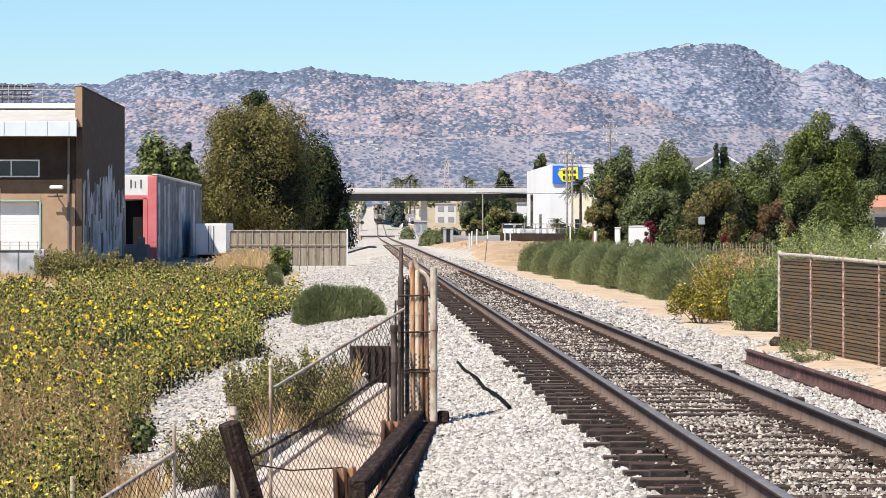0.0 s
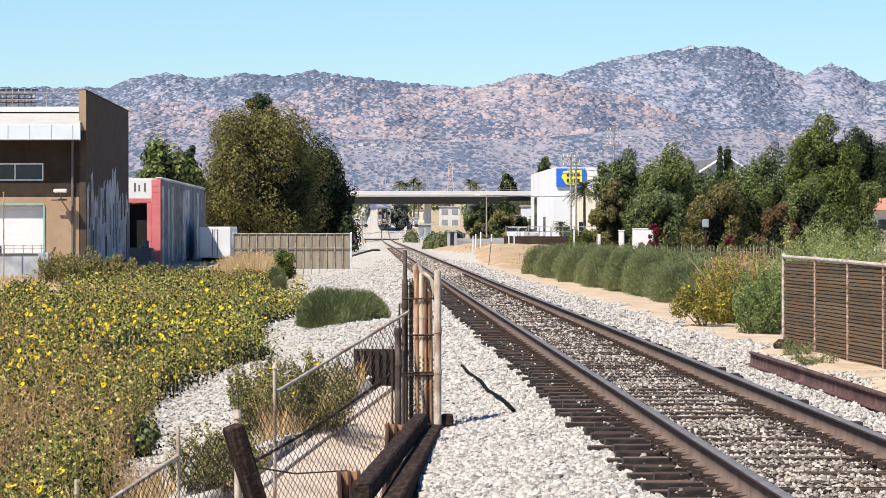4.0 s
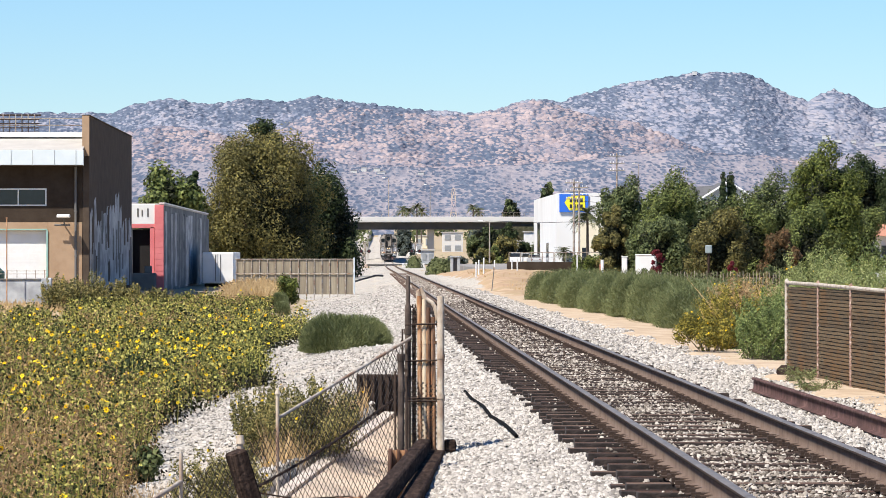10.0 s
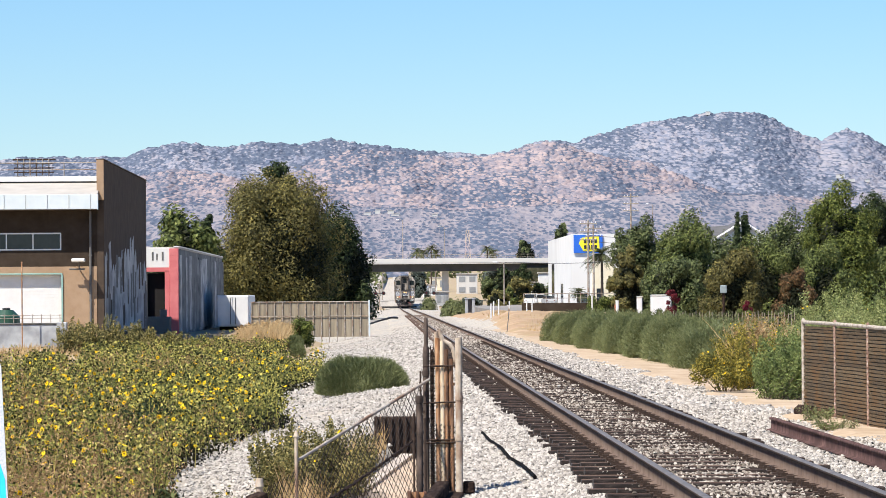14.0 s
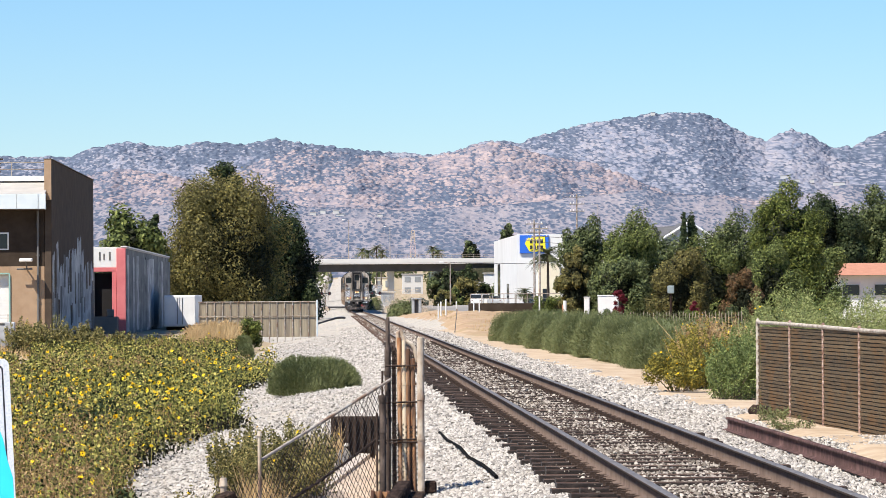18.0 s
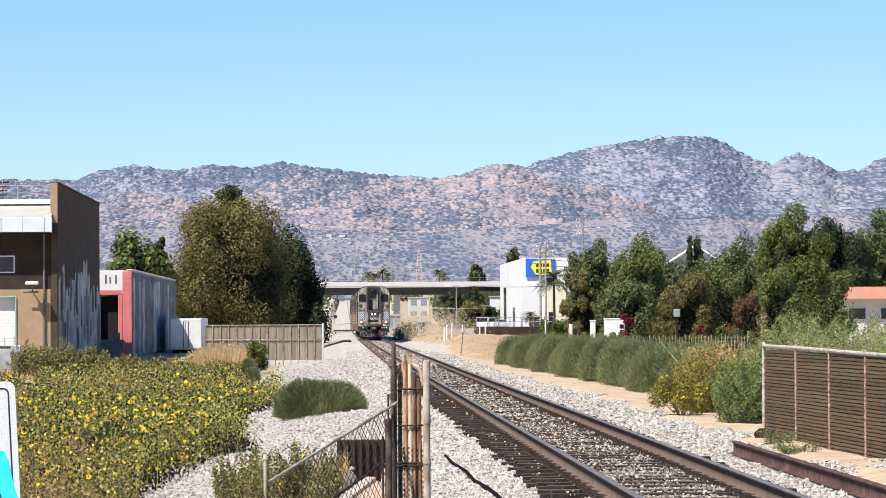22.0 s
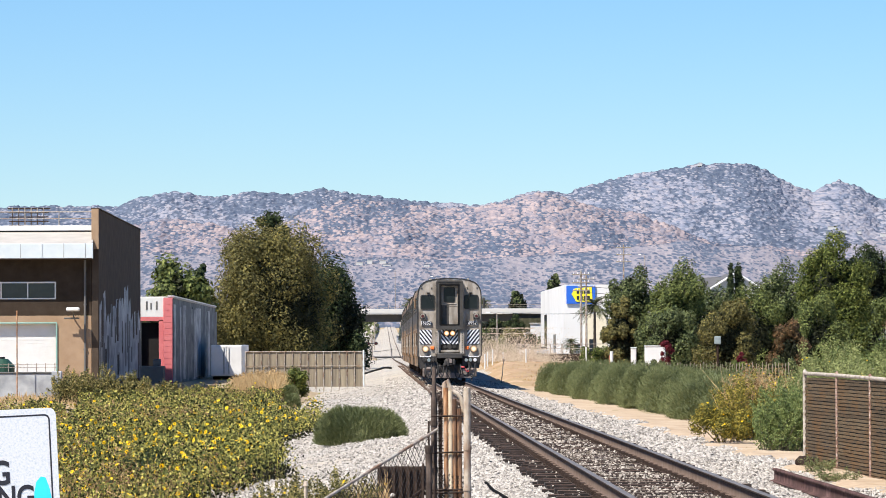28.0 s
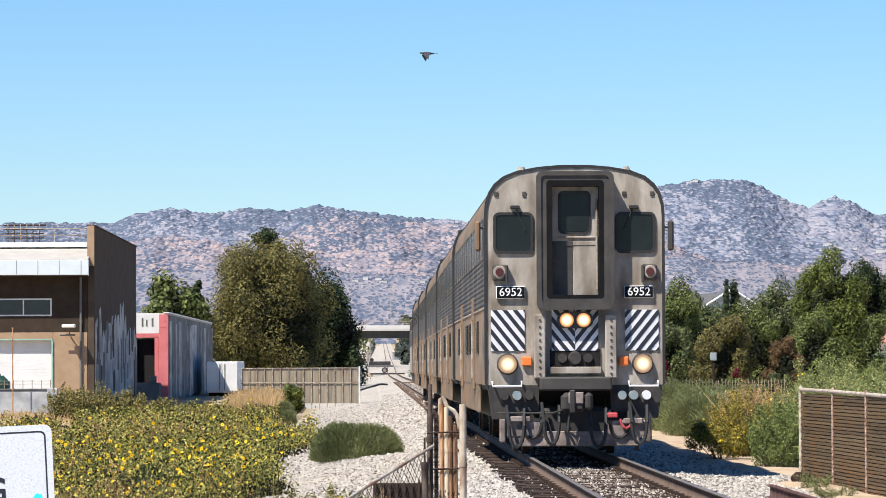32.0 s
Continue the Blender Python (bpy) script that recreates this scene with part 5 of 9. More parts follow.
def truck(parent, y0):
    t = part("truck_frame", Build().box((-1.05, y0, 0.62), (0.18, 2.9, 0.28), 0.05).box((1.05, y0, 0.62), (0.18, 2.9, 0.28), 0.05).box((0, y0, 0.7), (2.1, 0.5, 0.3), 0.05)
             .box((-1.12, y0, 0.85), (0.2, 0.9, 0.3), 0.05).box((1.12, y0, 0.85), (0.2, 0.9, 0.3), 0.05), M_under, parent, "dark wheel truck")
    for dy in (-1.3, 1.3):
        b = Build().rod((-0.78, y0 + dy, 0.46), (0.78, y0 + dy, 0.46), 0.08, n=8)
        for sx in (-0.75, 0.75):
            b.rod((sx - 0.065, y0 + dy, 0.46), (sx + 0.065, y0 + dy, 0.46), 0.495, n=24)
        part("wheel_set", b, M_plate, t)


SIDE_PARTS = {}


def car_body(c, length):
    """Shell, roof, bands, windows and doors that all the coaches share."""
    if "shell" not in SIDE_PARTS:
        SIDE_PARTS["shell"] = Build().prism(SECTION, 0.12, length - 0.12).mesh("shell", M_steel)
        rb = Build()
        ring = [(x * 1.006, z + 0.012) for x, z in SECTION[3:-3]]
        under = [(x * 0.98, z - 0.03) for x, z in SECTION[3:-3]]
        rb.prism(ring + under[::-1], 0.10, length - 0.10)
        SIDE_PARTS["roof"] = rb.mesh("roof", M_rooftop)
    part("shell", SIDE_PARTS["shell"], M_steel, c, "dusty stainless steel car body")
    part("roof", SIDE_PARTS["roof"], M_rooftop, c)
    for sx in (-1, 1):
        key = "band%d" % sx
        if key not in SIDE_PARTS:
            teeth = [(sx * (1.545 if i % 2 else 1.53), 2.56 + i * 0.044) for i in range(19)]
            b = Build().prism([(sx * 1.50, 2.56)] + teeth + [(sx * 1.50, 3.352)], 0.2, length - 0.2)
            SIDE_PARTS[key] = b.mesh("corrugated_band", M_band)
            SIDE_PARTS["stripe%d" % sx] = Build().box((sx * 1.532, length / 2, 2.53), (0.03, length - 0.3, 0.04), 0.006).mesh("belt_stripe", M_galv)
            SIDE_PARTS["win%d" % sx] = Build().box((sx * 1.533, 0, 3.72), (0.03, 1.5, 0.62), 0.012).mesh("window", M_trwin)
            SIDE_PARTS["lowwin%d" % sx] = Build().box((sx * 1.533, 0, 2.05), (0.03, 1.3, 0.6), 0.012).mesh("window", M_trwin)
            SIDE_PARTS["post%d" % sx] = Build().box((sx * 1.545, 0, 3.72), (0.016, 0.14, 0.70), 0.004).mesh("window_post", M_dframe)
            SIDE_PARTS["door%d" % sx] = Build().box((sx * 1.533, 0, 1.95), (0.05, 1.3, 1.75), 0.02).mesh("door", M_steel)
            SIDE_PARTS["skirt%d" % sx] = Build().box((sx * 1.48, length / 2, 0.98), (0.06, length - 10.6, 0.62), 0.02).mesh("skirt", M_steel)
            SIDE_PARTS["rail%d" % sx] = Build().rod((sx * 1.58, 0, 1.3), (sx * 1.58, 0, 2.4), 0.02, n=6).mesh("grab_rail", M_galv)
        part("corrugated_band", SIDE_PARTS[key], M_band, c, "grey-blue corrugated side band")
        part("belt_stripe", SIDE_PARTS["stripe%d" % sx], M_whitep, c)
        if "strip%d" % sx not in SIDE_PARTS:
            SIDE_PARTS["strip%d" % sx] = Build().box((sx * 1.5275, length / 2, 3.74), (0.018, length - 0.5, 0.74), 0.004).mesh("window_strip", M_band)
        part("window_strip", SIDE_PARTS["strip%d" % sx], M_band, c, "dark strip round the upper windows")
        part("skirt", SIDE_PARTS["skirt%d" % sx], M_steel, c)
        for i in range(12):
            part("window", SIDE_PARTS["win%d" % sx], M_trwin, c, at=pose(0, 2.0 + i * 1.98, 0))
            part("window_post", SIDE_PARTS["post%d" % sx], M_dframe, c, at=pose(0, 1.0 + i * 1.98, 0))
        for yy in (8.2, 17.6):
            d = part("door", SIDE_PARTS["door%d" % sx], M_steel, c, at=pose(0, yy, 0))
            part("grab_rail", SIDE_PARTS["rail%d" % sx], M_galv, d, at=pose(0, -0.8, 0))
        for yy in (5.4, 11.0, 13.4, 20.4):
            part("window", SIDE_PARTS["lowwin%d" % sx], M_trwin, c, at=pose(0, yy, 0))
    part("underframe", Build().box((0, length / 2, 0.86), (2.5, length - 9.5, 0.6), 0.05).box((0, length / 2, 1.16), (2.9, length - 0.3, 0.12), 0.02), M_under, c)
    for y0 in (4.1, length - 4.1):
        truck(c, y0)
    for k, yy in (("seal0", 0.16), ("seal1", length - 0.28)):
        if k not in SIDE_PARTS:
            SIDE_PARTS[k] = Build().prism([(x * 1.028, z + 0.035) for x, z in SECTION] + [(x * 0.97, z - 0.04) for x, z in SECTION][::-1], yy, yy + 0.14).mesh("end_seal", M_black)
        if k == "seal1" or not c.name.startswith("cab_car"):
            part("end_seal", SIDE_PARTS[k], M_black, c, "black rubber seal round the car end")
    part("end_diaphragm", Build().box((0, length + 0.05, 3.0), (1.1, 0.4, 3.4), 0.05), M_black, c)
    part("end_diaphragm", Build().box((0, length - 0.1, 3.0), (2.9, 0.06, 3.4), 0.05), M_black, c)


RAISED = {"door_surround": 0.09, "end_door": 0.09, "window_gasket": 0.11, "cab_window": 0.11, "wiper": 0.11, "marker_lamp": 0.075, "number_board": 0.07, "stripe_panel": 0.065, "headlamp_housing": 0.05,
          "ditch_lamp": 0.06, "side_marker": 0.06, "bolted_column": 0.06, "vent": 0.08, "centre_recess": 0.06, "buffer_fitting": 0.06, "front_step": 0.05, "mirror": 0.10}


def cab_front(c):
    """The driving end: recessed door, windows, lamps, striped panels and the pilot below."""
    part("front_plate", Build().prism(SECTION, 0.0, 0.13), M_front, c, "grimy grey front plate")
    rim_out = [(x * 1.018, z + 0.02) for x, z in SECTION]
    rim_in = [(x * 0.985, z - 0.02) for x, z in SECTION]
    part("front_rim", Build().prism(rim_out + rim_in[::-1], -0.02, 0.05), M_black, c, "black edge seal round the front")
    f = part("door_surround", Build().prism(rounded(0, 3.58, 1.30, 2.34, 0.10), -0.30, 0.0, rounded(0, 3.60, 0.90, 1.92, 0.06)), M_dframe, c, "dark grey projecting door surround")
    part("surround_lip", Build().prism(rounded(0, 3.58, 1.33, 2.37, 0.11), -0.33, -0.30, rounded(0, 3.60, 1.16, 2.18, 0.07)), M_dframe, f)
    part("inner_frame", Build().prism(rounded(0, 3.60, 0.98, 2.02, 0.05), -0.305, -0.02, rounded(0.01, 3.58, 0.80, 1.86, 0.03)), M_hoodblack, f, "black inner frame of the doorway")
    d = part("end_door", Build().box((-0.02, -0.015, 3.6), (0.88, 0.02, 1.92), 0.005), M_front, c, "grey end door")
    part("door_window", Build().prism(rounded(0, 4.07, 0.56, 0.74, 0.09), -0.045, -0.022), M_black, d)
    part("pane", Build().prism(rounded(0, 4.07, 0.48, 0.66, 0.07), -0.05, -0.044), M_trwin, d)
    part("door_rail", Build().box((0.05, -0.04, 3.64), (0.78, 0.03, 0.03), 0.008), M_galv, d)
    part("door_leaf", Build().box((0.20, -0.035, 3.1), (0.44, 0.02, 0.95), 0.005), M_front, d, "pale lower door panel")
    # shadow of the left jamb on the door, put in as a dark panel
    part("door_leaf", Build().box((-0.235, -0.03, 3.1), (0.40, 0.012, 0.95), 0.004), M_dframe, d, "left door panel, the jamb's shadow painted dark")
    part("door_rail", Build().box((0.10, -0.04, 3.50), (0.62, 0.02, 0.025), 0.006), M_dframe, d)
    for z in (2.85, 3.2, 3.55):
        part("hinge", Build().box((-0.40, -0.06, z), (0.10, 0.06, 0.05), 0.01), M_under, d)
    part("grab_rail", Build().rod((0.38, -0.09, 2.75), (0.38, -0.09, 4.3), 0.02, n=6), M_galv, d)
    for sx in (-1, 1):
        part("window_gasket", Build().prism(rounded(sx * 1.05, 3.70, 0.69, 0.71, 0.10), -0.035, 0.0, rounded(sx * 1.05, 3.70, 0.60, 0.62, 0.07)), M_black, c)
        part("cab_window", Build().prism(rounded(sx * 1.05, 3.70, 0.62, 0.64, 0.07), -0.02, -0.002), M_trwin, c, "dark cab window")
        part("wiper", Build().rod((sx * 1.0, -0.05, 4.12), (sx * 0.85, -0.05, 3.75), 0.012, n=5).box((sx * 1.02, -0.05, 4.14), (0.16, 0.08, 0.06), 0.01), M_black, c)
        m = part("marker_lamp", Build().box((sx * 1.28, -0.05, 3.05), (0.27, 0.1, 0.28), 0.03).box((sx * 1.17, -0.07, 3.03), (0.04, 0.16, 0.30), 0.01), M_dframe, c, "red marker lamp")
        part("lens", Build().rod((sx * 1.29, -0.16, 3.06), (sx * 1.29, -0.1, 3.06), 0.065, 0.08, n=18), M_redlens, m)
        part("lens_ring", Build().rod((sx * 1.29, -0.13, 3.06), (sx * 1.29, -0.1, 3.06), 0.10, 0.115, n=18), M_front, m)
        n = part("number_board", Build().box((sx * 1.10, -0.03, 2.72), (0.50, 0.06, 0.215), 0.012), M_whitep, c, "black number board with white digits")
        part("board_face", Build().box((sx * 1.10, -0.062, 2.72), (0.478, 0.012, 0.193), 0.003), M_hoodblack, n)
        part("digits", text_mesh("6952", 0.20, M_whitep, 0.0015), M_whitep, n, at=pose(sx * 1.10, -0.072, 2.72, 90, 0, 0))
        b = part("ditch_lamp", Build().rod((sx * 1.16, -0.10, 1.50), (sx * 1.16, 0.0, 1.50), 0.165, 0.185, n=20), M_dframe, c, "lit ditch lamp")
        part("lens", Build().rod((sx * 1.16, -0.115, 1.50), (sx * 1.16, -0.10, 1.50), 0.155, 0.160, n=20), G_ditch, b)
        part("side_marker", Build().box((sx * 0.83, -0.05, 1.545), (0.18, 0.08, 0.16), 0.02), M_orange, c, "orange marker lamp")
        col = part("bolted_column", Build().box((sx * 0.61, -0.12, 1.80), (0.20, 0.24, 1.10), 0.02), M_front, c, "bolted steel column")
        for i in range(9):
            part("bolt", Build().rod((sx * 0.61, -0.255, 1.33 + i * 0.115), (sx * 0.61, -0.235, 1.33 + i * 0.115), 0.022, n=6), M_dframe, col)
        part("step_iron", Build().pipe([(sx * 1.42, -0.02, 1.26), (sx * 1.42, -0.16, 1.18), (sx * 0.92, -0.16, 1.18), (sx * 0.92, -0.02, 1.26)], 0.018, 6), M_whitep, c, "white grab iron")
        part("apron", Build().add([(sx * 1.5, 0.0, 1.2), (sx * 0.62, 0.0, 1.2), (sx * 0.62, 0.0, 0.62), (sx * 1.42, 0.0, 0.62), (sx * 1.5, 0.35, 1.2), (sx * 0.62, 0.35, 1.2), (sx * 0.62, 0.35, 0.62), (sx * 1.42, 0.35, 0.62)],
                                  [(0, 1, 2, 3), (7, 6, 5, 4), (0, 4, 5, 1), (1, 5, 6, 2), (2, 6, 7, 3), (3, 7, 4, 0)]), M_under, c)
        mi = part("mirror", Build().box((sx * 1.66, 0.05, 3.66), (0.10, 0.16, 0.52), 0.03).rod((sx * 1.5, 0.08, 3.8), (sx * 1.64, 0.08, 3.8), 0.02, n=6), M_dframe if sx > 0 else M_steel, c, "side mirror")
        part("roof_lug", Build().rod((sx * 0.9, 0.1, 4.84), (sx * 0.9, 0.1, 4.95), 0.09, 0.05, n=10), M_galv, c)
        for dx, z in ((1.34, 4.40), (0.86, 4.40)):
            part("vent", Build().box((sx * dx, -0.01, z), (0.07, 0.03, 0.08), 0.008), M_dframe, c)
        h = part("hose", Build().pipe([(sx * (0.75 + 0.16 * math.cos(a)), -0.16, 0.55 + 0.26 * math.sin(a)) for a in [math.pi * (1 + k / 8) for k in range(9)]], 0.028, 7)
                 .rod((sx * 0.91, -0.16, 0.55), (sx * 0.91, -0.1, 0.75), 0.028, n=7).rod((sx * 0.59, -0.16, 0.55), (sx * 0.59, -0.1, 0.75), 0.028, n=7), M_black, c, "black air hose loop")
        for dx, mt in ((1.0, M_gladhand), (0.80, M_gladhand if sx > 0 else M_under), (1.22, M_whitep if sx > 0 else M_under)):
            part("coupling_cap", Build().rod((sx * dx, -0.16, 1.02), (sx * dx, -0.02, 1.02), 0.075, 0.085, n=12), mt, h)
    stripe_panel(c, -1.44, -0.86, 1.72, 2.42, -0.80, -0.012)
    stripe_panel(c, 0.86, 1.44, 1.72, 2.42, 0.80, -0.012)
    stripe_panel(c, -0.40, 0.0, 1.72, 2.42, -0.80, -0.05)
    stripe_panel(c, 0.0, 0.40, 1.72, 2.42, 0.80, -0.05)
    hl = part("headlamp_housing", Build().prism(rounded(0, 2.26, 0.62, 0.28, 0.13), -0.14, -0.03), M_dframe, c, "twin headlamp housing")
    for x in (-0.145, 0.145):
        part("headlamp", Build().rod((x, -0.150, 2.26), (x, -0.13, 2.26), 0.115, 0.13, n=20), G_head, hl, "lit headlamp")
    # shade of the pocket, painted as a near-black plate on the front
    part("centre_recess", Build().box((0, -0.03, 1.60), (0.86, 0.04, 0.30), 0.01), M_dark, c)
    part("buffer_fitting", Build().rod((0.0, -0.1, 1.60), (0.0, -0.03, 1.60), 0.10, 0.13, n=16).rod((-0.22, -0.1, 1.60), (-0.22, -0.03, 1.60), 0.08, n=12).rod((0.22, -0.1, 1.60), (0.22, -0.03, 1.60), 0.08, n=12), M_under, c)
    part("front_step", Build().box((0, -0.06, 1.40), (0.9, 0.14, 0.12), 0.01), M_front, c)
    part("buffer_beam", Build().box((0, -0.12, 1.22), (1.24, 0.34, 0.24), 0.03), M_dframe, c, "dark buffer beam")
    k = part("coupler", Build().box((0, -0.05, 0.9), (0.30, 0.7, 0.26), 0.05).box((-0.06, -0.52, 0.9), (0.42, 0.36, 0.34), 0.07).box((0.2, -0.6, 0.92), (0.14, 0.3, 0.3), 0.05).box((-0.08, -0.7, 0.92), (0.10, 0.1, 0.4), 0.02), M_under, c, "steel coupler")
    part("knuckle", Build().box((-0.02, -0.705, 0.98), (0.26, 0.04, 0.20), 0.02), M_pilot, k)
    p = part("pilot", Build().box((0, -0.10, 0.28), (2.2, 0.06, 0.26), 0.015).box((-0.85, -0.12, 0.45), (0.7, 0.05, 0.28), 0.02).box((0.85, -0.12, 0.45), (0.7, 0.05, 0.28), 0.02)
             .box((-1.25, -0.04, 0.42), (0.10, 0.3, 0.4), 0.02).box((1.25, -0.04, 0.42), (0.10, 0.3, 0.4), 0.02), M_pilot, c, "dusty scratched pilot plate")
    part("pilot_box", Build().box((-0.95, -0.17, 0.62), (0.36, 0.10, 0.10), 0.02), M_pilot, p)
    part("pilot_box", Build().box((0.62, -0.17, 0.68), (0.20, 0.10, 0.09), 0.02), M_redhose, p, "red cable socket box")
    part("pilot_box", Build().box((0.98, -0.17, 0.58), (0.34, 0.10, 0.10), 0.02), M_pilot, p)
    part("red_hose", Build().pipe([(0.86 + 0.1 * math.cos(a), -0.22, 0.62 + 0.16 * math.sin(a)) for a in [math.pi * (1 + j / 8) for j in range(9)]], 0.02, 6), M_redhose, c)
    for hx, hz in ((-1.02, 0.5), (-0.42, 0.55), (0.38, 0.5), (1.08, 0.55)):
        part("hose", Build().pipe([(hx + 0.13 * math.cos(a), -0.30, hz + 0.36 * math.sin(a)) for a in [math.pi * (1 + j / 8) for j in range(9)]], 0.032, 6)
             .rod((hx - 0.13, -0.30, hz), (hx - 0.16, -0.15, hz + 0.35), 0.03, n=6).rod((hx + 0.13, -0.30, hz), (hx + 0.14, -0.15, hz + 0.3), 0.03, n=6), M_black, c)
    part("uncoupling_rod", Build().pipe([(-1.35, -0.2, 0.72), (-0.4, -0.2, 0.72), (-0.15, -0.45, 0.8)], 0.018, 6), M_under, c)
    part("centre_hose", Build().pipe([(-0.12, -0.6, 0.78), (-0.16, -0.62, 0.4), (-0.02, -0.6, 0.16), (0.05, -0.5, 0.3)], 0.026, 6), M_black, c)
    part("lower_gear", Build().box((0, 0.25, 0.55), (2.0, 0.5, 0.5), 0.05), M_under, c)
    for ob in c.children:
        lift = RAISED.get(ob.name.split(".")[0])
        if lift:
            ob.matrix_basis = pose(0, 0, lift) @ ob.matrix_basis
    part("track_brush", Build().box((-1.05, -0.02, 0.2), (0.07, 0.06, 0.26), 0.01).box((1.05, -0.02, 0.2), (0.07, 0.06, 0.26), 0.01), M_under, c)


CAR_LEN = 25.5
CAR_STEP = 26.05
cars = []
for i in range(5):
    c = thing("cab_car" if i == 0 else "passenger_coach",
              "double-deck stainless cab car with lit headlamps and striped panels" if i == 0 else "double-deck dusty stainless passenger coach with dark windows",
              "train car", group="cars of the train")
    car_body(c, CAR_LEN)
    if i == 0:
        cab_front(c)
    else:
        part("end_plate", Build().prism([(x * 0.985, z - 0.02) for x, z in SECTION], -0.32, 0.14), M_black, c, "black end bellows")
    cars.append(c)
loco = thing("locomotive", "dusty grey diesel locomotive at the tail of the train", "locomotive")
part("body", Build().prism([(1.5, 1.2), (1.5, 3.9), (1.1, 4.5), (-1.1, 4.5), (-1.5, 3.9), (-1.5, 1.2)], 0.1, 20.5), M_front, loco)
part("underframe", Build().box((0, 10.3, 1.0), (2.8, 20.4, 0.5), 0.05).box((0, 10.3, 0.75), (2.2, 5.0, 0.6), 0.1), M_under, loco)
for xx in (-1.51, 1.51):
    part("side_band", Build().box((xx, 10.3, 2.9), (0.03, 20.0, 0.7), 0.01), M_band, loco)
    for i in range(4):
        part("grille", Build().box((xx, 4.0 + i * 4.0, 3.6), (0.05, 2.4, 0.5), 0.01), M_under, loco)
part("exhaust_stack", Build().box((0, 9, 4.6), (0.8, 1.2, 0.3), 0.05), M_under, loco)
for y0 in (3.5, 16.8):
    truck(loco, y0)

# ---- wild plants ----
def field_edge(y):
    """The sunflower field's border towards the track."""
    return np.interp(y, [20, 36, 42, 47, 52, 58, 61, 64, 68, 72, 76, 85, 93, 100, 107, 113, 119, 126, 145, 160, 240], [-6.2, -6.0, -6.15, -6.25, -6.3, -6.3, -6.6, -6.7, -6.3, -5.6, -5.15, -5.5, -5.95, -6.1, -5.9, -5.4, -4.85, -5.0, -6.2, -7.2, -8.5])


def scatter_field(count, d0, d1, seed, edge=0.0):
    """Places in the field, thinning with distance."""
    g = rand(seed)
    d = d0 * (d1 / d0) ** g.uniform(0, 1, count)
    x = -3.4 - d * g.uniform(0.0, 0.108, count)
    k = x < field_edge(d) - edge + 0.3 * waves(x, d, 31, 5.0, 3)
    k &= (d < 138) | (x > -3.37 - d * 0.0715)
    return x[k], d[k], g


def plant_height(x, y):
    return np.interp(y, [30, 60, 110, 160, 215], [0.85, 0.95, 0.85, 0.55, 0.42]) * (1 + 0.36 * waves(x, y, 33, 5.0, 2) + 0.55 * waves(x, y, 34, 2.2, 2) + 0.4 * waves(x, y, 35, 1.1, 2))


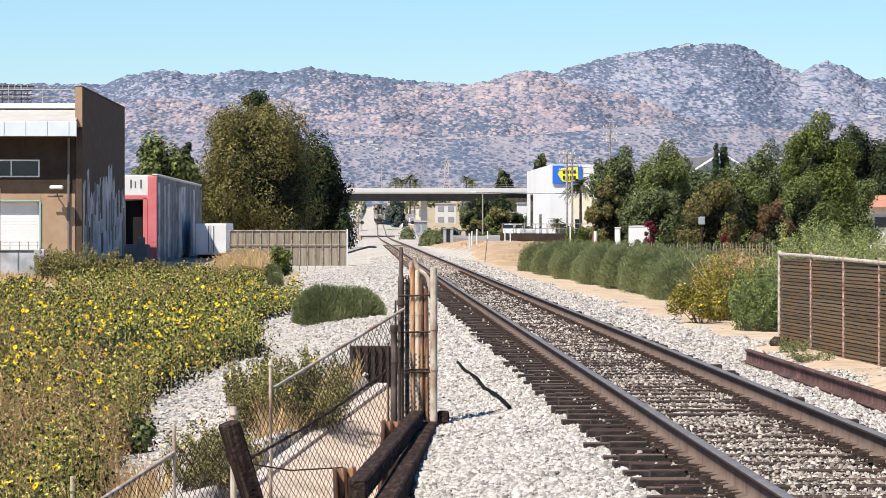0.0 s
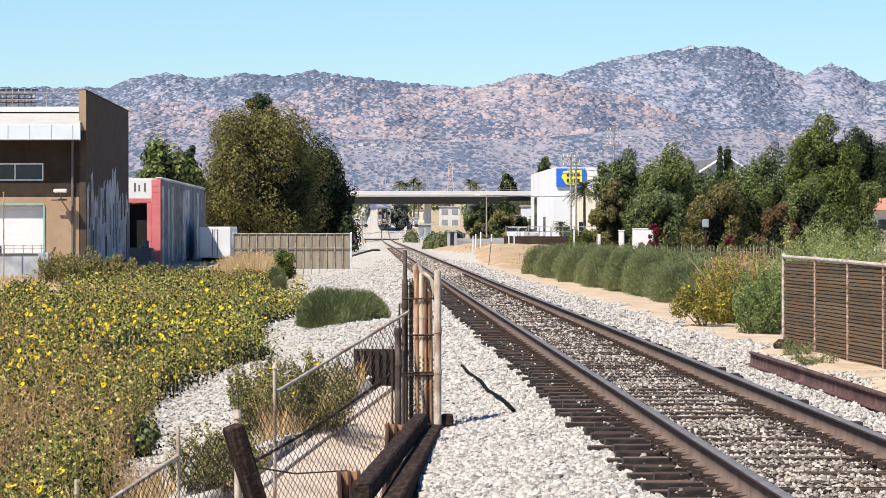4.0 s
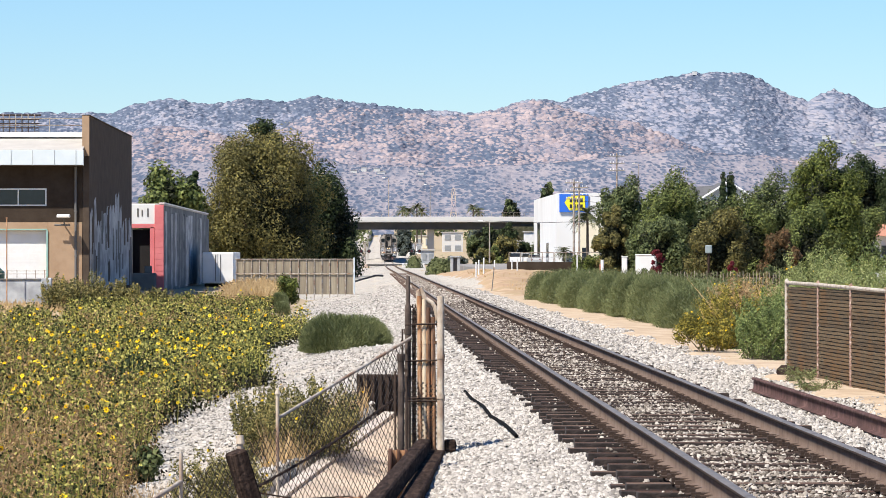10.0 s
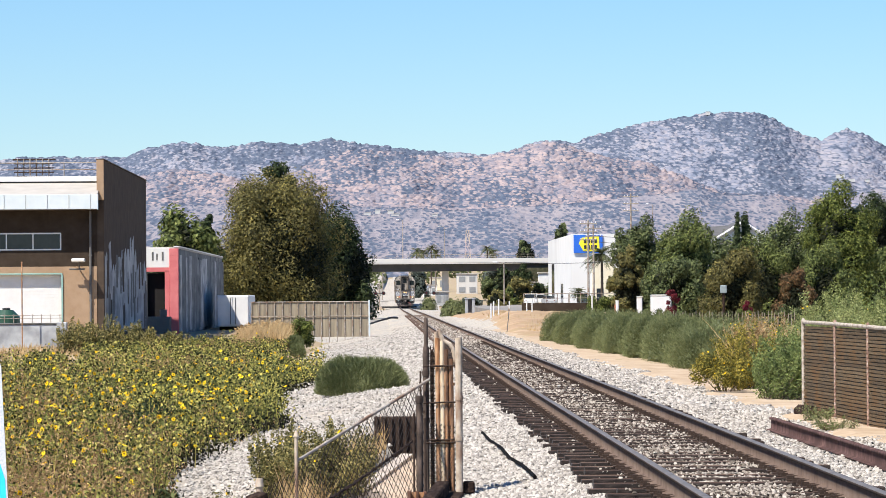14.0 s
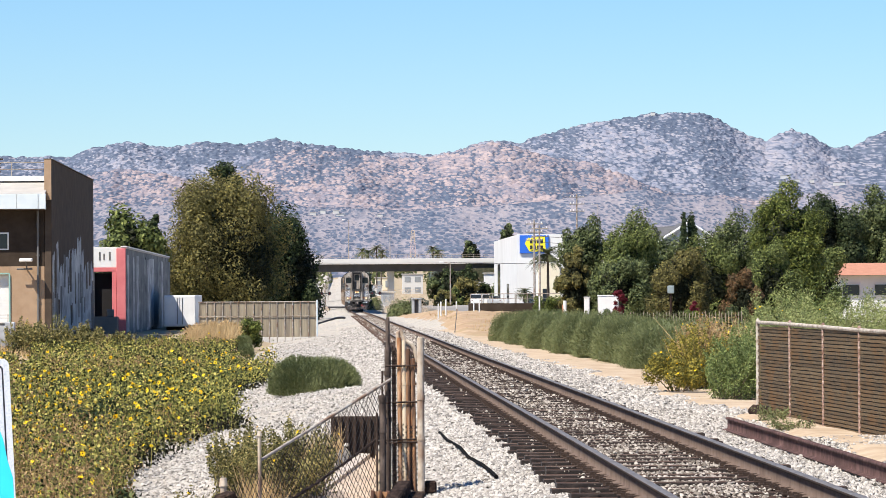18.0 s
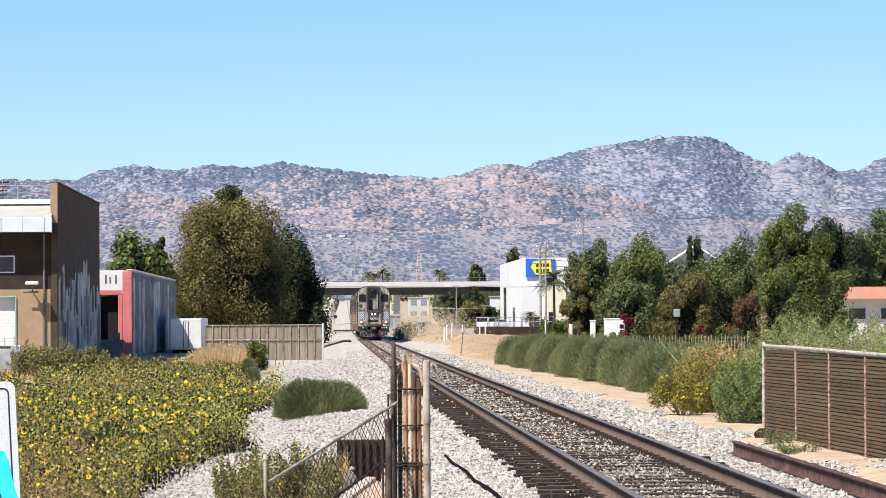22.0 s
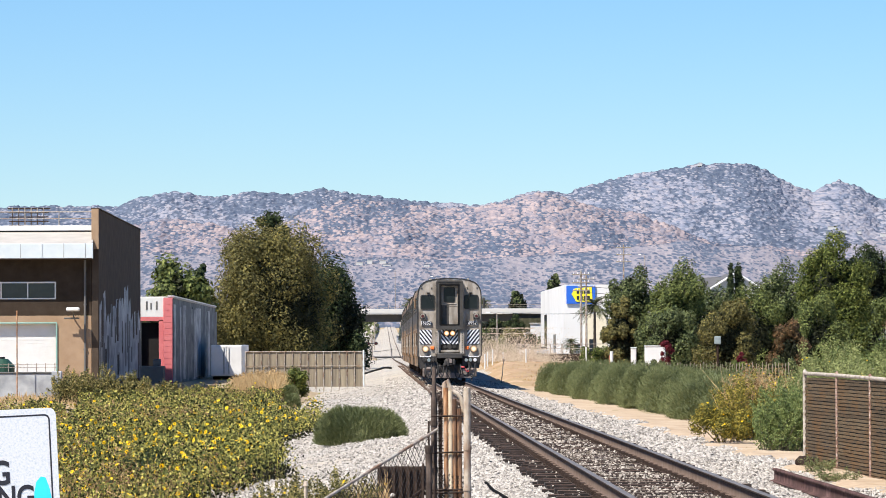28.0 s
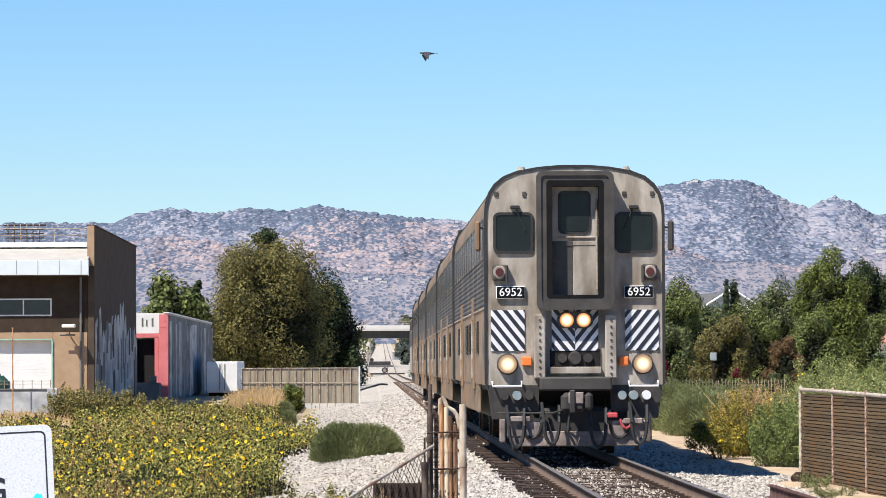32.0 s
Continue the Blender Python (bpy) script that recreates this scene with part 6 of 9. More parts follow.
def sunflower_field():
    x, y, g = scatter_field(13000, 30, 225, 41)
    n = len(x)
    h = plant_height(x, y) * g.uniform(0.75, 1.15, n)
    zg = ground_z(x, y)
    dry = -0.5 * np.exp(-((y - 80) / 14) ** 2 - ((x + 7.0) / 1.6) ** 2) + 0.8 * waves(x, y, 37, 6.0, 3) + 0.62 * np.exp(-((y - 45) / 9) ** 2) + 0.5 * np.exp(-((y - 78) / 10) ** 2) * np.exp(-((x + 10.5) / 1.6) ** 2)
    # stems
    roots = np.stack([x, y, zg], -1)
    tips = roots + np.stack([g.normal(0, 0.10, n), g.normal(0, 0.10, n), h], -1)
    sv, sf = blades(roots, tips, np.full(n, 0.012), g)
    tagged(new("sunflower_stems", np_mesh("sunflower_stems", sv, sf, L_sun)), "thin branching stems of wild sunflowers", "plants", kind="stuff")
    # leaves, more towards the top of each plant
    per = 52
    k = np.repeat(np.arange(n), per)
    m = len(k)
    t = 1 - g.uniform(0, 1, m) ** 1.15 * 0.95
    a = g.uniform(0, 6.28, m)
    r = g.uniform(0.05, 0.34, m) * (1.15 - 0.5 * t)
    c = roots[k] + (tips - roots)[k] * t[:, None] + np.stack([r * np.cos(a), r * np.sin(a), g.normal(0, 0.04, m)], -1)
    s = g.uniform(0.014, 0.038, m) * (0.56 + y[k] / 165)
    nr = np.stack([np.cos(a) * 0.8, np.sin(a) * 0.8, np.full(m, 0.45)], -1)
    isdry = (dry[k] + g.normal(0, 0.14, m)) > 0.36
    # lowest leaves go near-black: the shade between plants is painted on them
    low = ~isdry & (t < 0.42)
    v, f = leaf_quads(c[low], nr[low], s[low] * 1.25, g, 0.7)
    tagged(new("shade_dark_lower_leaves", np_mesh("shade_dark_lower_leaves", v, f, L_low_shade)), "lower leaves of wild sunflowers, painted near-black as shade", "plants", kind="stuff")
    top = ~isdry & ~low
    v, f = leaf_quads(c[top], nr[top], s[top], g, 0.7)
    tagged(new("sunflower_leaves", np_mesh("sunflower_leaves", v, f, L_sun)), "dense olive-green leaves of wild sunflowers", "plants", kind="stuff")
    cd = c[isdry] + g.normal(0, 0.05, (int(isdry.sum()), 3))
    up = g.normal(0, 0.55, cd.shape) + np.array([0, 0, 0.6])
    v, f = blades(cd - up * 0.07, cd + up * 0.09, s[isdry] * 0.17, g)
    vb, fb = leaf_quads(c[isdry], nr[isdry], s[isdry] * 0.8, g, 0.6)
    v = np.vstack([v, vb])
    tri = fb[:, [0, 1, 2, 0, 2, 3]].reshape(-1, 3)
    f = np.vstack([f, tri + len(v) - len(vb)])
    tagged(new("dry_stalks", np_mesh("dry_stalks", v, f, L_twig)), "dried straw-coloured stalks and leaves", "plants", kind="stuff")
    # blooms
    per = g.poisson(np.clip(0.02 + 2.6 * waves(x, y, 43, 5.0, 2) + 2.2 * np.exp(-((y - 76) / 10) ** 2 - ((x + 7.0) / 1.4) ** 2) + 1.4 * np.exp(-((y - 108) / 12) ** 2 - ((x + 6.0) / 1.6) ** 2) + 1.6 * np.exp(-((y - 62) / 6) ** 2 - ((x + 8.8) / 0.8) ** 2), 0.06, 3.4) * np.clip(1.2 - 1.1 * dry, 0.35, 1) * 0.52 * np.clip(y / 55, 0.75, 1) * np.clip((170 - y) / 80, 0.2, 1))
    k = np.repeat(np.arange(n), per)
    m = len(k)
    c = tips[k] + np.stack([g.normal(0, 0.14, m), g.normal(0, 0.14, m), g.uniform(-0.14, 0.08, m)], -1)
    bloom(c, g.uniform(0.022, 0.047, m) * (0.9 + y[k] / 400), g, "sunflower_blooms", "small yellow sunflower heads")


def bloom(c, size, g, name, label):
    """Flower heads: a ring of pointed petals tilted to the light, with a brown eye."""
    m = len(c)
    nr = np.array([-0.42, -0.62, 0.66]) + g.normal(0, 0.6, (m, 3))
    nr /= np.linalg.norm(nr, axis=1)[:, None]
    t = np.cross(nr, np.array([0.3, 0.2, 1.0]))
    t /= np.linalg.norm(t, axis=1)[:, None]
    b = np.cross(nr, t)
    K = 14
    ang = np.arange(K) * 2 * math.pi / K
    rad = np.where(np.arange(K) % 2 == 0, 1.0, 0.62)
    ring = c[:, None] + (t[:, None] * np.cos(ang)[None, :, None] + b[:, None] * np.sin(ang)[None, :, None]) * (size[:, None] * rad[None])[..., None]
    v = np.concatenate([ring, (c + nr * size[:, None] * 0.12)[:, None]], 1).reshape(-1, 3)
    tri = np.array([(i, (i + 1) % K, K) for i in range(K)])
    f = (tri[None] + (K + 1) * np.arange(m)[:, None, None]).reshape(-1, 3)
    tagged(new(name, np_mesh(name, v, f, M_petal)), label, "flowers", kind="stuff")
    K2 = 6
    ang = np.arange(K2) * 2 * math.pi / K2
    ring = (c + nr * size[:, None] * 0.16)[:, None] + (t[:, None] * np.cos(ang)[None, :, None] + b[:, None] * np.sin(ang)[None, :, None]) * (size[:, None, None] * 0.26)
    f = np.arange(K2 * m).reshape(m, K2)
    tagged(new(name + "_eye", np_mesh(name + "_eye", ring.reshape(-1, 3), f, M_timber)), "dark brown flower centres", "flowers", kind="stuff")


sunflower_field()


def feather_bush(x, y, w, depth, h, leaves, seed, count, label, name="shrub", blade=0.32, width=0.012, group="", sink=0.05):
    """A rounded bush of fine upswept twigs."""
    g = rand(seed)
    zg = float(ground_z(np.array(x), np.array(y)))
    zg = max(zg, float(gravel_z(np.array(x), np.array(y)))) if -6.5 < x < 3.2 else zg
    t = thing(name, label, "bush", at=pose(x, y, zg - sink), group=group)
    u = g.normal(0, 1, (count, 3))
    u[:, 2] = np.abs(u[:, 2])
    u /= np.linalg.norm(u, axis=1)[:, None]
    r = g.uniform(0.62, 1.0, count) ** 0.6
    lump = 1 + 0.05 * np.sin(u[:, 0] * 5 + seed) * np.cos(u[:, 1] * 4) + 0.045 * np.sin(u[:, 0] * 9 + u[:, 1] * 9 + seed)
    u = np.sign(u) * np.abs(u) ** 0.8
    tip = u * (r * lump)[:, None] * 0.93 * np.array([w / 2, depth / 2, h])
    d = np.stack([u[:, 0] * 0.8, u[:, 1] * 0.8, 0.5 + 0.4 * u[:, 2]], -1) + g.normal(0, 0.3, (count, 3))
    d /= np.linalg.norm(d, axis=1)[:, None]
    root = tip - d * (blade * g.uniform(0.6, 1.3, count))[:, None]
    root[:, 2] = np.maximum(root[:, 2], 0.0)
    v, f = blades(root, tip, width * g.uniform(0.6, 1.4, count), g)
    part("foliage", np_mesh("foliage", v, f, leaves), leaves, t)
    core = Build()
    pts = []
    for i in range(7):
        el = radians(6 + 78 * i / 6)
        for j in range(14):
            az = 2 * math.pi * j / 14
            q = 0.74 + 0.05 * math.sin(3 * az + i + seed)
            pts.append((w / 2 * q * math.cos(el) * math.cos(az), depth / 2 * q * math.cos(el) * math.sin(az), h * q * math.sin(el)))
    fs = [(i * 14 + j, i * 14 + (j + 1) % 14, (i + 1) * 14 + (j + 1) % 14, (i + 1) * 14 + j) for i in range(6) for j in range(14)]
    core.add(pts, fs)
    part("heart", core, leaves, t)
    return t


def leaf_bush(x, y, w, depth, h, leaves, seed, count, label, size=0.04, name="bush", flowers=0, sparse=0.0, z=None):
    """A loose leafy bush with woody stems, with some flowers where given."""
    g = rand(seed)
    zg = float(ground_z(np.array(x), np.array(y))) if z is None else z
    t = thing(name, label, "bush", at=pose(x, y, zg - 0.05))
    lumps = 14
    lc = np.stack([g.uniform(-0.36, 0.36, lumps) * w, g.uniform(-0.36, 0.36, lumps) * depth, g.uniform(0.25, 0.82, lumps) * h], -1)
    lr = g.uniform(0.14, 0.26, lumps) * min(w, h * 1.2)
    k = g.integers(0, lumps, count)
    n = g.normal(0, 1, (count, 3))
    n /= np.linalg.norm(n, axis=1)[:, None]
    c = lc[k] + n * (lr[k] * g.uniform(0.3, 1.15, count) ** 0.6)[:, None]
    c[:, 2] = np.abs(c[:, 2])
    v, f = leaf_quads(c, n + np.array([0, 0, 0.25]), size * g.uniform(0.6, 1.4, count), g, 0.55)
    part("foliage", np_mesh("foliage", v, f, leaves), leaves, t)
    st = Build()
    for i in range(lumps):
        st.rod((lc[i, 0] * 0.2, lc[i, 1] * 0.2, 0), tuple(lc[i]), 0.012, 0.005, n=5)
    part("stem", st, M_bark, t)
    if flowers:
        kk = g.integers(0, lumps, flowers)
        nn = g.normal(0, 1, (flowers, 3))
        nn[:, 1] -= 0.8
        nn[:, 2] += 0.6
        nn /= np.linalg.norm(nn, axis=1)[:, None]
        cc = lc[kk] + nn * (lr[kk] * 1.1)[:, None]
        v, f = leaf_quads(cc, nn * 2, min(size, 0.024) * g.uniform(0.7, 1.3, flowers), g, 0.9)
        tagged(part("blossom", np_mesh("blossom", v, f, M_petal), M_petal, t, "small yellow flowers"), kind="stuff")
    return t


def plume_bush(x, y, w, depth, h, leaves, seed, stems, per, label, size, flowers=0):
    """Weeds of many upright stems, each set with small narrow leaves."""
    g = rand(seed)
    zg = float(ground_z(np.array(x), np.array(y)))
    zg = max(zg, float(gravel_z(np.array(x), np.array(y)))) if -6.5 < x < 3.7 else zg
    t = thing("weed_bush", label, "bush", at=pose(x, y, zg - 0.04))
    foot = np.stack([g.uniform(-0.3, 0.3, stems) * w, g.uniform(-0.3, 0.3, stems) * depth, np.zeros(stems)], -1)
    out = g.uniform(-1, 1, (stems, 2))
    tall = h * g.uniform(0.55, 1.05, stems) * (1 - 0.35 * np.max(np.abs(out), 1) ** 2)
    top = np.stack([out[:, 0] * w / 2, out[:, 1] * depth / 2, tall], -1)
    v, f = blades(foot, top, np.full(stems, 0.010), g)
    part("stem", np_mesh("stem", v, f, M_bark), M_bark, t)
    k = np.repeat(np.arange(stems), per)
    m = len(k)
    q = 0.08 + 0.92 * g.uniform(0, 1, m) ** 0.75
    c = foot[k] + (top - foot)[k] * q[:, None] + np.stack([0.06 * w * (1.2 - q) * g.normal(0, 1, m), 0.06 * w * g.normal(0, 1, m), g.normal(0, 0.03, m)], -1)
    c[:, 2] = np.abs(c[:, 2])
    v, f = leaf_quads(c, g.normal(0, 1, (m, 3)) + np.array([-0.3, -0.3, 0.2]), size * g.uniform(0.6, 1.5, m), g, 0.38)
    part("foliage", np_mesh("foliage", v, f, leaves), leaves, t)
    if flowers:
        c = top[g.integers(0, stems, flowers)] + g.normal(0, 0.05, (flowers, 3))
        v, f = leaf_quads(c, np.tile(np.array([-0.4, -1.2, 1.0]), (flowers, 1)), 0.019 * g.uniform(0.7, 1.3, flowers), g, 0.9)
        tagged(part("blossom", np_mesh("blossom", v, f, M_petal), M_petal, t, "small yellow flowers"), kind="stuff")
    return t


# the row of rounded bushes along the far side of the track
ROW = [(5.5, 193, 2.5, 1.48, 7.5), (5.65, 180, 2.5, 1.5, 7.5), (5.75, 165, 2.4, 1.52, 8), (5.9, 149, 2.4, 1.5, 7), (6.05, 140.5, 2.2, 1.5, 6), (6.25, 131, 2.4, 1.5, 7), (6.2, 118, 2.4, 1.22, 7), (6.15, 109.5, 1.9, 0.95, 4),
       (6.9, 112.5, 1.9, 1.25, 5), (7.0, 125, 2.4, 1.55, 7), (6.75, 136, 2.3, 1.52, 6), (6.6, 145, 2.3, 1.52, 6), (6.45, 157, 2.4, 1.54, 8), (6.3, 173, 2.4, 1.52, 8), (6.15, 187, 2.4, 1.5, 7),
       (7.6, 123, 2.4, 1.62, 8), (7.6, 137, 2.6, 1.6, 9), (7.5, 154, 2.6, 1.6, 9), (7.2, 171, 2.6, 1.58, 9), (7.2, 188, 2.6, 1.55, 9)]
FILL = [((a[0] + b[0]) / 2 + 0.25, (a[1] + b[1]) / 2, (a[2] + b[2]) / 2, 0.95 * (a[3] + b[3]) / 2, 0.6 * (a[4] + b[4])) for a, b in zip(ROW[:6], ROW[1:7])]
for i, (bx, by, bw, bh, bd) in enumerate(ROW + FILL):
    feather_bush(bx, by, bw * 1.12, bd * 1.4, bh * 1.14, L_thistle, 200 + i, 18000 if i < 8 else 4500 if i < len(ROW) else 12000, "rounded feathery grey-green bush on sandy ground", blade=0.10, width=0.0105, group="bushes along the track")
feather_bush(-3.8, 97, 2.5, 6.0, 1.0, L_thistle, 230, 30000, "low rounded feathery green bush on gravel", blade=0.12, width=0.008)
feather_bush(-7.6, 205, 1.3, 5.0, 0.95, L_thistle, 231, 5000, "small green bush at the gravel edge", blade=0.3, width=0.014)
feather_bush(-7.1, 190, 1.0, 4.0, 0.8, L_thistle, 232, 3500, "small green bush at the gravel edge", blade=0.3, width=0.014)
leaf_bush(3.95, 87, 1.5, 3.0, 0.85, L_yellow, 233, 9500, "sprawling bush with yellow flowers", 0.026, flowers=28)
plume_bush(4.9, 90, 1.9, 3.0, 1.55, L_yellow, 234, 100, 190, "yellowing leafy bush beside the track", 0.026)
plume_bush(4.45, 79.5, 1.35, 3.0, 1.45, L_sage, 235, 90, 200, "upright leafy green bush beside a fence", 0.026)
plume_bush(5.2, 82, 1.5, 3.0, 1.50, L_sage, 236, 90, 200, "upright leafy green bush beside a fence", 0.026)
plume_bush(6.3, 88, 2.4, 4.0, 1.95, L_grey, 237, 120, 190, "tall grey-green weeds with yellow flowers", 0.024, flowers=45)
plume_bush(5.5, 95, 1.9, 3.0, 1.75, L_twig, 252, 80, 90, "yellow-flowered straggling weeds behind bushes", 0.026, flowers=40)
plume_bush(8.2, 92, 2.8, 4.0, 2.30, L_grey, 238, 120, 190, "tall grey-green weeds behind a fence", 0.026)
plume_bush(7.6, 99, 2.6, 4.0, 2.45, L_grey, 239, 130, 190, "tall grey-green weeds behind a fence", 0.027)
plume_bush(9.4, 106, 3.4, 4.0, 2.75, L_sage, 240, 130, 190, "tall grey-green weeds behind a fence", 0.028)
plume_bush(10.9, 101, 3.2, 4.0, 2.55, L_grey, 241, 120, 170, "tall grey-green weeds behind a fence", 0.028)
plume_bush(3.62, 66.0, 0.7, 1.6, 0.30, L_thistle, 242, 26, 45, "low grey-green weed at the fence foot", 0.018)
plume_bush(3.5, 62.0, 0.7, 1.6, 0.28, L_thistle, 243, 26, 45, "low grey-green weed on gravel", 0.018)
plume_bush(-4.72, 55, 0.85, 3.0, 1.2, L_weed, 244, 70, 190, "straggly green bush behind a wire fence", 0.022, flowers=14)
plume_bush(-4.0, 53, 1.4, 3.0, 1.0, L_weed, 245, 80, 200, "straggly green bush behind a wire fence", 0.022, flowers=8)
plume_bush(-4.9, 44, 1.1, 2.0, 0.75, L_weed, 246, 50, 160, "straggly green bush behind a wire fence", 0.020, flowers=10)
plume_bush(6.0, 100, 1.7, 3.0, 1.75, L_dry, 251, 80, 110, "dry straw-coloured weeds behind the bushes", 0.022)
for i, (px, py, pw, ph) in enumerate(((-8.3, 50, 1.1, 0.95), (-7.2, 46, 1.0, 0.85), (-9.6, 55, 1.2, 1.0), (-6.5, 43, 0.9, 0.8), (-9.2, 47, 1.0, 0.9), (-11.6, 76, 1.4, 1.0), (-7.6, 41, 1.0, 0.85))):
    plume_bush(px, py, pw, 1.6, ph, L_twig, 270 + i, 60, 80, "dried brown twiggy weed clump", 0.016)
leaf_bush(-7.25, 71, 1.3, 2.5, 1.25, L_deep, 248, 3600, "dark big-leaved weed among the sunflowers", 0.055)
leaf_bush(-6.5, 55.5, 0.8, 2.0, 0.7, L_dark, 249, 1500, "dark big-leaved weed at the gravel edge", 0.05)
for px, py, pw, ph in ((-9.4, 228, 2.6, 1.5), (-10.2, 224, 2.0, 1.35), (-9.9, 218, 1.8, 1.2), (-8.7, 214, 1.4, 1.0)):
    plume_bush(px, py, pw, 5.0, ph, L_dry, int(260 - 2 * px), 90, 110, "tall dry straw-coloured weeds before a fence", 0.05)
leaf_bush(-7.4, 215, 1.6, 4.0, 1.75, L_bright, 247, 4200, "green leafy bush in dry grass", 0.06)


for i, (px, py, pw, ph) in enumerate(((-17.3, 188, 1.9, 1.7), (-16.0, 190, 2.0, 1.9), (-14.7, 193, 1.9, 1.5), (-13.2, 196, 1.6, 1.1), (-15.2, 146, 1.6, 1.0))):
    plume_bush(px, py, pw, 3.0, ph, L_weed, 280 + i, 70, 110, "leafy olive-green weeds before a building", 0.05, flowers=26)
plume_bush(-13.4, 152, 1.8, 3.0, 0.8, L_dry, 286, 60, 70, "pinkish dry grass clump before a wall", 0.03)


def dry_grass(name, x0, x1, y0, y1, count, h, seed, leaves, label):
    g = rand(seed)
    x, y = g.uniform(x0, x1, count), g.uniform(y0, y1, count)
    z = np.maximum(ground_z(x, y), np.where((x > -7.4) & (x < 3.4), gravel_z(np.clip(x, -7.5, 3.4), y), -9)) - 0.02
    k = 0.55 + 0.45 * waves(x, y, seed, 3.0, 3)
    r = np.stack([x, y, z], -1)
    hh = h * g.uniform(0.4, 1.2, count) * np.clip(k + 0.35, 0.2, 1.2)
    tip = r + np.stack([g.normal(0, 0.30, count) * hh, g.normal(0, 0.30, count) * hh, hh], -1)
    v, f = blades(r, tip, 0.010 * (0.6 + y / 120) * g.uniform(0.6, 1.4, count), g)
    tagged(new(name, np_mesh(name, v, f, leaves)), label, "grass", kind="stuff")


dry_grass("dry_grass", -10.1, -8.1, 200, 238, 26000, 1.0, 51, L_dry, "tall dry straw-coloured grass")
dry_grass("dry_grass", -21, -14, 175, 206, 2500, 0.35, 52, L_dry, "dry brown grass before a wall")
dry_grass("dry_grass", 5.6, 8.6, 96, 106, 5000, 1.25, 53, L_dry, "tall dry straw-coloured grass")
dry_grass("dry_grass", 5.0, 14.0, 210, 330, 8000, 0.26, 54, L_dry, "short dry grass on a dirt bank")
dry_grass("dry_grass", -4.6, -3.1, 50, 60, 2600, 0.55, 55, L_dry, "dry grass in the drain")
dry_grass("dry_grass", -7.6, -5.4, 34, 47, 3000, 0.5, 56, L_dry, "dry grass under the sunflowers")

# ---- fences, posts and the drain ----
def wire_mesh(p0, p1, z0a, z1a, z0b, z1b, pitch, r, parent, material, name="chain_link"):
    """Diamond wire netting between two uprights; z ranges at either end."""
    p0, p1 = Vector(p0), Vector(p1)
    run = (p1 - p0).length
    b = Build()

    def at(s, q):
        za, zb = z0a + (z0b - z0a) * s, z1a + (z1b - z1a) * s
        v = p0.lerp(p1, s)
        return Vector((v.x, v.y, za + (zb - za) * q))

    hgt = z1a - z0a
    m = int(run / pitch)
    rise = hgt / run
    for sg in (1, -1):
        for k in range(-int(hgt / pitch) - 1, m + int(hgt / pitch) + 2):
            s0 = k * pitch / run
            sa, sb = s0, s0 + sg * rise
            if (sa < 0 and sb < 0) or (sa > 1 and sb > 1):
                continue
            lo, hi = 0.0, 1.0
            ds = sb - sa
            t0, t1 = sorted(((0 - sa) / ds, (1 - sa) / ds))
            lo, hi = max(lo, t0), min(hi, t1)
            if hi - lo < 0.02:
                continue
            n = max(2, int((hi - lo) * 4))
            pts = [at(sa + ds * (lo + (hi - lo) * i / n), lo + (hi - lo) * i / n) for i in range(n + 1)]
            for a, c in zip(pts[:-1], pts[1:]):
                b.rod(a, c, r, n=3, caps=False)
    return part(name, b, material, parent)


M_palepipe = surf("pale_weathered_zinc", [(0.29, 0.21, 0.15), (0.50, 0.415, 0.325), (0.62, 0.535, 0.435)], scale=10, stretch=(1, 1, 0.6), rough=0.75, bump=0.2, stain=(0.24, 0.14, 0.09), stain_scale=4, spec=0.15)
# sun highlight along one pipe, put into a cream colour
M_highlight_pipe = surf("cream_highlight_pipe", [(0.34, 0.20, 0.11), (0.58, 0.46, 0.32), (0.70, 0.60, 0.44)], scale=7, stretch=(1, 1, 0.4), rough=0.6, bump=0.2)
gate = thing("gate_post_bundle", "rusty pipe posts bundled with rolled wire netting", "posts")
part("post", Build().rod((-2.56, 42.74, -0.5), (-2.56, 42.74, 1.20), 0.037, n=14).rod((-2.56, 42.74, 0.55), (-2.56, 42.74, 0.60), 0.044, n=14).rod((-2.56, 42.74, 0.13), (-2.56, 42.74, 0.17), 0.044, n=14), M_palepipe, gate, "pale grey galvanised end post", smooth=False)
part("post", Build().rod((-2.90, 43.2, -0.5), (-2.895, 43.2, 1.10), 0.034, n=12).rod((-2.895, 43.2, 1.0), (-2.895, 43.2, 1.37), 0.022, n=10).rod((-2.895, 43.2, 1.36), (-2.893, 43.2, 1.41), 0.020, n=10).rod((-2.90, 43.2, 0.8), (-2.90, 43.2, 0.85), 0.042, n=12)
     .rod((-2.90, 43.2, 0.3), (-2.90, 43.2, 0.36), 0.042, n=12), M_darkpost, gate, "dark rusty post with clamps")
for px, tx, top in ((-2.775, -2.780, 1.20), (-2.725, -2.730, 1.17), (-2.685, -2.690, 1.08), (-2.625, -2.640, 0.98)):
    part("pipe", Build().rod((px, 42.9, -0.5), (tx, 42.9, top), 0.024, n=12).rod((px, 42.9, 0.1), (px, 42.9, 0.14), 0.028, n=12).rod((px - 0.002, 42.9, 0.7), (px - 0.002, 42.9, 0.73), 0.028, n=12), M_highlight_pipe if px == -2.725 else M_rustpipe, gate, "rust-spotted pipe, its sun highlight painted cream" if px == -2.725 else "orange rust-streaked pipe")
roll = Build()
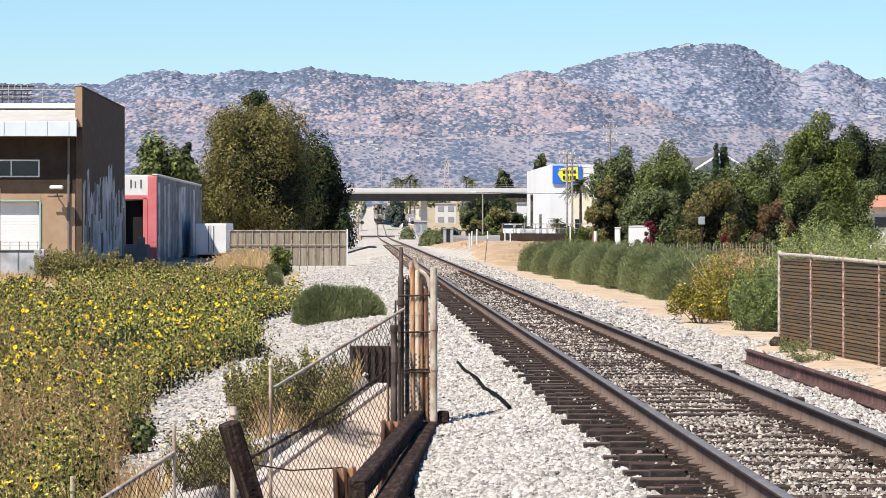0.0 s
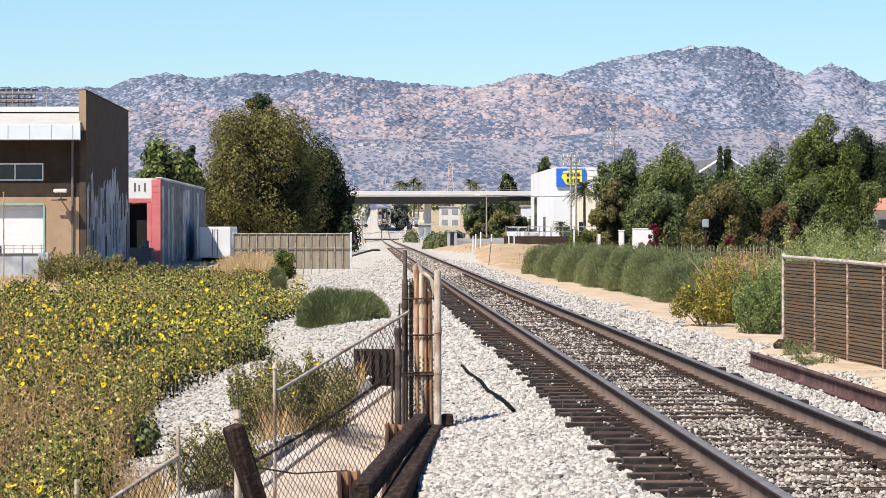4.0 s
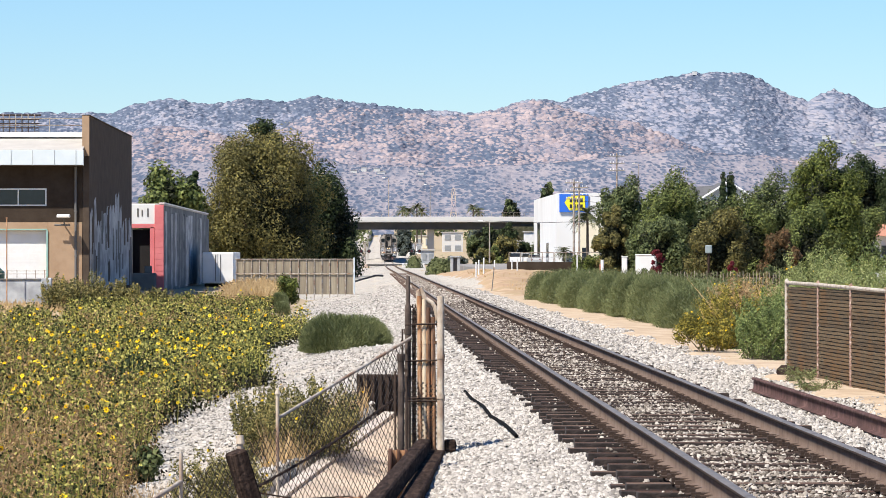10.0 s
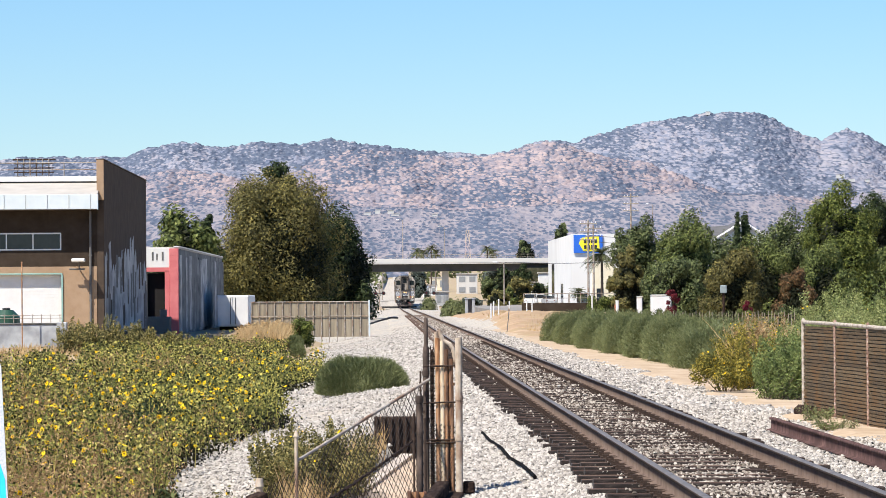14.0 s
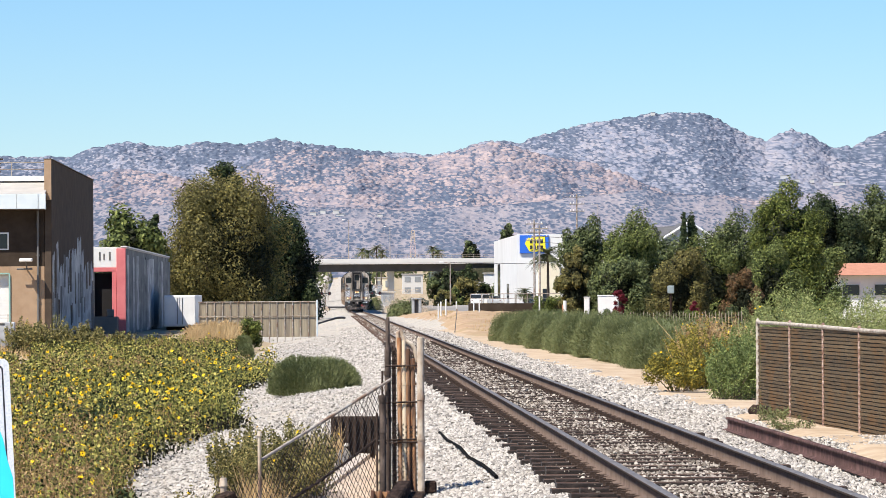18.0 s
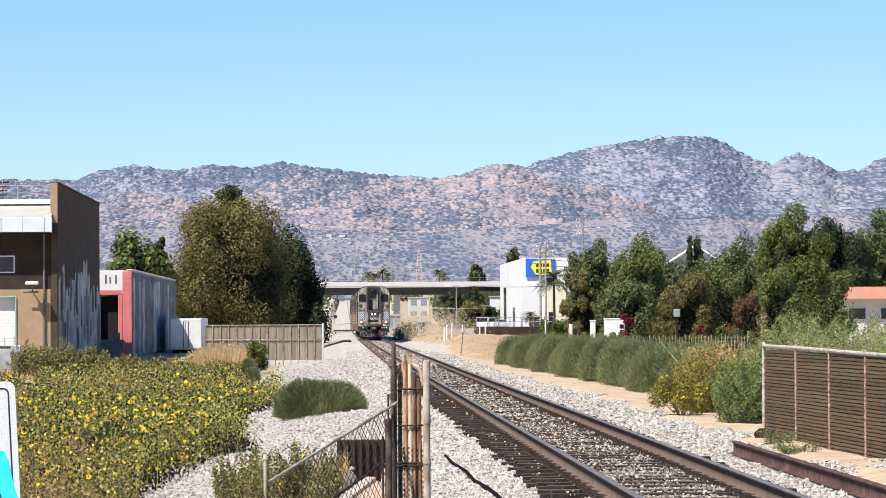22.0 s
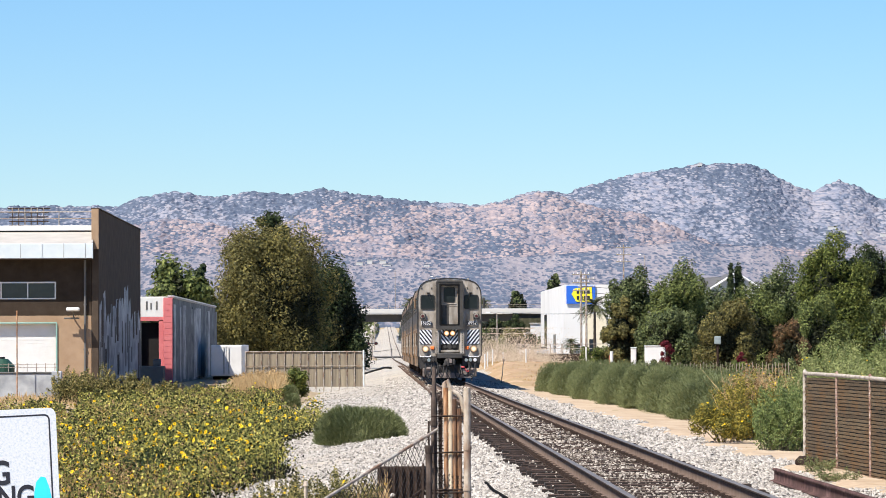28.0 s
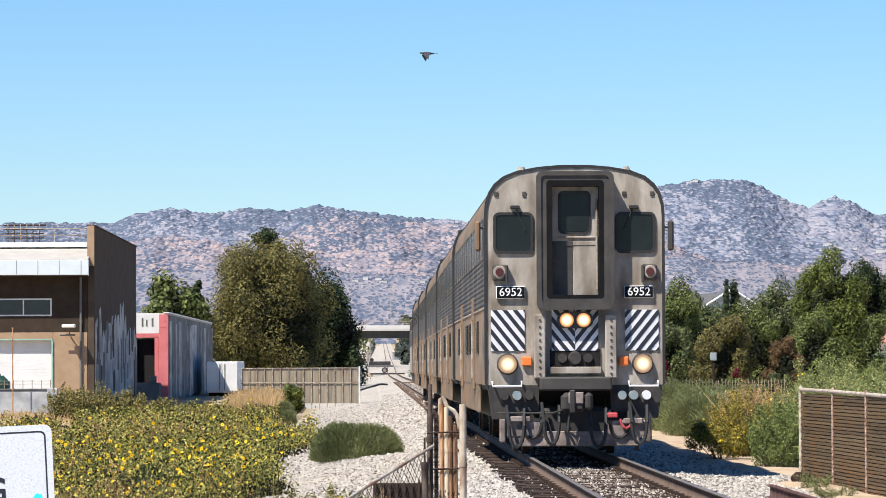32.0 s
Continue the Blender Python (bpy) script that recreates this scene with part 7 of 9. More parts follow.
for i in range(60):
    z = -0.45 + i * 0.026
    for k in range(2):
        a0, a1 = i * 1.1 + k * 3.1, i * 1.1 + k * 3.1 + 2.2
        roll.rod((-2.835 + 0.030 * math.cos(a0), 42.95 + 0.03 * math.sin(a0), z), (-2.835 + 0.030 * math.cos(a1), 42.95 + 0.03 * math.sin(a1), z + 0.03), 0.006, n=4)
roll.rod((-2.835, 42.97, -0.45), (-2.835, 42.97, 1.05), 0.020, n=8)
part("netting_roll", roll, M_plate, gate, "dark rolled wire netting")
part("netting_roll", Build().rod((-2.66, 43.0, -0.4), (-2.665, 43.0, 0.98), 0.026, n=8), M_plate, gate)
part("bent_pipe", Build().pipe([(-2.80, 42.97, 0.9), (-2.79, 42.95, 1.25), (-2.765, 42.95, 1.28), (-2.72, 42.95, 1.17), (-2.65, 42.95, 1.13), (-2.615, 42.95, 1.08), (-2.59, 42.95, 0.96), (-2.585, 42.95, 0.88)], 0.024, 10), M_palepipe, gate, "bent pale grey pipe")
for z in (0.10, 0.13, 0.52, 0.9):
    part("wire_tie", Build().pipe([(-2.93, 42.86, z), (-2.52, 42.86, z + 0.01), (-2.52, 43.06, z + 0.01)], 0.010, 5), M_plate, gate)
wire_mesh((-2.88, 42.88, 0), (-2.58, 42.88, 0), -0.45, 0.3, -0.45, 0.3, 0.055, 0.004, gate, M_mesh)
part("latch", Build().rod((-2.955, 43.1, 0.25), (-2.955, 43.1, 0.85), 0.010, n=6).box((-2.94, 43.1, 0.72), (0.06, 0.04, 0.03)).box((-2.94, 43.1, 0.42), (0.06, 0.04, 0.03)), M_plate, gate)
part("foot_block", Build().box((-2.46, 42.9, -0.36), (0.12, 0.25, 0.12), 0.015), M_timber, gate, "small dark foot block")

wf = thing("wire_fence", "rusty chain-link fence running down a bank", "fence")
part("top_rail", Build().rod((-2.87, 43.0, 0.76), (-4.20, 40.0, 0.04), 0.016, n=10), M_galv, wf, "sloping grey pipe rail")
part("fence_post", Build().rod((-4.20, 40.0, -1.5), (-4.20, 40.0, 0.30), 0.018, n=10).rod((-4.20, 40.0, 0.28), (-4.20, 40.0, 0.33), 0.03, 0.012, n=10), M_palepipe, wf)
part("fence_post", Build().rod((-5.05, 38.0, -1.9), (-5.05, 38.0, -0.2), 0.018, n=10), M_palepipe, wf)
part("fence_post", Build().rod((-5.85, 36.0, -2.1), (-5.85, 36.0, -0.55), 0.018, n=10), M_palepipe, wf)
part("fence_post", Build().rod((-4.52, 38.6, -1.7), (-4.52, 38.6, -0.12), 0.03, n=10).rod((-4.52, 38.6, -0.14), (-4.52, 38.6, -0.06), 0.042, 0.03, n=10), M_palepipe, wf)
part("low_rail", Build().rod((-5.05, 38.0, -0.46), (-5.85, 36.2, -0.93), 0.022, n=10), M_galv, wf, "sloping grey pipe rail")
ch = Build()
g = random.Random(2)
pp = [Vector((-2.93, 42.9, 0.21)).lerp(Vector((-4.45, 39.2, -0.62)), i / 46) + Vector((0, 0, -0.05 * math.sin(math.pi * i / 46))) for i in range(47)]
for i in range(46):
    o = Vector((g.uniform(-0.008, 0.008), 0, g.uniform(-0.008, 0.008)))
    ch.rod(pp[i] + o, pp[i + 1] - o, 0.016 if i % 2 else 0.011, n=6)
part("cable", ch, M_plate, wf, "dark twisted cable")
wire_mesh((-2.93, 43.0, 0), (-4.20, 40.0, 0), -1.15, 0.72, -1.5, 0.03, 0.115, 0.0034, wf, M_mesh)
wire_mesh((-4.20, 40.0, 0), (-5.05, 38.0, 0), -1.6, -0.05, -1.9, -0.46, 0.115, 0.0034, wf, M_mesh)
wire_mesh((-5.05, 38.0, 0), (-5.85, 36.0, 0), -1.8, -0.46, -2.1, -0.93, 0.115, 0.0034, wf, M_mesh)
part("loose_wire", Build().pipe([(-4.45, 39.2, -0.62), (-4.0, 39.6, -0.72), (-3.5, 40.4, -0.74)], 0.008, 5), M_plate, wf)

part_post = thing("front_post", "short rusty grey steel post with a collar", "post")
part("tube", Build().rod((-3.0, 40.0, -0.5), (-3.0, 40.0, 0.66), 0.033, n=14).rod((-3.0, 40.0, 0.60), (-3.0, 40.0, 0.67), 0.040, n=14).rod((-3.0, 40.0, 0.30), (-3.0, 40.0, 0.34), 0.038, n=14), M_darkpost, part_post)
part("clamp_rod", Build().rod((-3.055, 39.97, -0.3), (-3.055, 39.97, 0.5), 0.010, n=6).rod((-2.945, 39.97, -0.3), (-2.945, 39.97, 0.45), 0.010, n=6), M_plate, part_post)

for bx, by, bz, tilt in ((-3.03, 39.6, -0.24, 3), (-3.46, 32.0, -0.24, -2)):
    hb = thing("steel_stub_post", "rusty steel beam stub beside timbers", "post", at=pose(bx, by, bz, 0, tilt, 8), group="stub posts along the timbers")
    part("web", Build().box((0, 0, -0.6), (0.015, 0.14, 1.2)), M_rust, hb)
    part("flange", Build().box((0.075, 0, -0.6), (0.016, 0.16, 1.2), 0.003), M_rust, hb)
    part("flange", Build().box((-0.075, 0, -0.6), (0.016, 0.16, 1.2), 0.003), M_rust, hb)
    part("backing", Build().box((0, 0.02, -0.6), (0.14, 0.014, 1.18)), M_rustpipe, hb)


def beam(name, a, b, w, h, material, label, category="timber", group=""):
    a, b = Vector(a), Vector(b)
    d = b - a
    q = d.to_track_quat("Y", "Z").to_matrix().to_4x4()
    bd = Build().box((0, d.length / 2, 0), (w, d.length, h), 0.014)
    return solid(name, bd, material, label, category, Matrix.Translation(a) @ q, group)


beam("retaining_timber", (-3.36, 30.2, -0.30), (-2.74, 42.6, -0.36), 0.14, 0.16, M_timber, "black creosoted timber holding back gravel", group="retaining timbers")
beam("retaining_timber", (-3.20, 29.5, -0.47), (-2.59, 42.9, -0.50), 0.16, 0.20, M_timber, "black creosoted timber holding back gravel", group="retaining timbers")
beam("retaining_timber", (-3.34, 29.5, -0.70), (-2.74, 42.9, -0.72), 0.16, 0.22, M_timber, "black creosoted timber holding back gravel", group="retaining timbers")
beam("leaning_post", (-3.90, 31.2, -1.25), (-4.33, 31.0, 0.16), 0.155, 0.13, M_timber, "old dark leaning timber post", "post")

# drain wall and culvert end
# lit copy of the concrete: the rim's sunlight is in its colour
M_coping = surf("sunlit_concrete_rim", [(0.42, 0.36, 0.31), (0.55, 0.48, 0.42)], scale=5, rough=0.9, bump=0.4, stain=(0.34, 0.28, 0.23), stain_scale=2)
dw = Build()
N = 16
for i in range(N + 1):
    f = i / N
    x, y = -2.92 - 2.48 * f, 60.4 - 23.4 * f
    reach = 0.25 + 2.25 * f
    zt = -0.72 - 0.83 * f
    zb = zt - 0.08 - 0.2 * reach
    dw.v += [(x, y, zt), (x + reach, y, zb), (x - 0.16, y - 0.02, zt), (x - 0.16, y - 0.02, zb - 1.2)]
for i in range(N):
    k = 4 * i
    dw.f += [(k, k + 4, k + 5, k + 1), (k + 2, k + 6, k + 4, k), (k + 3, k + 7, k + 6, k + 2)]
drain = new("drain_wall", dw.mesh("drain_wall", M_concrete))
tagged(drain, "sloping pale concrete wall of a drain", "wall", kind="structure")
cop = Build()
for i in range(2):
    f = i * 1.0
    x, y, z = -2.92 - 2.48 * f, 60.4 - 23.4 * f, -0.72 - 0.83 * f
    cop.v += [(x - 0.14, y, z - 0.06), (x - 0.14, y, z + 0.035), (x + 0.03, y, z + 0.03), (x + 0.04, y, z - 0.07)]
cop.f += [(0, 4, 5, 1), (1, 5, 6, 2), (2, 6, 7, 3), (0, 3, 7, 4), (0, 1, 2, 3), (4, 7, 6, 5)]
part("coping", cop, M_coping, drain, "concrete rim, sunlight put into its tone")
cul = thing("culvert_end", "rusty dark brown steel culvert end plate", "culvert")
part("plate", Build().box((-3.10, 60.7, -0.55), (0.72, 0.06, 0.80), 0.01), M_plate, cul)
for i in range(7):
    part("rib", Build().box((-3.42 + i * 0.107, 60.64, -0.55), (0.03, 0.05, 0.78), 0.008), M_plate, cul)

hose = Build()
hp = [(-1.74, 43.6), (-1.765, 44.6), (-1.775, 46.5), (-1.85, 49.0), (-1.845, 52.0), (-1.90, 55.5), (-1.92, 58.5)]
pts = [(x, y, float(gravel_z(np.array(x), np.array(y))) + 0.045) for x, y in hp]
hose.pipe(pts, 0.022, 8)
M_hose = surf("matt_black_rubber", [(0.006, 0.006, 0.006), (0.014, 0.013, 0.013)], scale=8, rough=0.95, bump=0.2, spec=0.03)
solid("black_hose", hose, M_hose, "black rubber hose lying on the ballast", "hose")

# slatted wire fence by the spare rail
M_palepost = surf("pale_weathered_pipe", [(0.20, 0.14, 0.10), (0.42, 0.36, 0.30), (0.58, 0.52, 0.45)], scale=7, stretch=(1, 1, 1.5), rough=0.75, bump=0.4, bscale=30, spec=0.15)
sf = thing("slatted_fence", "rust-stained chain-link fence with brown woven slats", "fence")
FP = [(3.86, 70.0), (4.02, 66.6), (4.16, 63.3), (4.29, 60.0), (4.42, 56.7), (4.55, 53.4), (4.7, 50.0)]
ZT = [1.13, 1.12, 1.10, 1.08, 1.07, 1.06, 1.05]
M_rustpost = surf("rust_blotched_pipe", [(0.10, 0.055, 0.04), (0.30, 0.19, 0.15), (0.52, 0.42, 0.36)], scale=16, stretch=(1, 1, 1.2), rough=0.85, bump=0.4, bscale=30, spec=0.1)
for i, (x, y) in enumerate(FP):
    part("fence_post", Build().rod((x, y, -0.6), (x, y, ZT[i] + 0.03), 0.036 if i == 0 else 0.025, n=10).rod((x, y, ZT[i] + 0.03), (x, y, ZT[i] + 0.07), 0.036, 0.01, n=10), M_rustpost if i else M_palepost, sf)
for i in range(6):
    (x0, y0), (x1, y1) = FP[i], FP[i + 1]
    part("top_rail", Build().rod((x0, y0, ZT[i]), (x1, y1, ZT[i + 1]), 0.032, n=10), M_palepost, sf, "pale pipe top rail")
M_slat = surf("brown_slats", [(0.036, 0.027, 0.018), (0.092, 0.066, 0.043), (0.150, 0.108, 0.066), (0.25, 0.175, 0.10)], scale=22, stretch=(1, 1, 2.0), rough=0.9, bump=0.4, stain=(0.15, 0.088, 0.044), stain_scale=1.6, spec=0.1, each=0.14)
for i in range(6):
    (x0, y0), (x1, y1) = FP[i], FP[i + 1]
    n = 27
    d = Vector((x1 - x0, y1 - y0, 0))
    for k in range(n):
        z0, z1 = -0.45 + k * 0.0565, -0.45 + k * 0.0565
        g2 = random.Random(i * 100 + k)
        b = Build()
        seg = 10
        last = None
        for s in range(seg + 1):
            f = s / seg
            off = 0.005 * (1 if (s + k) % 2 else -1)
            p = Vector((x0 + d.x * f - off, y0 + d.y * f, z0 + 0.024 + g2.uniform(-0.004, 0.004)))
            if last is not None:
                vv = [(last.x, last.y, last.z - 0.0215), (p.x, p.y, p.z - 0.0215), (p.x, p.y, p.z + 0.0215), (last.x, last.y, last.z + 0.0215)]
                b.add(vv + [(q[0] + 0.006, q[1], q[2]) for q in vv], [(0, 1, 2, 3), (7, 6, 5, 4), (0, 4, 5, 1), (3, 2, 6, 7)])
            last = p
        part("slat", b, M_slat, sf)
    # solid dark sheet that shows through the gaps between slats
    part("backing_sheet", Build().box(((x0 + x1) / 2 + 0.05, (y0 + y1) / 2, 0.3), (0.006, d.length, 1.5), 0, pose(0, 0, 0, 0, 0, math.degrees(math.atan2(-d.x, d.y)))), M_mesh, sf)
rk = Build().box((3.78, 69.0, -0.38), (0.28, 0.5, 0.22), 0.08, pose(0, 0, 0, 6, 4, 20))
solid("dark_rock", rk, M_timber, "dark broken lump of asphalt at a fence foot", "rock")

# panel fence beyond the gravel
pf = thing("panel_fence", "tan chain-link fence with privacy slats and pale posts", "fence")
M_pslat = surf("tan_fabric_slats", [(0.19, 0.155, 0.11), (0.27, 0.225, 0.16), (0.36, 0.305, 0.22)], scale=0.8, stretch=(8, 8, 0.6), rough=0.9, bump=0.1, stain=(0.16, 0.13, 0.10), stain_scale=0.5)
for i in range(16):
    x = -3.94 - i * 0.46
    part("fence_post", Build().rod((x, 243, -1.2), (x, 243, 1.22), 0.028, n=8), M_galv, pf)
    if i < 15:
        part("slat_panel", Build().box((x - 0.23, 243.05, 0.15), (0.40, 0.03, 2.05), 0.005), M_pslat, pf)
part("top_rail", Build().rod((-3.9, 243, 1.2), (-10.9, 243, 1.2), 0.03, n=8), M_galv, pf)
part("mid_rail", Build().rod((-3.9, 242.97, 0.35), (-10.9, 242.97, 0.35), 0.025, n=8), M_galv, pf)
part("end_post", Build().rod((-3.88, 243, -1.2), (-3.88, 243, 1.3), 0.05, n=10), M_tin, pf, "pale thick end post")

# ---- level crossing and the far ground ----
def slab(name, x0, x1, y0, y1, z, thick, material, label, category):
    return solid(name, Build().box(((x0 + x1) / 2, (y0 + y1) / 2, z - thick / 2), (x1 - x0, y1 - y0, thick), 0.02), material, label, category, kind="structure")


slab("road", -70, 70, 685, 696, -0.50, 0.25, M_asphalt, "asphalt road over the level crossing", "road")
slab("car_park", 10.5, 70, 405, 680, -0.35, 1.2, surf("dusty_asphalt", [(0.16, 0.15, 0.14), (0.23, 0.215, 0.20)], scale=0.6, rough=0.9, bump=0.2, stain=(0.28, 0.25, 0.22), stain_scale=0.1), "dusty pale asphalt car park", "car park")
slab("retaining_wall", 10.8, 40, 403.5, 404.3, 0.62, 2.1, M_brown_and_shade, "low brown retaining wall", "wall")

vx = np.linspace(2.95, 5.6, 26)
vy = np.linspace(18, 400, 340)


def verge_z(x, y):
    return np.maximum(ground_z(x, y), line_z(y) - 0.52) + 0.012 + 0.008 * waves(x, y, 71, 2.5, 3) - 0.4 * np.clip((x - 5.2 - 0.4 * waves(x, y, 72, 8, 2)) / 0.3, 0, 1)


tagged(new("sand_verge", grid_mesh("sand_verge", vx, vy, verge_z, M_sand)), "pale sand verge beside the ballast", "verge", kind="structure")
bx = np.linspace(3.5, 15.0, 66)
by = np.linspace(205, 470, 120)
M_berm = surf("orange_dirt", [(0.24, 0.15, 0.085), (0.36, 0.24, 0.145), (0.48, 0.35, 0.23)], scale=0.5, rough=0.95, bump=0.5, bscale=4, stain=(0.34, 0.25, 0.13), stain_scale=0.2)


def berm_z(x, y):
    e = np.clip(np.minimum((x - 3.6) / 1.2, (y - 206) / 12), 0, 1) * np.clip((468 - y) / 20, 0, 1) * np.clip((15.5 - 6 * np.clip((y - 355) / 20, 0, 1) - x) / 0.8, 0, 1)
    return ground_z(x, y) - 0.1 + 0.20 * e + 0.24 * waves(x, y, 73, 6, 4) * e


tagged(new("dirt_bank", grid_mesh("dirt_bank", bx, by, berm_z, M_berm)), "orange-brown bare dirt bank", "bank", kind="structure")


def crossing_signal(x, y, z, face=1):
    s = thing("crossing_signal", "black level-crossing signal on a pale mast", "signal", at=pose(x, y, z), group="crossing signals")
    part("mast", Build().rod((0, 0, 0), (0, 0, 4.2), 0.08, n=10), M_galv, s)
    part("arm", Build().box((0, -0.05, 2.6), (1.5, 0.1, 0.1), 0.02), M_black, s)
    for sx in (-0.65, 0.65):
        h = part("lamp_hood", Build().rod((sx, -0.25, 2.6), (sx, 0.0, 2.6), 0.30, 0.32, n=14), M_black, s)
        part("lens", Build().rod((sx, -0.26, 2.6), (sx, -0.25, 2.6), 0.15, n=12), M_redlens, h)
    part("crossbuck", Build().box((0, -0.08, 3.7), (0.95, 0.03, 0.14), 0.01, pose(0, 0, 0, 0, 45, 0)).box((0, -0.11, 3.7), (0.95, 0.03, 0.14), 0.01, pose(0, 0, 0, 0, -45, 0)), M_galv, s, "weathered crossed boards")
    part("base", Build().box((0, 0, 0.15), (0.8, 0.8, 0.5), 0.05), M_concrete, s)
    return s


crossing_signal(-3.0, 681, -0.9)
crossing_signal(5.6, 699, -0.9)
cab = thing("signal_cabinet", "dark grey trackside equipment cabinet", "cabinet", at=pose(-4.6, 560, -1.0))
part("body", Build().box((0, 0, 1.1), (1.6, 1.2, 2.0), 0.04), M_greydark, cab)
part("door", Build().box((0, -0.62, 1.1), (1.3, 0.05, 1.7), 0.02), M_greydark, cab)
part("plinth", Build().box((0, 0, 0.05), (1.8, 1.4, 0.3), 0.03), M_concrete, cab)
bar = thing("white_barrier", "low pale concrete barrier beside the track", "barrier", at=pose(4.6, 650, -1.0))
part("block", Build().prism([(-1.8, 0), (1.8, 0), (1.76, 0.7), (-1.76, 0.7)], -0.3, 0.3), M_deck, bar)
part("capping", Build().box((0, 0, 0.73), (3.7, 0.7, 0.06), 0.02), M_white, bar)
# a gap in the old fence: black bent pipes on the path
bp = thing("bent_black_pipe", "black sagging pipe across the gravel path", "pipe")
part("pipe", Build().pipe([(-4.0, 300, -0.55), (-3.3, 302, -0.35), (-2.4, 304, -0.12), (-1.9, 305, -0.15)], 0.07, 8), M_black, bp)
part("post", Build().rod((-4.0, 300, -1.0), (-4.0, 300, 0.6), 0.06, n=8), M_black, bp)

white_posts = [(4.9, 300, 1.2), (5.15, 302, 1.25), (5.4, 298, 1.2), (7.9, 300, 1.1), (8.6, 330, 1.0), (7.2, 330, 1.0), (11.5, 285, 1.4)]
for x, y, h in white_posts:
    p = thing("marker_post", "white painted post on the dirt bank", "post", at=pose(x, y, float(berm_z(np.array(x), np.array(y))) - 0.1), group="white posts on the bank")
    part("shaft", Build().rod((0, 0, 0), (0, 0, h), 0.05, n=8), M_white, p)
    part("cap", Build().rod((0, 0, h), (0, 0, h + 0.05), 0.06, 0.035, n=8), M_white, p)
mk = thing("leaning_marker", "thin leaning track marker with a small plate", "sign", at=pose(4.0, 235, -0.6, 0, 6, 0))
part("rod", Build().rod((0, 0, 0), (0, 0, 1.3), 0.025, n=6), M_greydark, mk)
part("plate", Build().box((0, -0.03, 1.3), (0.14, 0.02, 0.14), 0.01), M_galv, mk)


def lamp_post(x, y, z, h, label="tall grey street lamp post"):
    s = thing("street_lamp", label, "street lamp", at=pose(x, y, z), group="street lamps")
    part("pole", Build().rod((0, 0, 0), (0, 0, h), 0.10, 0.06, n=8), M_galv, s)
    part("arm", Build().rod((0, 0, h), (-0.9, 0, h + 0.15), 0.04, n=6), M_galv, s)
    part("head", Build().box((-1.1, 0, h + 0.14), (0.6, 0.3, 0.16), 0.04), M_white, s)
    return s


lamp_post(12.2, 505, 0.2, 5.1)
lamp_post(-2.2, 930, 0.2, 9.0)
lamp_post(9.8, 930, 0.2, 8.0)
lamp_post(57.0, 900, 8.3, 12.5)
lamp_post(2.3, 905, 8.3, 9.5)
lamp_post(11.5, 908, 8.3, 8.0)


def utility_pole(x, y, z, h, arms, label="wooden utility pole with crossarms"):
    s = thing("utility_pole", label, "utility pole", at=pose(x, y, z), group="utility poles")
    part("pole", Build().rod((0, 0, 0), (0, 0, h), 0.17, 0.11, n=8), M_galv, s)
    for k in range(arms):
        a = part("crossarm", Build().box((0, -0.15, h - 0.5 - k * 1.1), (2.4, 0.12, 0.14), 0.02), M_wood, s)
        for sx in (-1.0, -0.5, 0.5, 1.0):
            part("insulator", Build().rod((sx, -0.15, h - 0.43 - k * 1.1), (sx, -0.15, h - 0.2 - k * 1.1), 0.05, 0.03, n=6), M_white, a)
    return s


utility_pole(25.4, 560, 0.2, 11.3, 3)
utility_pole(36.2, 640, 0.0, 17.0, 3)
utility_pole(26.9, 575, 0.2, 10.9, 2)
wire = Build()
for za, zb in ((5.0, 11.0), (9.4, 9.6), (8.6, 8.8)):
    pts = [Vector((12.2, 505, 5.4) if za == 5.0 else (25.4, 560, za)).lerp(Vector((44, 590, 8.4) if za == 5.0 else (60, 540, zb)), i / 10) + Vector((0, 0, -1.1 * math.sin(math.pi * i / 10))) for i in range(11)]
    wire.pipe(pts, 0.03, 4)
solid("overhead_wire", wire, M_black, "thin sagging overhead wires between poles", "wire")

tower = thing("radio_tower", "red and white lattice radio tower", "tower", at=pose(27.5, 1400, 3))
M_red = surf("pale_red", [(0.42, 0.32, 0.32), (0.48, 0.38, 0.38)], scale=1, rough=0.7, bump=0)
for k in range(5):
    z0, z1 = k * 4.0, k * 4.0 + 4.0
    w0, w1 = 1.5 - k * 0.2, 1.5 - (k + 1) * 0.2
    b = Build()
    for sx in (-1, 1):
        for sy in (-1, 1):
            b.rod((sx * w0, sy * w0, z0), (sx * w1, sy * w1, z1), 0.11, n=4)
        b.rod((sx * w0, -w0, z0), (-sx * w1, -w1, z1), 0.08, n=4)
    b.rod((-w1, -w1, z1), (w1, -w1, z1), 0.08, n=4)
    part("section", b, M_red if k % 2 else M_concrete, tower)


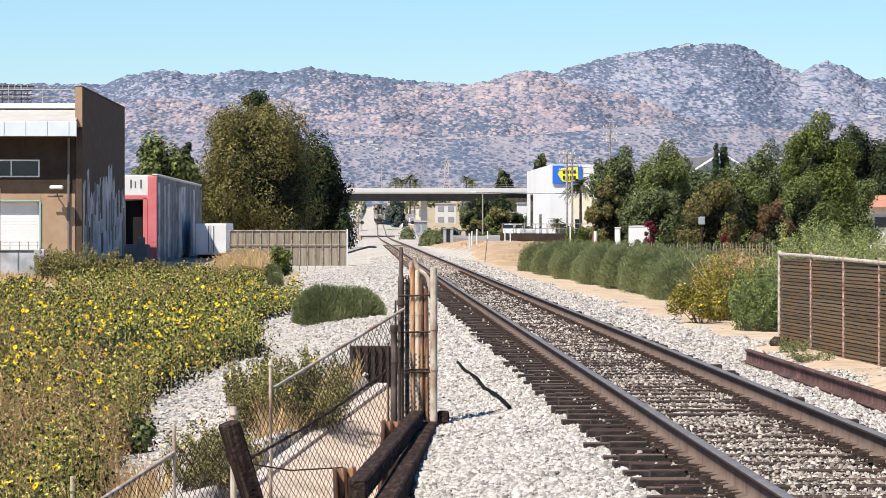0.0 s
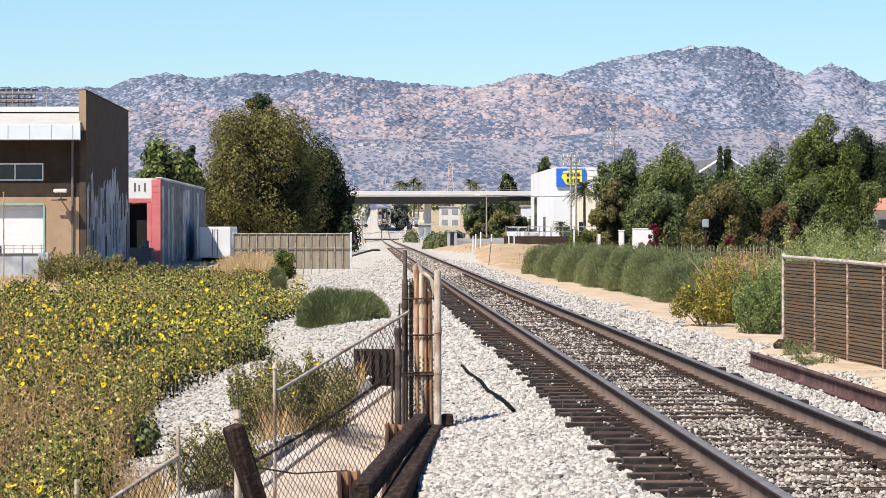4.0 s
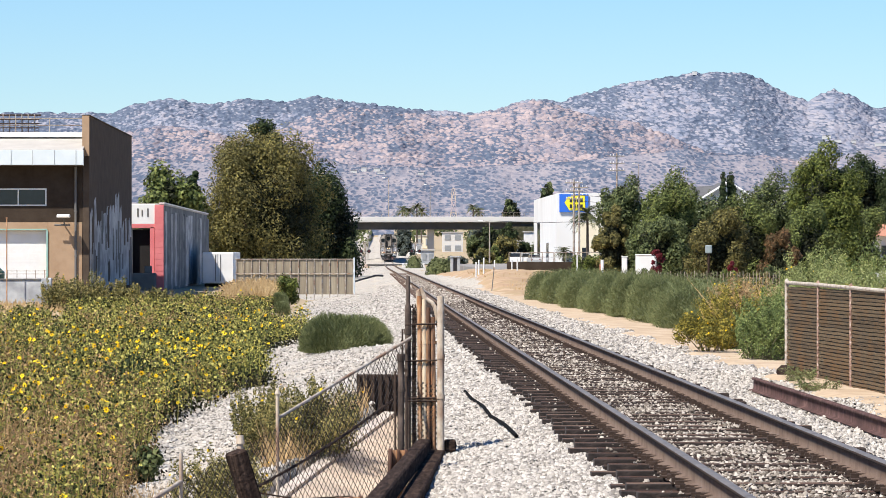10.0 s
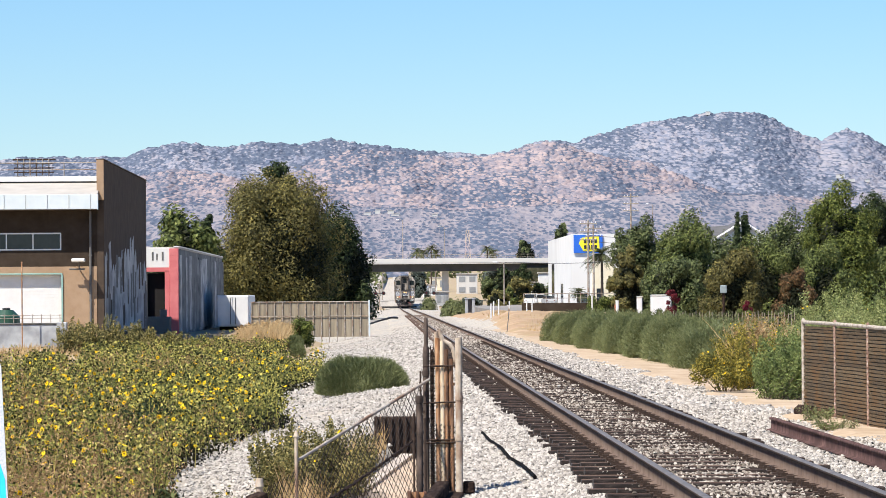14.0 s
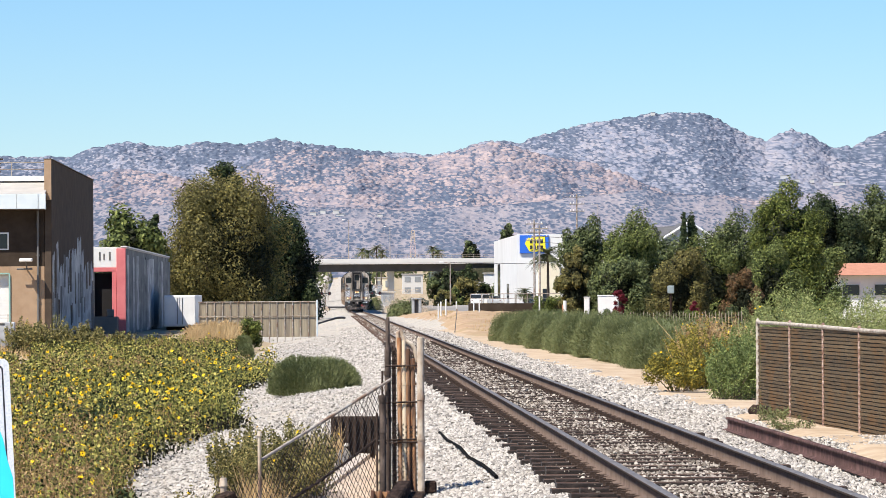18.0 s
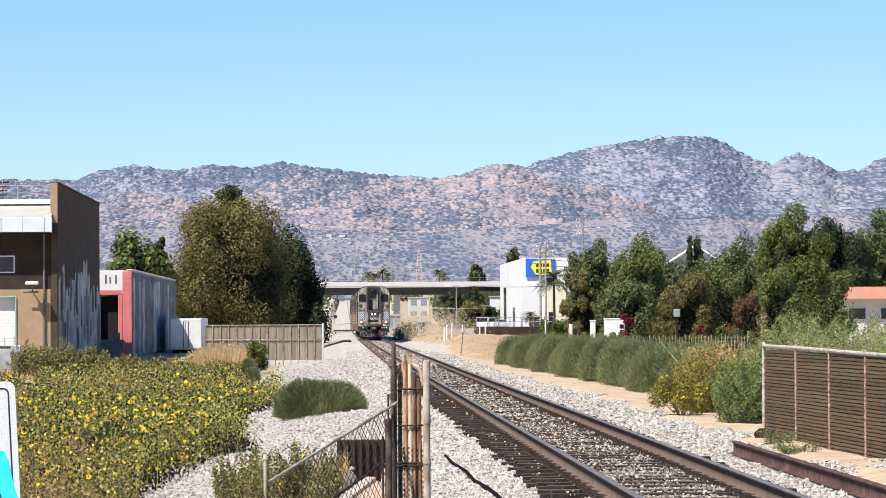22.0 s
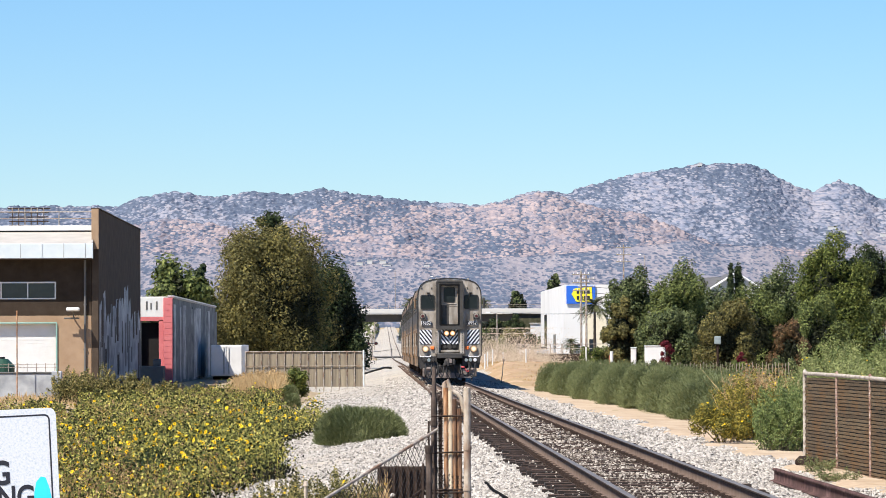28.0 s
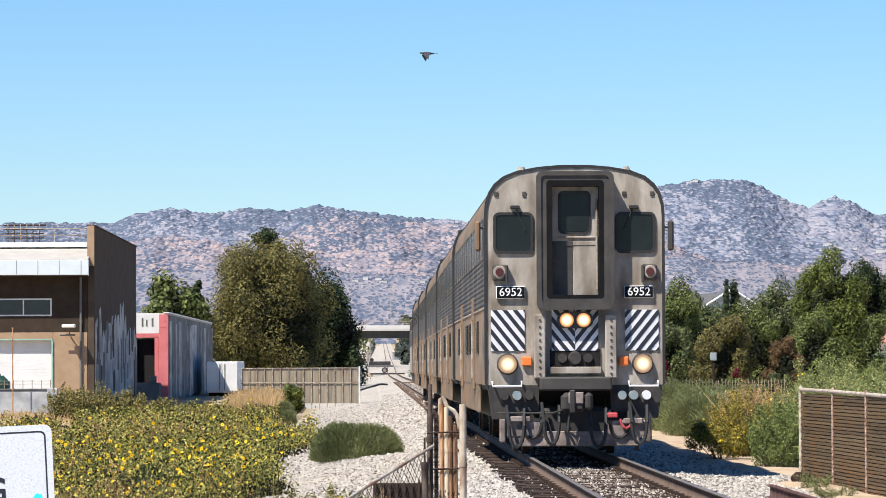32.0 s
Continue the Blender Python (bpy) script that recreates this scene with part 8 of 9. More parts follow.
def palm(x, y, z, h, r, seed, label="fan palm with a bushy crown"):
    g = rand(seed)
    t = thing("palm_tree", label, "palm", at=pose(x, y, z), group="palms")
    tr = Build()
    for i in range(8):
        tr.rod((0, 0, h * i / 8), (0, 0, h * (i + 1) / 8), 0.24 - 0.008 * i, 0.20 - 0.008 * i, n=9)
    part("trunk", tr, M_bark, t)
    V, F, k = [], [], 0
    for i in range(46):
        a = g.uniform(0, 6.28)
        e = g.uniform(-0.5, 1.3)
        L = r * g.uniform(0.8, 1.1)
        pts = []
        for s in range(7):
            f = s / 6
            d = L * f
            pts.append(np.array([d * math.cos(a) * math.cos(e * (1 - 0.4 * f)), d * math.sin(a) * math.cos(e * (1 - 0.4 * f)), h + d * math.sin(e) - 0.55 * L * f * f]))
        side = np.array([-math.sin(a), math.cos(a), 0])
        for s in range(6):
            p, q = pts[s], pts[s + 1]
            for m in range(3):
                c = p + (q - p) * m / 3
                w = L * 0.22 * math.sin(math.pi * min(0.95, (s + m / 3 + 0.6) / 6.6))
                for sg in (-1, 1):
                    tip = c + side * sg * w + (q - p) * 0.9 + np.array([0, 0, -0.25 * w])
                    V += [c, c + (q - p) * 0.28, tip]
                    F.append((k, k + 1, k + 2))
                    k += 3
    part("fronds", np_mesh("fronds", V, F, M_palm), M_palm, t)
    return t


palm(28.9, 590, 0.25, 6.9, 3.0, 301, "feathery date palm before a store")
palm(25.6, 592, 0.25, 1.5, 1.7, 302, "short palm beside a white wall")
for i, (x, y, h) in enumerate(((7.5, 1120, 10.6), (9.2, 1125, 10.2), (11.5, 1130, 11.6), (27.0, 1130, 11.2), (28.6, 1140, 10.4), (13.0, 1150, 10.4))):
    palm(x, y, 2.5, h, 2.4, 310 + i, "distant fan palm beyond the overpass")

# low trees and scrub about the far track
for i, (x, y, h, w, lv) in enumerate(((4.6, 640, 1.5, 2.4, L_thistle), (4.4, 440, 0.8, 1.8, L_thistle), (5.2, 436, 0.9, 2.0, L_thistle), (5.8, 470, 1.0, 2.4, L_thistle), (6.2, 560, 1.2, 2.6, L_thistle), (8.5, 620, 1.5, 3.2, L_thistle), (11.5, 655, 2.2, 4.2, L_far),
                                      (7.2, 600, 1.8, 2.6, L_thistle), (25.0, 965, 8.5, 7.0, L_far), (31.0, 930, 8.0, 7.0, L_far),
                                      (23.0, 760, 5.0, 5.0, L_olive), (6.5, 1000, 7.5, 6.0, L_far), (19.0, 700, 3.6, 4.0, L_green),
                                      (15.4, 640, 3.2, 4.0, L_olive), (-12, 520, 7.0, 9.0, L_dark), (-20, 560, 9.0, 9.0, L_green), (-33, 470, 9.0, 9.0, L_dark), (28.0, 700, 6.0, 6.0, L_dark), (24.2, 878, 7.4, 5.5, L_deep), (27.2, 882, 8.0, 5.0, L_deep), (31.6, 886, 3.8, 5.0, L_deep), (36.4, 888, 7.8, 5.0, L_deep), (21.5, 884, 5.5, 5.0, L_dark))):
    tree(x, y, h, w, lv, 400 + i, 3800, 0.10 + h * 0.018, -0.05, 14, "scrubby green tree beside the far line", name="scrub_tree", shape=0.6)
# hedge and garden plants below the tree row
leaf_bush(18.2, 402, 2.4, 3, 2.0, L_bright, 430, 3000, "clipped green hedge by a car park", 0.10, name="hedge", z=-0.7)
leaf_bush(20.4, 404, 2.4, 3, 2.0, L_green, 431, 3000, "clipped green hedge by a car park", 0.10, name="hedge", z=-0.7)
M_crimson = leafy("crimson_leaves", [(0.06, 0.012, 0.014), (0.13, 0.018, 0.026), (0.21, 0.03, 0.04)])
leaf_bush(15.4, 262, 1.0, 1.5, 2.9, M_crimson, 432, 1800, "dark crimson shrub in a garden", 0.06)
leaf_bush(19.9, 258, 0.7, 1.5, 2.3, M_crimson, 433, 1500, "dark crimson shrub in a garden", 0.06)
leaf_bush(14.5, 256, 1.1, 1.5, 1.3, L_thistle, 434, 2000, "grey-green agave-like garden shrub", 0.07)
leaf_bush(19.6, 256, 1.2, 1.5, 1.5, L_bright, 435, 2000, "bright green garden shrub", 0.08)
leaf_bush(22.5, 262, 2.6, 2.0, 1.7, L_dark, 436, 3000, "dark green garden shrub", 0.08)
leaf_bush(24.8, 262, 2.6, 2.0, 1.6, L_green, 437, 3000, "green garden shrub by a paling fence", 0.08)
gp = thing("paling_fence", "low dark weathered paling fence before gardens", "fence")
for i in range(50):
    part("paling", Build().box((12.2 + i * 0.2, 250, -0.16 + 0.07 * math.sin(i * 1.7)), (0.045, 0.03, 1.1), 0.008, pose(0, 0, 0, 0, 4 * math.sin(i * 2.3), 0)), M_wood, gp)
part("fence_rail", Build().box((17.1, 250.05, 0.15), (10.0, 0.05, 0.06), 0.01), M_timber, gp)
part("fence_rail", Build().box((17.1, 250.05, -0.3), (10.0, 0.05, 0.06), 0.01), M_timber, gp)
tk = thing("white_tank", "white garden storage box among shrubs", "box", at=pose(15.1, 268, -0.6))
part("body", Build().box((0, 0, 1.0), (1.3, 1.2, 2.0), 0.06), M_white, tk)
part("lid", Build().box((0, 0, 2.03), (1.36, 1.26, 0.08), 0.03), M_white, tk)
tk2 = thing("white_tank", "white garden storage box among shrubs", "box", at=pose(13.7, 268, -0.6))
part("body", Build().box((0, 0, 0.95), (0.32, 0.9, 1.9), 0.05), M_white, tk2)
part("lid", Build().box((0, 0, 1.93), (0.38, 0.96, 0.06), 0.02), M_white, tk2)
M_bluegrey = surf("faded_blue_grey_paint", [(0.20, 0.25, 0.26), (0.30, 0.35, 0.36)], scale=4, rough=0.6, bump=0.1)
ub = thing("utility_box", "grey utility cabinet on a post", "cabinet", at=pose(19.2, 268, -0.6))
part("box", Build().box((0, 0, 2.4), (0.42, 0.35, 0.52), 0.04), M_bluegrey, ub)
part("post", Build().rod((0, 0, 0), (0, 0, 2.15), 0.08, n=8), M_timber, ub)
bl = thing("barber_post", "white post with an orange-red band", "post", at=pose(11.2, 250, -0.6))
part("shaft", Build().rod((0, 0, 0), (0, 0, 1.75), 0.10, n=10), M_white, bl)
part("band", Build().rod((-0.12, 0, 0.2), (-0.12, 0, 1.5), 0.05, n=8), M_terracotta, bl)

# far buildings seen below the bridge
# distance haze is put into the window grey
M_hazywin = surf("hazy_far_window", [(0.20, 0.21, 0.22), (0.27, 0.28, 0.28)], scale=1, rough=0.5, bump=0)
def block_house(x, y, z, w, d, h, floors, label, material):
    b = thing("far_building", label, "building", at=pose(x, y, z), group="far buildings")
    part("wall", Build().box((0, d / 2, h / 2), (w, d, h), 0.05), material, b)
    part("roof", Build().box((0, d / 2, h + 0.12), (w + 0.5, d + 0.5, 0.25), 0.03), M_roof, b)
    for f in range(floors):
        n = max(2, int(w / 2.2))
        for i in range(n):
            part("window", Build().box((-w / 2 + (i + 0.5) * w / n, -0.04, (f + 0.55) * h / floors), (w / n * 0.6, 0.1, h / floors * 0.5), 0.02), M_hazywin, b)
    return b


block_house(20.5, 1090, 1.0, 5.4, 8, 5.6, 2, "pale two-storey building beyond the overpass", M_deck)
block_house(6.5, 1180, 1.2, 4.0, 8, 2.6, 1, "low grey building beyond the overpass", M_greypaint)
# plain blocks stand in for the white shapes beside the bridge
block_house(33.0, 893, -0.8, 2.6, 3, 6.6, 0, "plain white block beside the overpass", M_white)
block_house(30.2, 893, -0.8, 2.2, 3, 4.6, 0, "plain white block beside the overpass", M_white)
kiosk = thing("concrete_kiosk", "pale weathered concrete kiosk on the dirt bank", "kiosk", at=pose(6.3, 430, -0.42))
for kx in (-0.36, 0.36):
    part("side_panel", Build().box((kx, 0, 0.7), (0.30, 0.8, 1.5), 0.03), M_greypaint, kiosk)
part("roof_slab", Build().box((0, 0, 1.5), (1.15, 0.95, 0.12), 0.03), M_greypaint, kiosk)
part("dark_recess", Build().box((0, 0.2, 0.68), (0.42, 0.4, 1.4), 0.01), M_greydark, kiosk)
for gx0, gx1 in ((11.0, 15.4), (15.5, 19.9)):
    gr = thing("guard_rail", "grey pipe guard rail along the car park edge", "railing", at=pose(0, 403.9, 0.60), group="guard rails of the car park")
    part("top_rail", Build().rod((gx0, 0, 0.95), (gx1, 0, 0.95), 0.04, n=6).rod((gx0, 0, 0.5), (gx1, 0, 0.5), 0.03, n=6), M_galv, gr)
    for k in range(5):
        part("post", Build().rod((gx0 + (gx1 - gx0) * k / 4, 0, -0.1), (gx0 + (gx1 - gx0) * k / 4, 0, 0.95), 0.04, n=6), M_galv, gr)
block_house(-7.5, 1010, 0.4, 6.0, 6, 3.6, 1, "low pale house beside the far line", M_deck)
block_house(-13.5, 1060, 0.6, 6.5, 6, 4.4, 1, "low cream house beside the far line", M_cream)
block_house(10.0, 1040, 0.6, 3.4, 6, 3.0, 1, "low white house beyond the overpass", M_white)
block_house(14.6, 1210, 2.2, 5.0, 6, 4.0, 1, "low cream house beyond the overpass", M_cream)
block_house(8.6, 760, -0.8, 2.4, 3.0, 2.6, 1, "small grey trackside hut", M_greypaint)
FOOT, CREST = RIDGES[2][0], RIDGES[0][0]
for u, q, spec, w, h in ((614, 0.93, FOOT, 4.0, 1.2), (632, 0.95, FOOT, 3.4, 2.2), (655, 0.952, FOOT, 4.0, 1.5), (663, 0.935, FOOT, 5.0, 1.0), (733, 0.94, FOOT, 3.4, 1.0),
                         (1218, 0.985, CREST, 4.5, 3.4), (1452, 0.52, CREST, 8.0, 3.2), (1472, 0.50, CREST, 6.0, 2.4), (1500, 0.52, CREST, 4.0, 2.6), (1548, 0.55, CREST, 11.0, 3.0)):
    x, y, z = ridge_point(u, q, spec)
    block_house(x, y - 4, z - 0.6, w, 5, 0.8 * h + 0.9, 0, "distant pale hillside house", M_deck)

# ---- vehicles ----
M_carglass = glass("car_glass", (0.015, 0.018, 0.02), 0.05)


def paint(name, c):
    return surf(name, [tuple(0.85 * v for v in c), c], scale=1.5, rough=0.3, bump=0, spec=0.6)


P_white, P_black, P_silver = paint("white_car_paint", (0.78, 0.78, 0.78)), paint("black_car_paint", (0.02, 0.02, 0.022)), paint("silver_car_paint", (0.42, 0.43, 0.45))


def vehicle(style, material, label, at, name="car"):
    """A car, pickup or flatbed lorry, lengthwise along its own x, standing on z = 0."""
    c = thing(name, label, "car" if style == "car" else "truck", at=at)
    if style == "car":
        body = [(-2.25, 0.35), (2.25, 0.35), (2.28, 0.7), (2.1, 0.88), (1.2, 0.98), (-1.7, 1.0), (-2.2, 0.92), (-2.28, 0.6)]
        roof = [(-1.65, 0.98), (1.1, 0.97), (0.45, 1.42), (-0.9, 1.45)]
        half = 0.88
    elif style == "suv":
        body = [(-2.3, 0.4), (2.3, 0.4), (2.35, 0.8), (2.2, 1.02), (1.2, 1.12), (-2.2, 1.12), (-2.35, 0.7)]
        roof = [(-2.2, 1.1), (1.15, 1.1), (0.6, 1.72), (-1.95, 1.74)]
        half = 0.93
    elif style == "pickup":
        body = [(-2.8, 0.5), (2.7, 0.5), (2.75, 0.95), (2.6, 1.12), (1.4, 1.18), (-2.8, 1.18)]
        roof = [(-0.75, 1.16), (1.35, 1.16), (0.85, 1.8), (-0.55, 1.82)]
        half = 0.96
    else:
        body = [(0.9, 0.6), (3.4, 0.6), (3.45, 1.3), (3.3, 1.6), (2.2, 1.75), (0.9, 1.75)]
        roof = [(0.95, 1.7), (2.3, 1.7), (2.0, 2.5), (1.0, 2.55)]
        half = 1.05
    part("body", Build().prism(body, -half, half), material, c)
    part("cabin", Build().prism(roof, -half * 0.9, half * 0.9), M_carglass, c)
    top = [p for p in roof if p[1] > roof[0][1] + 0.2]
    xs_ = sorted(p[0] for p in top)
    part("roof_panel", Build().box(((xs_[0] + xs_[-1]) / 2, 0, max(p[1] for p in top) + 0.01), (xs_[-1] - xs_[0], half * 1.75, 0.06), 0.02), material, c)
    if style == "lorry":
        part("flatbed", Build().box((-1.5, 0, 1.15), (4.6, 2.2, 0.3), 0.03), M_greydark, c)
        part("headboard", Build().box((0.75, 0, 1.7), (0.1, 2.1, 1.1), 0.02), M_greydark, c)
        part("load", Build().box((-1.6, 0, 1.6), (3.6, 1.8, 0.7), 0.08), M_under, c)
        axle = (2.5, -2.4)
        r = 0.48
    else:
        axle = (1.4, -1.4) if style != "pickup" else (1.7, -1.7)
        r = 0.34
    for ax in axle:
        for sy in (-1, 1):
            w = part("wheel", Build().rod((ax, sy * half * 0.98, r), (ax, sy * half * 0.72, r), r, n=18), M_black, c)
            part("rim", Build().rod((ax, sy * half * 1.0, r), (ax, sy * half * 0.95, r), r * 0.6, n=14), M_galv, w)
    for sy in (-1, 1):
        part("headlight", Build().box((body[2][0] - 0.03, sy * half * 0.7, body[2][1] - 0.05), (0.08, 0.3, 0.14), 0.02), M_whitep, c)
        part("tail_light", Build().box((body[0][0] + 0.02, sy * half * 0.7, body[2][1]), (0.08, 0.25, 0.14), 0.02), M_redlens, c)
    return c


pickup = vehicle("pickup", P_white, "white pickup truck driving over the crossing", pose(20, 688, -0.5, 0, 0, 180), "pickup_truck")
sedan = vehicle("car", P_black, "black saloon car driving over the crossing", pose(-24, 693, -0.5))
suv = vehicle("suv", P_white, "white estate car driving over the crossing", pose(-30, 693, -0.5))
lorry = vehicle("lorry", P_white, "white flatbed truck with a dark load", pose(40, 688, -0.5, 0, 0, 180), "flatbed_truck")
for x, y, m, rz in ((20.6, 640, P_white, 84), (24.2, 662, P_silver, 96), (27.0, 595, P_silver, 86)):
    vehicle("suv" if m is P_white else "car", m, "parked white estate car in a car park" if m is P_white else "parked dull saloon car in a car park", pose(x, y, -0.35, 0, 0, rz))

# ---- woods and roofs of the far valley ----
def far_woods():
    g = rand(77)
    n = 190
    y = g.uniform(1120, 1750, n)
    x = g.uniform(-0.11, 0.16, n) * y
    k = np.abs(x - line_x(y)) > 7
    x, y = x[k], y[k]
    n = len(x)
    h = g.uniform(4, 9.5, n)
    per = 150
    i = np.repeat(np.arange(n), per)
    u = g.normal(0, 1, (n * per, 3))
    u /= np.linalg.norm(u, axis=1)[:, None]
    z = ground_z(x, y)
    c = np.stack([x[i], y[i], z[i] + h[i] * 0.5], -1) + u * np.stack([h[i] * 0.55, h[i] * 0.55, h[i] * 0.5], -1) * g.uniform(0.6, 1.05, (n * per, 1))
    v, f = leaf_quads(c, u, g.uniform(0.35, 0.85, n * per), g)
    tagged(new("far_woods", np_mesh("far_woods", v, f, L_thistle)), "distant grey-green trees in the valley", "trees", kind="stuff")


far_woods()

# ---- low wall and barrels before the workshop ----
lw = thing("yard_wall", "grey concrete yard wall topped with wire", "wall")
part("wall", Build().box((-21.5, 205, -0.45), (5.0, 0.3, 1.4), 0.03), M_greypaint, lw)
part("capping", Build().box((-21.5, 205, 0.28), (5.1, 0.4, 0.08), 0.02), M_greydark, lw)
part("pier", Build().box((-19.1, 205, -0.4), (0.5, 0.5, 1.5), 0.03), M_greypaint, lw)
for i in range(11):
    part("wire_post", Build().rod((-23.8 + i * 0.46, 205, 0.3), (-23.8 + i * 0.46, 205, 0.75), 0.02, n=5), M_galv, lw)
part("wire", Build().rod((-24, 205, 0.55), (-19, 205, 0.55), 0.012, n=4).rod((-24, 205, 0.7), (-19, 205, 0.7), 0.012, n=4), M_galv, lw)
jk = thing("garden_pole", "thin tall orange-brown pole beside the yard", "pole", at=pose(-21.0, 204, -1.0))
part("rod", Build().rod((0, 0, 0), (0, 0, 4.3), 0.03, n=6), M_rustpipe, jk)
part("tip", Build().rod((0, 0, 4.3), (0, 0, 4.36), 0.045, n=6), M_rustpipe, jk)
tk3 = thing("green_tank", "dark green round water tank by the yard", "tank", at=pose(-22.5, 212, -0.8))
part("body", Build().rod((0, 0, 0), (0, 0, 1.4), 0.7, n=20).rod((0, 0, 1.4), (0, 0, 1.75), 0.7, 0.35, n=20), surf("tank_green", [(0.02, 0.06, 0.04), (0.03, 0.08, 0.05)], rough=0.4, bump=0), tk3)
part("cap", Build().rod((0, 0, 1.75), (0, 0, 1.85), 0.2, n=14), M_black, tk3)

# ---- the warning sign close to the camera ----
def warning_sign():
    s = thing("warning_sign", "white reflective warning sign with black letters and cyan graffiti", "sign", at=pose(-4.90, 12.0, 0.05, 0, -2.6, 0))
    W, H = 0.46, 0.61
    M_refl = surf("reflective_white", [(0.40, 0.47, 0.53), (0.62, 0.64, 0.68), (0.70, 0.70, 0.73)], scale=150, rough=0.35, bump=0.1, bscale=220)
    M_cyan = surf("cyan_spray", [(0.02, 0.56, 0.80), (0.03, 0.68, 0.88)], scale=6, rough=0.5, bump=0)
    M_ink = surf("black_ink", [(0.012, 0.012, 0.02), (0.02, 0.02, 0.03)], scale=6, rough=0.4, bump=0)
    cz = 1.41 - H / 2
    cx = 0.462 - W / 2
    part("plate", Build().prism(rounded(cx, cz, W, H, 0.022), 0.0, 0.004), M_refl, s, "white reflective plate")
    part("border", Build().prism(rounded(cx, cz, W - 0.036, H - 0.036, 0.016), -0.0007, 0.0, rounded(cx, cz, W - 0.045, H - 0.045, 0.013)), M_ink, s, "thin black border line")
    part("dot_sheen", Build().prism(rounded(cx, cz, W - 0.05, H - 0.05, 0.012), -0.0003, 0.0), M_refl, s)
    for word, x, z, size in (("G", 0.294, 1.222, 0.098), ("ING", 0.326, 1.150, 0.092), ("TED", 0.387, 1.074, 0.028)):
        me = text_mesh(word, size, M_ink, size * 0.022)
        part("letters", me, M_ink, s, "bold black letters", at=pose(x, -0.0014, z, 90, 0, 0) @ Matrix.Diagonal((0.8, 1, 0.1, 1)))
    spray = Build()
    spray.prism([(0.10, 1.135), (0.16, 1.142), (0.24, 1.142), (0.285, 1.135), (0.318, 1.124), (0.345, 1.108), (0.360, 1.080), (0.366, 1.03), (0.372, 0.82), (0.02, 0.82), (0.02, 1.125)], -0.0010, -0.0005)
    part("spray_patch", spray, M_cyan, s, "cyan spray paint")
    part("spray_patch", Build().prism([(0.386, 1.12), (0.389, 1.165), (0.396, 1.195), (0.410, 1.210), (0.424, 1.206), (0.434, 1.175), (0.444, 1.11), (0.457, 1.06), (0.458, 0.82), (0.41, 0.82), (0.404, 1.0), (0.398, 1.08)], -0.0010, -0.0005), M_cyan, s)
    part("post", Build().rod((cx, 0.03, -0.9), (cx, 0.03, 1.35), 0.025, n=10), M_galv, s, "galvanised sign post")
    for z in (1.32, 0.92):
        part("bolt", Build().rod((cx, -0.006, z), (cx, 0.0, z), 0.008, n=6), M_galv, s)
    return s


warning_sign()


# ---- birds ----
def bird(label):
    b = thing("bird", label, "bird", at=pose(60, 70, 14))
    k = 0.72
    M = bird_material
    body = Build().rod((0, -0.14, 0), (0, 0.0, 0.0), 0.012, 0.035, n=8).rod((0, 0.0, 0), (0, 0.10, 0.005), 0.035, 0.02, n=8).rod((0, 0.10, 0.005), (0, 0.15, 0.015), 0.02, 0.012, n=8)
    body.add([(-0.012, -0.13, 0), (0.012, -0.13, 0), (0.035, -0.22, 0.0), (-0.035, -0.22, 0.0), (0, -0.13, 0.008)], [(0, 1, 2, 3), (0, 4, 1), (1, 4, 2), (2, 4, 3), (3, 4, 0)])
    body.v = [(x * k, y * k, z * k) for x, y, z in body.v]
    part("body", body, M, b)
    wings = []
    for sx in (-1, 1):
        w = Build().add([(0, 0.06, 0), (sx * 0.12, 0.09, 0.01), (sx * 0.30, 0.0, 0), (sx * 0.14, -0.03, 0), (0, -0.06, 0),
                         (0, 0.06, 0.008), (sx * 0.12, 0.09, 0.016), (sx * 0.14, -0.03, 0.006), (0, -0.06, 0.006)],
                        [(0, 1, 3, 4), (1, 2, 3), (5, 8, 7, 6), (6, 7, 2), (0, 5, 6, 1), (4, 3, 7, 8), (0, 4, 8, 5), (1, 6, 2), (3, 2, 7)])
        w.v = [(x * k, y * k, z * k) for x, y, z in w.v]
        wings.append(part("wing", w, M, b, at=pose(sx * 0.02, 0, 0.01)))
    return b, wings


bird_material = surf("dark_feathers", [(0.02, 0.02, 0.025), (0.06, 0.06, 0.065)], scale=20, rough=0.7, bump=0)
bird_a, wings_a = bird("dark pigeon flying up over the track")
bird_b, wings_b = bird("dark pigeon flying behind the train")


# ---- dust thrown up beside the train ----
M_dust = surf("drifting_dust", [(0.52, 0.42, 0.32), (0.64, 0.53, 0.42)], scale=1.0, rough=1.0, bump=0, spec=0.0)
puffs = []
for k, (px, py, wide, tall) in enumerate(((6.6, 540, 3.2, 2.6), (7.0, 470, 3.4, 2.8), (7.4, 400, 3.6, 2.6), (7.4, 330, 3.4, 2.2))):
    g = rand(600 + k)
    n = 18000
    u = np.stack([g.normal(0, 0.5, n) * wide, g.normal(0, 5.0, n), np.minimum(g.exponential(0.34, n), 1.3) * tall], -1)
    v, f = leaf_quads(u, g.normal(0, 1, (n, 3)), g.uniform(0.022, 0.050, n), g, 0.9)
    puff = new("dust_cloud", np_mesh("dust_cloud", v, f, M_dust))
    tagged(puff, "thin tan dust drifting beside the train", "dust", kind="stuff")
    puffs.append((puff, px, py, tall))

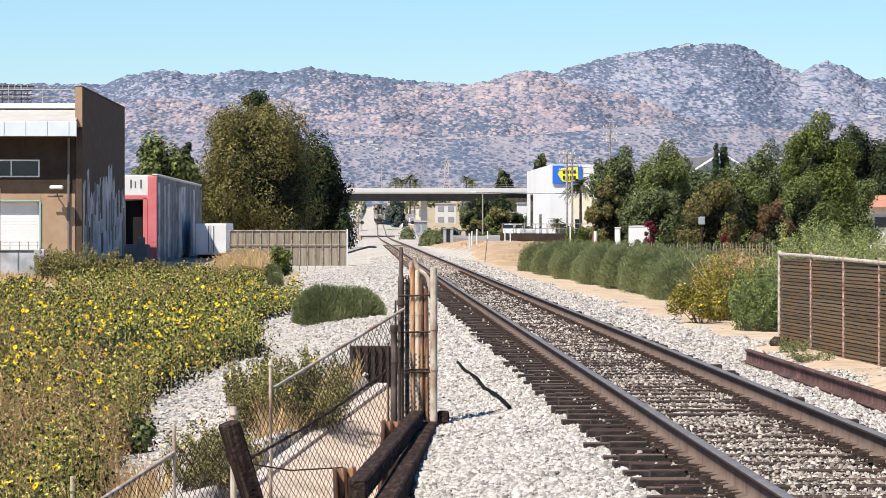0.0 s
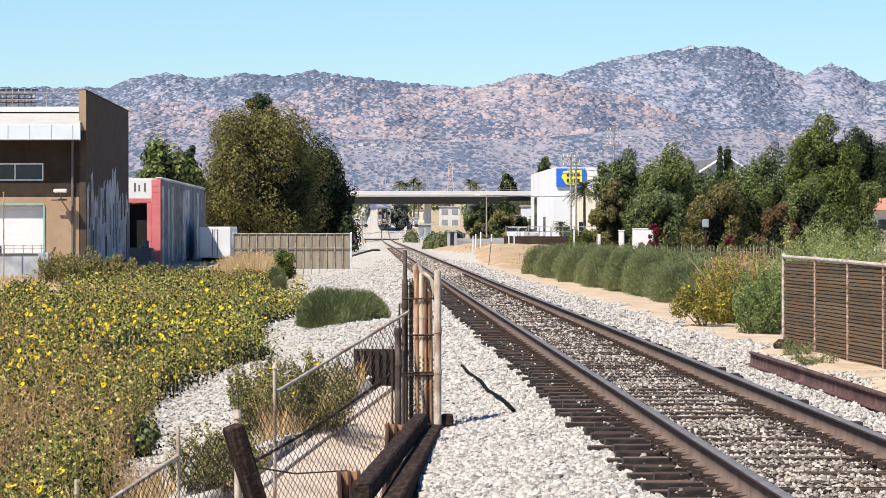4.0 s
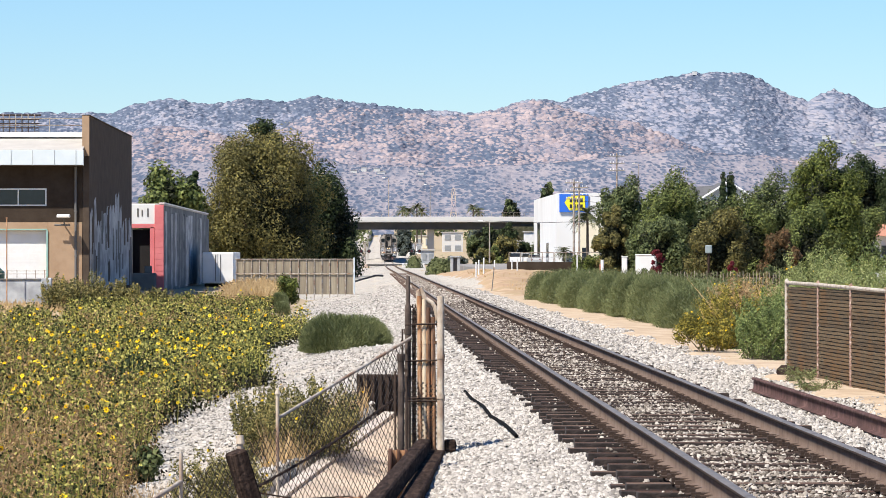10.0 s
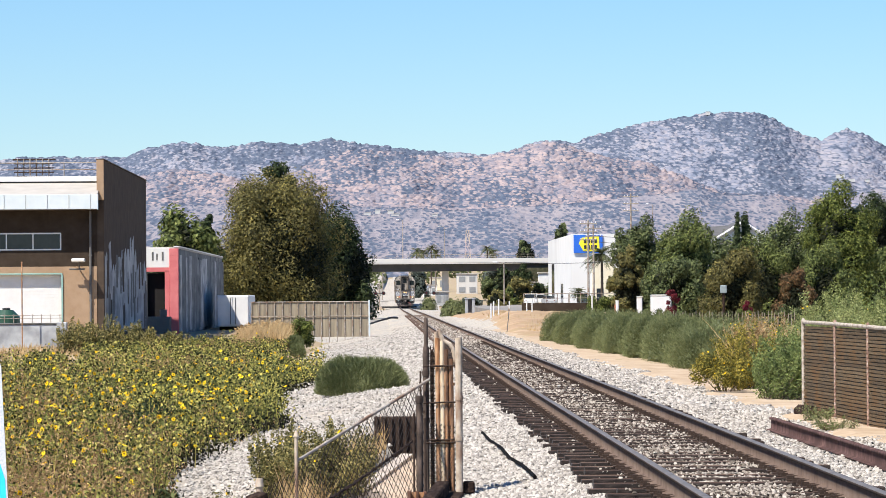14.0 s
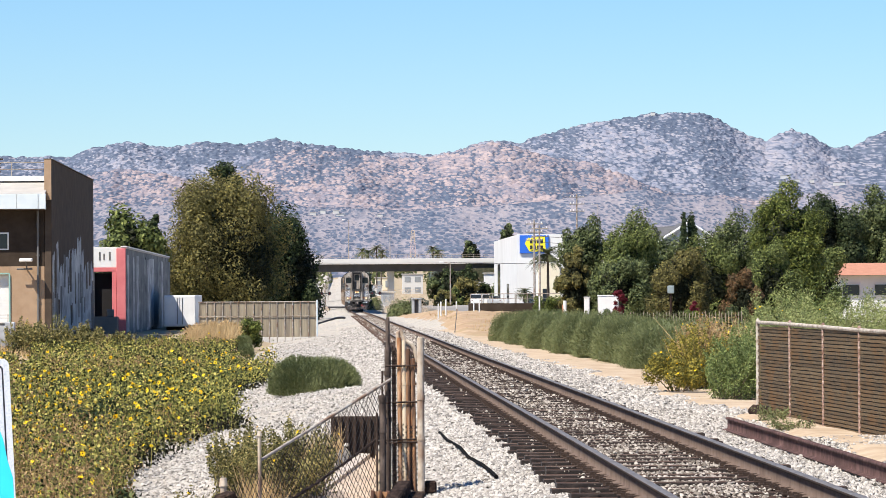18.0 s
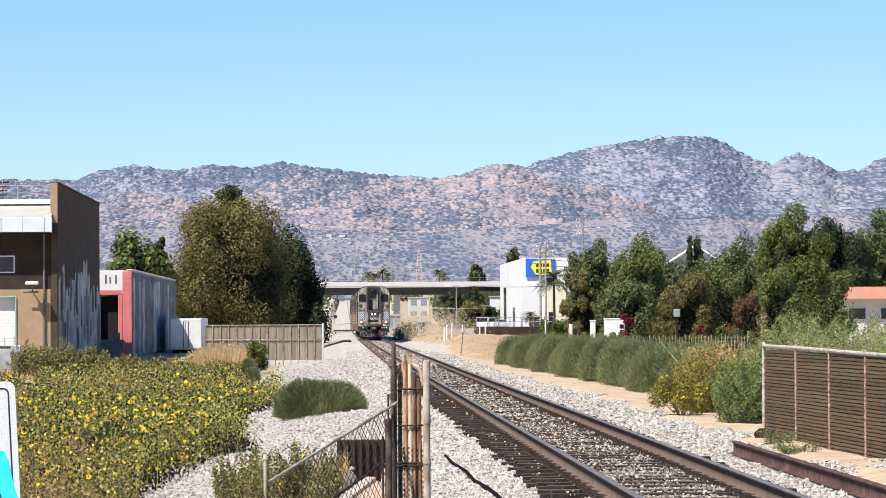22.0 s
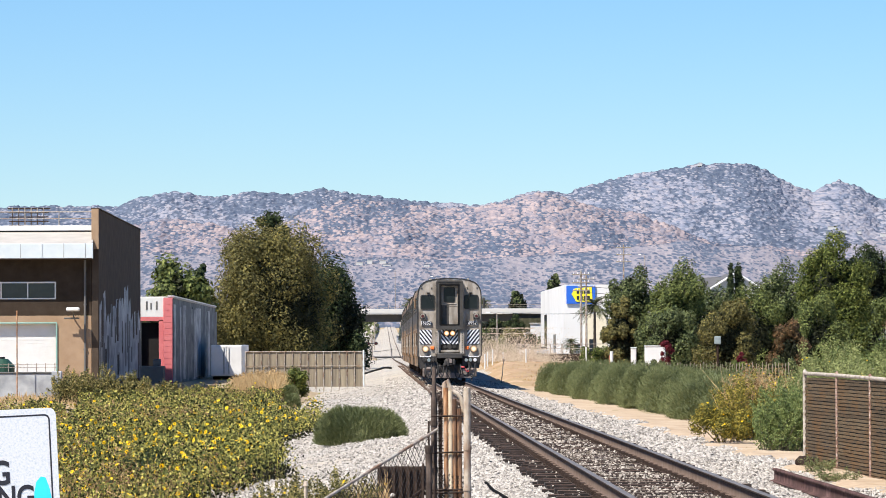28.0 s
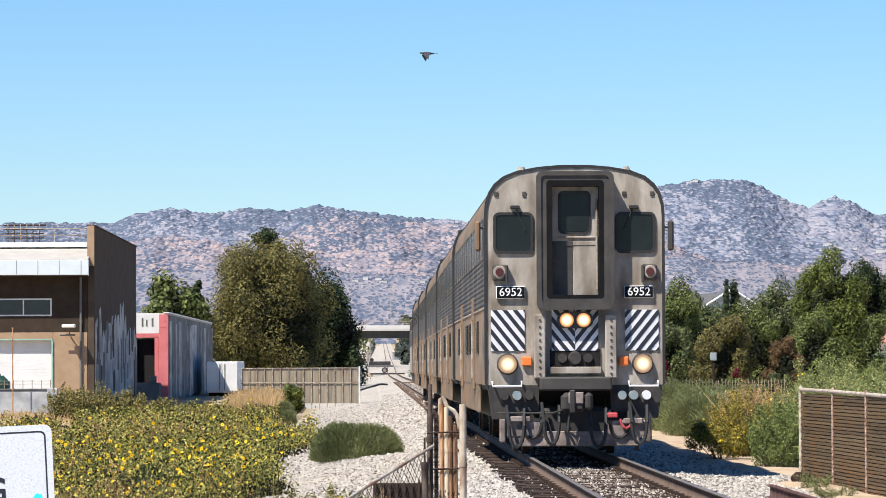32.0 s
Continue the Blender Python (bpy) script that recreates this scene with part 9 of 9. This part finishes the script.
# ---- what moves ----
def along(distance):
    """The pose of a car whose front stands at that distance along the track."""
    a, b = distance + 4.0, distance + 21.0
    xa, xb, za, zb = float(line_x(a)), float(line_x(b)), float(line_z(a)), float(line_z(b))
    turn = -math.degrees(math.atan2(xb - xa, b - a))
    rise = math.degrees(math.atan2(zb - za, b - a))
    x0 = xa - (xb - xa) / 17.0 * 4.0
    z0 = za - (zb - za) / 17.0 * 4.0
    return pose(x0, distance, z0 + 0.035, rise, 0, turn)


def front_at(t):
    """Distance of the train's front from the start of the plan, in metres."""
    return 70.4 + (32.0 - t) * 31.9


def motions():
    for k, c in enumerate(cars + [loco]):
        walk(c, [(i * 0.5, along(front_at(i * 0.5) + k * CAR_STEP)) for i in range(65)])

    # traffic over the crossing once the train has cleared it
    def drive(ob, y, turn, stops):
        walk(ob, [(t, pose(x, y, -0.5, 0, 0, turn)) for t, x in stops])

    drive(pickup, 688, 180, [(0, 24), (26.0, 24), (27.4, 14), (28.4, 5.5), (29.2, 1.6), (29.6, -0.2), (30.4, -3.6), (32.0, -10.5)])
    drive(sedan, 693.5, 0, [(0, -30), (28.2, -30), (29.4, -12), (30.0, -5.0), (30.4, -1.4), (31.0, 0.6), (31.6, 4.5), (32.0, 8.0)])
    drive(suv, 693.5, 0, [(0, -22), (26.8, -22), (28.0, -9), (28.8, -1.5), (29.2, 3.4), (30.0, 12.0), (32.0, 40.0)])
    drive(lorry, 688, 180, [(0, 46), (29.0, 46), (30.2, 14), (31.0, 4.6), (31.6, -0.6), (32.0, -2.6)])

    # dust lifts off the bank as the train's front goes by, and drifts aside
    for puff, px, py, tall in puffs:
        t0 = 32.0 - (py - 70.4) / 31.9
        z0 = float(ground_z(np.array(px), np.array(py)))
        rows = [(0.0, px - 1.0, z0 - 3 * tall), (t0 - 1.2, px - 1.0, z0 - 3 * tall), (t0 + 0.3, px, z0 - 0.3), (t0 + 4.0, px + 1.2, z0), (32.0, px + 2.4, z0 - 0.25 * tall)]
        walk(puff, [(t, pose(x, py, z)) for t, x, z in rows])

    # birds
    fly_a = [(0, 13.0, 1.5, 90), (29.6, 13.0, 1.5, 90), (30.2, 5.4, 2.7, 75), (30.6, 3.52, 3.78, 50), (30.8, 2.93, 4.28, 45), (31.0, 2.40, 4.99, 40), (31.2, 1.94, 5.65, 45), (31.4, 1.36, 6.19, 60),
             (31.6, 0.22, 6.36, 85), (31.8, -1.10, 6.36, 92), (31.9, -1.78, 6.32, 95), (32.0, -2.65, 6.14, 95)]
    walk(bird_a, [(t, pose(x, 59.9, z, 0, 0, r)) for t, x, z, r in fly_a])
    fly_b = [(0, 14.0, 1.2, 60), (29.7, 14.0, 1.2, 60), (30.6, 2.2, 2.4, 20), (31.0, 2.17, 3.25, -20), (31.2, 2.37, 3.70, -40), (31.4, 2.68, 4.12, -55), (31.6, 3.45, 4.61, -75), (32.0, 5.4, 5.2, -85)]
    walk(bird_b, [(t, pose(x, 61.0, z, 0, 0, r)) for t, x, z, r in fly_b])
    for pair, shift in ((wings_a, 0), (wings_b, 1)):
        for w, sx in zip(pair, (-1, 1)):
            beat = [(0, 10)] + [(30.0 + 0.1 * k, (38 if (k + shift) % 2 else -32)) for k in range(21)]
            walk(w, [(t, pose(sx * 0.02, 0, 0.01, 0, -sx * a, 0)) for t, a in beat])


motions()
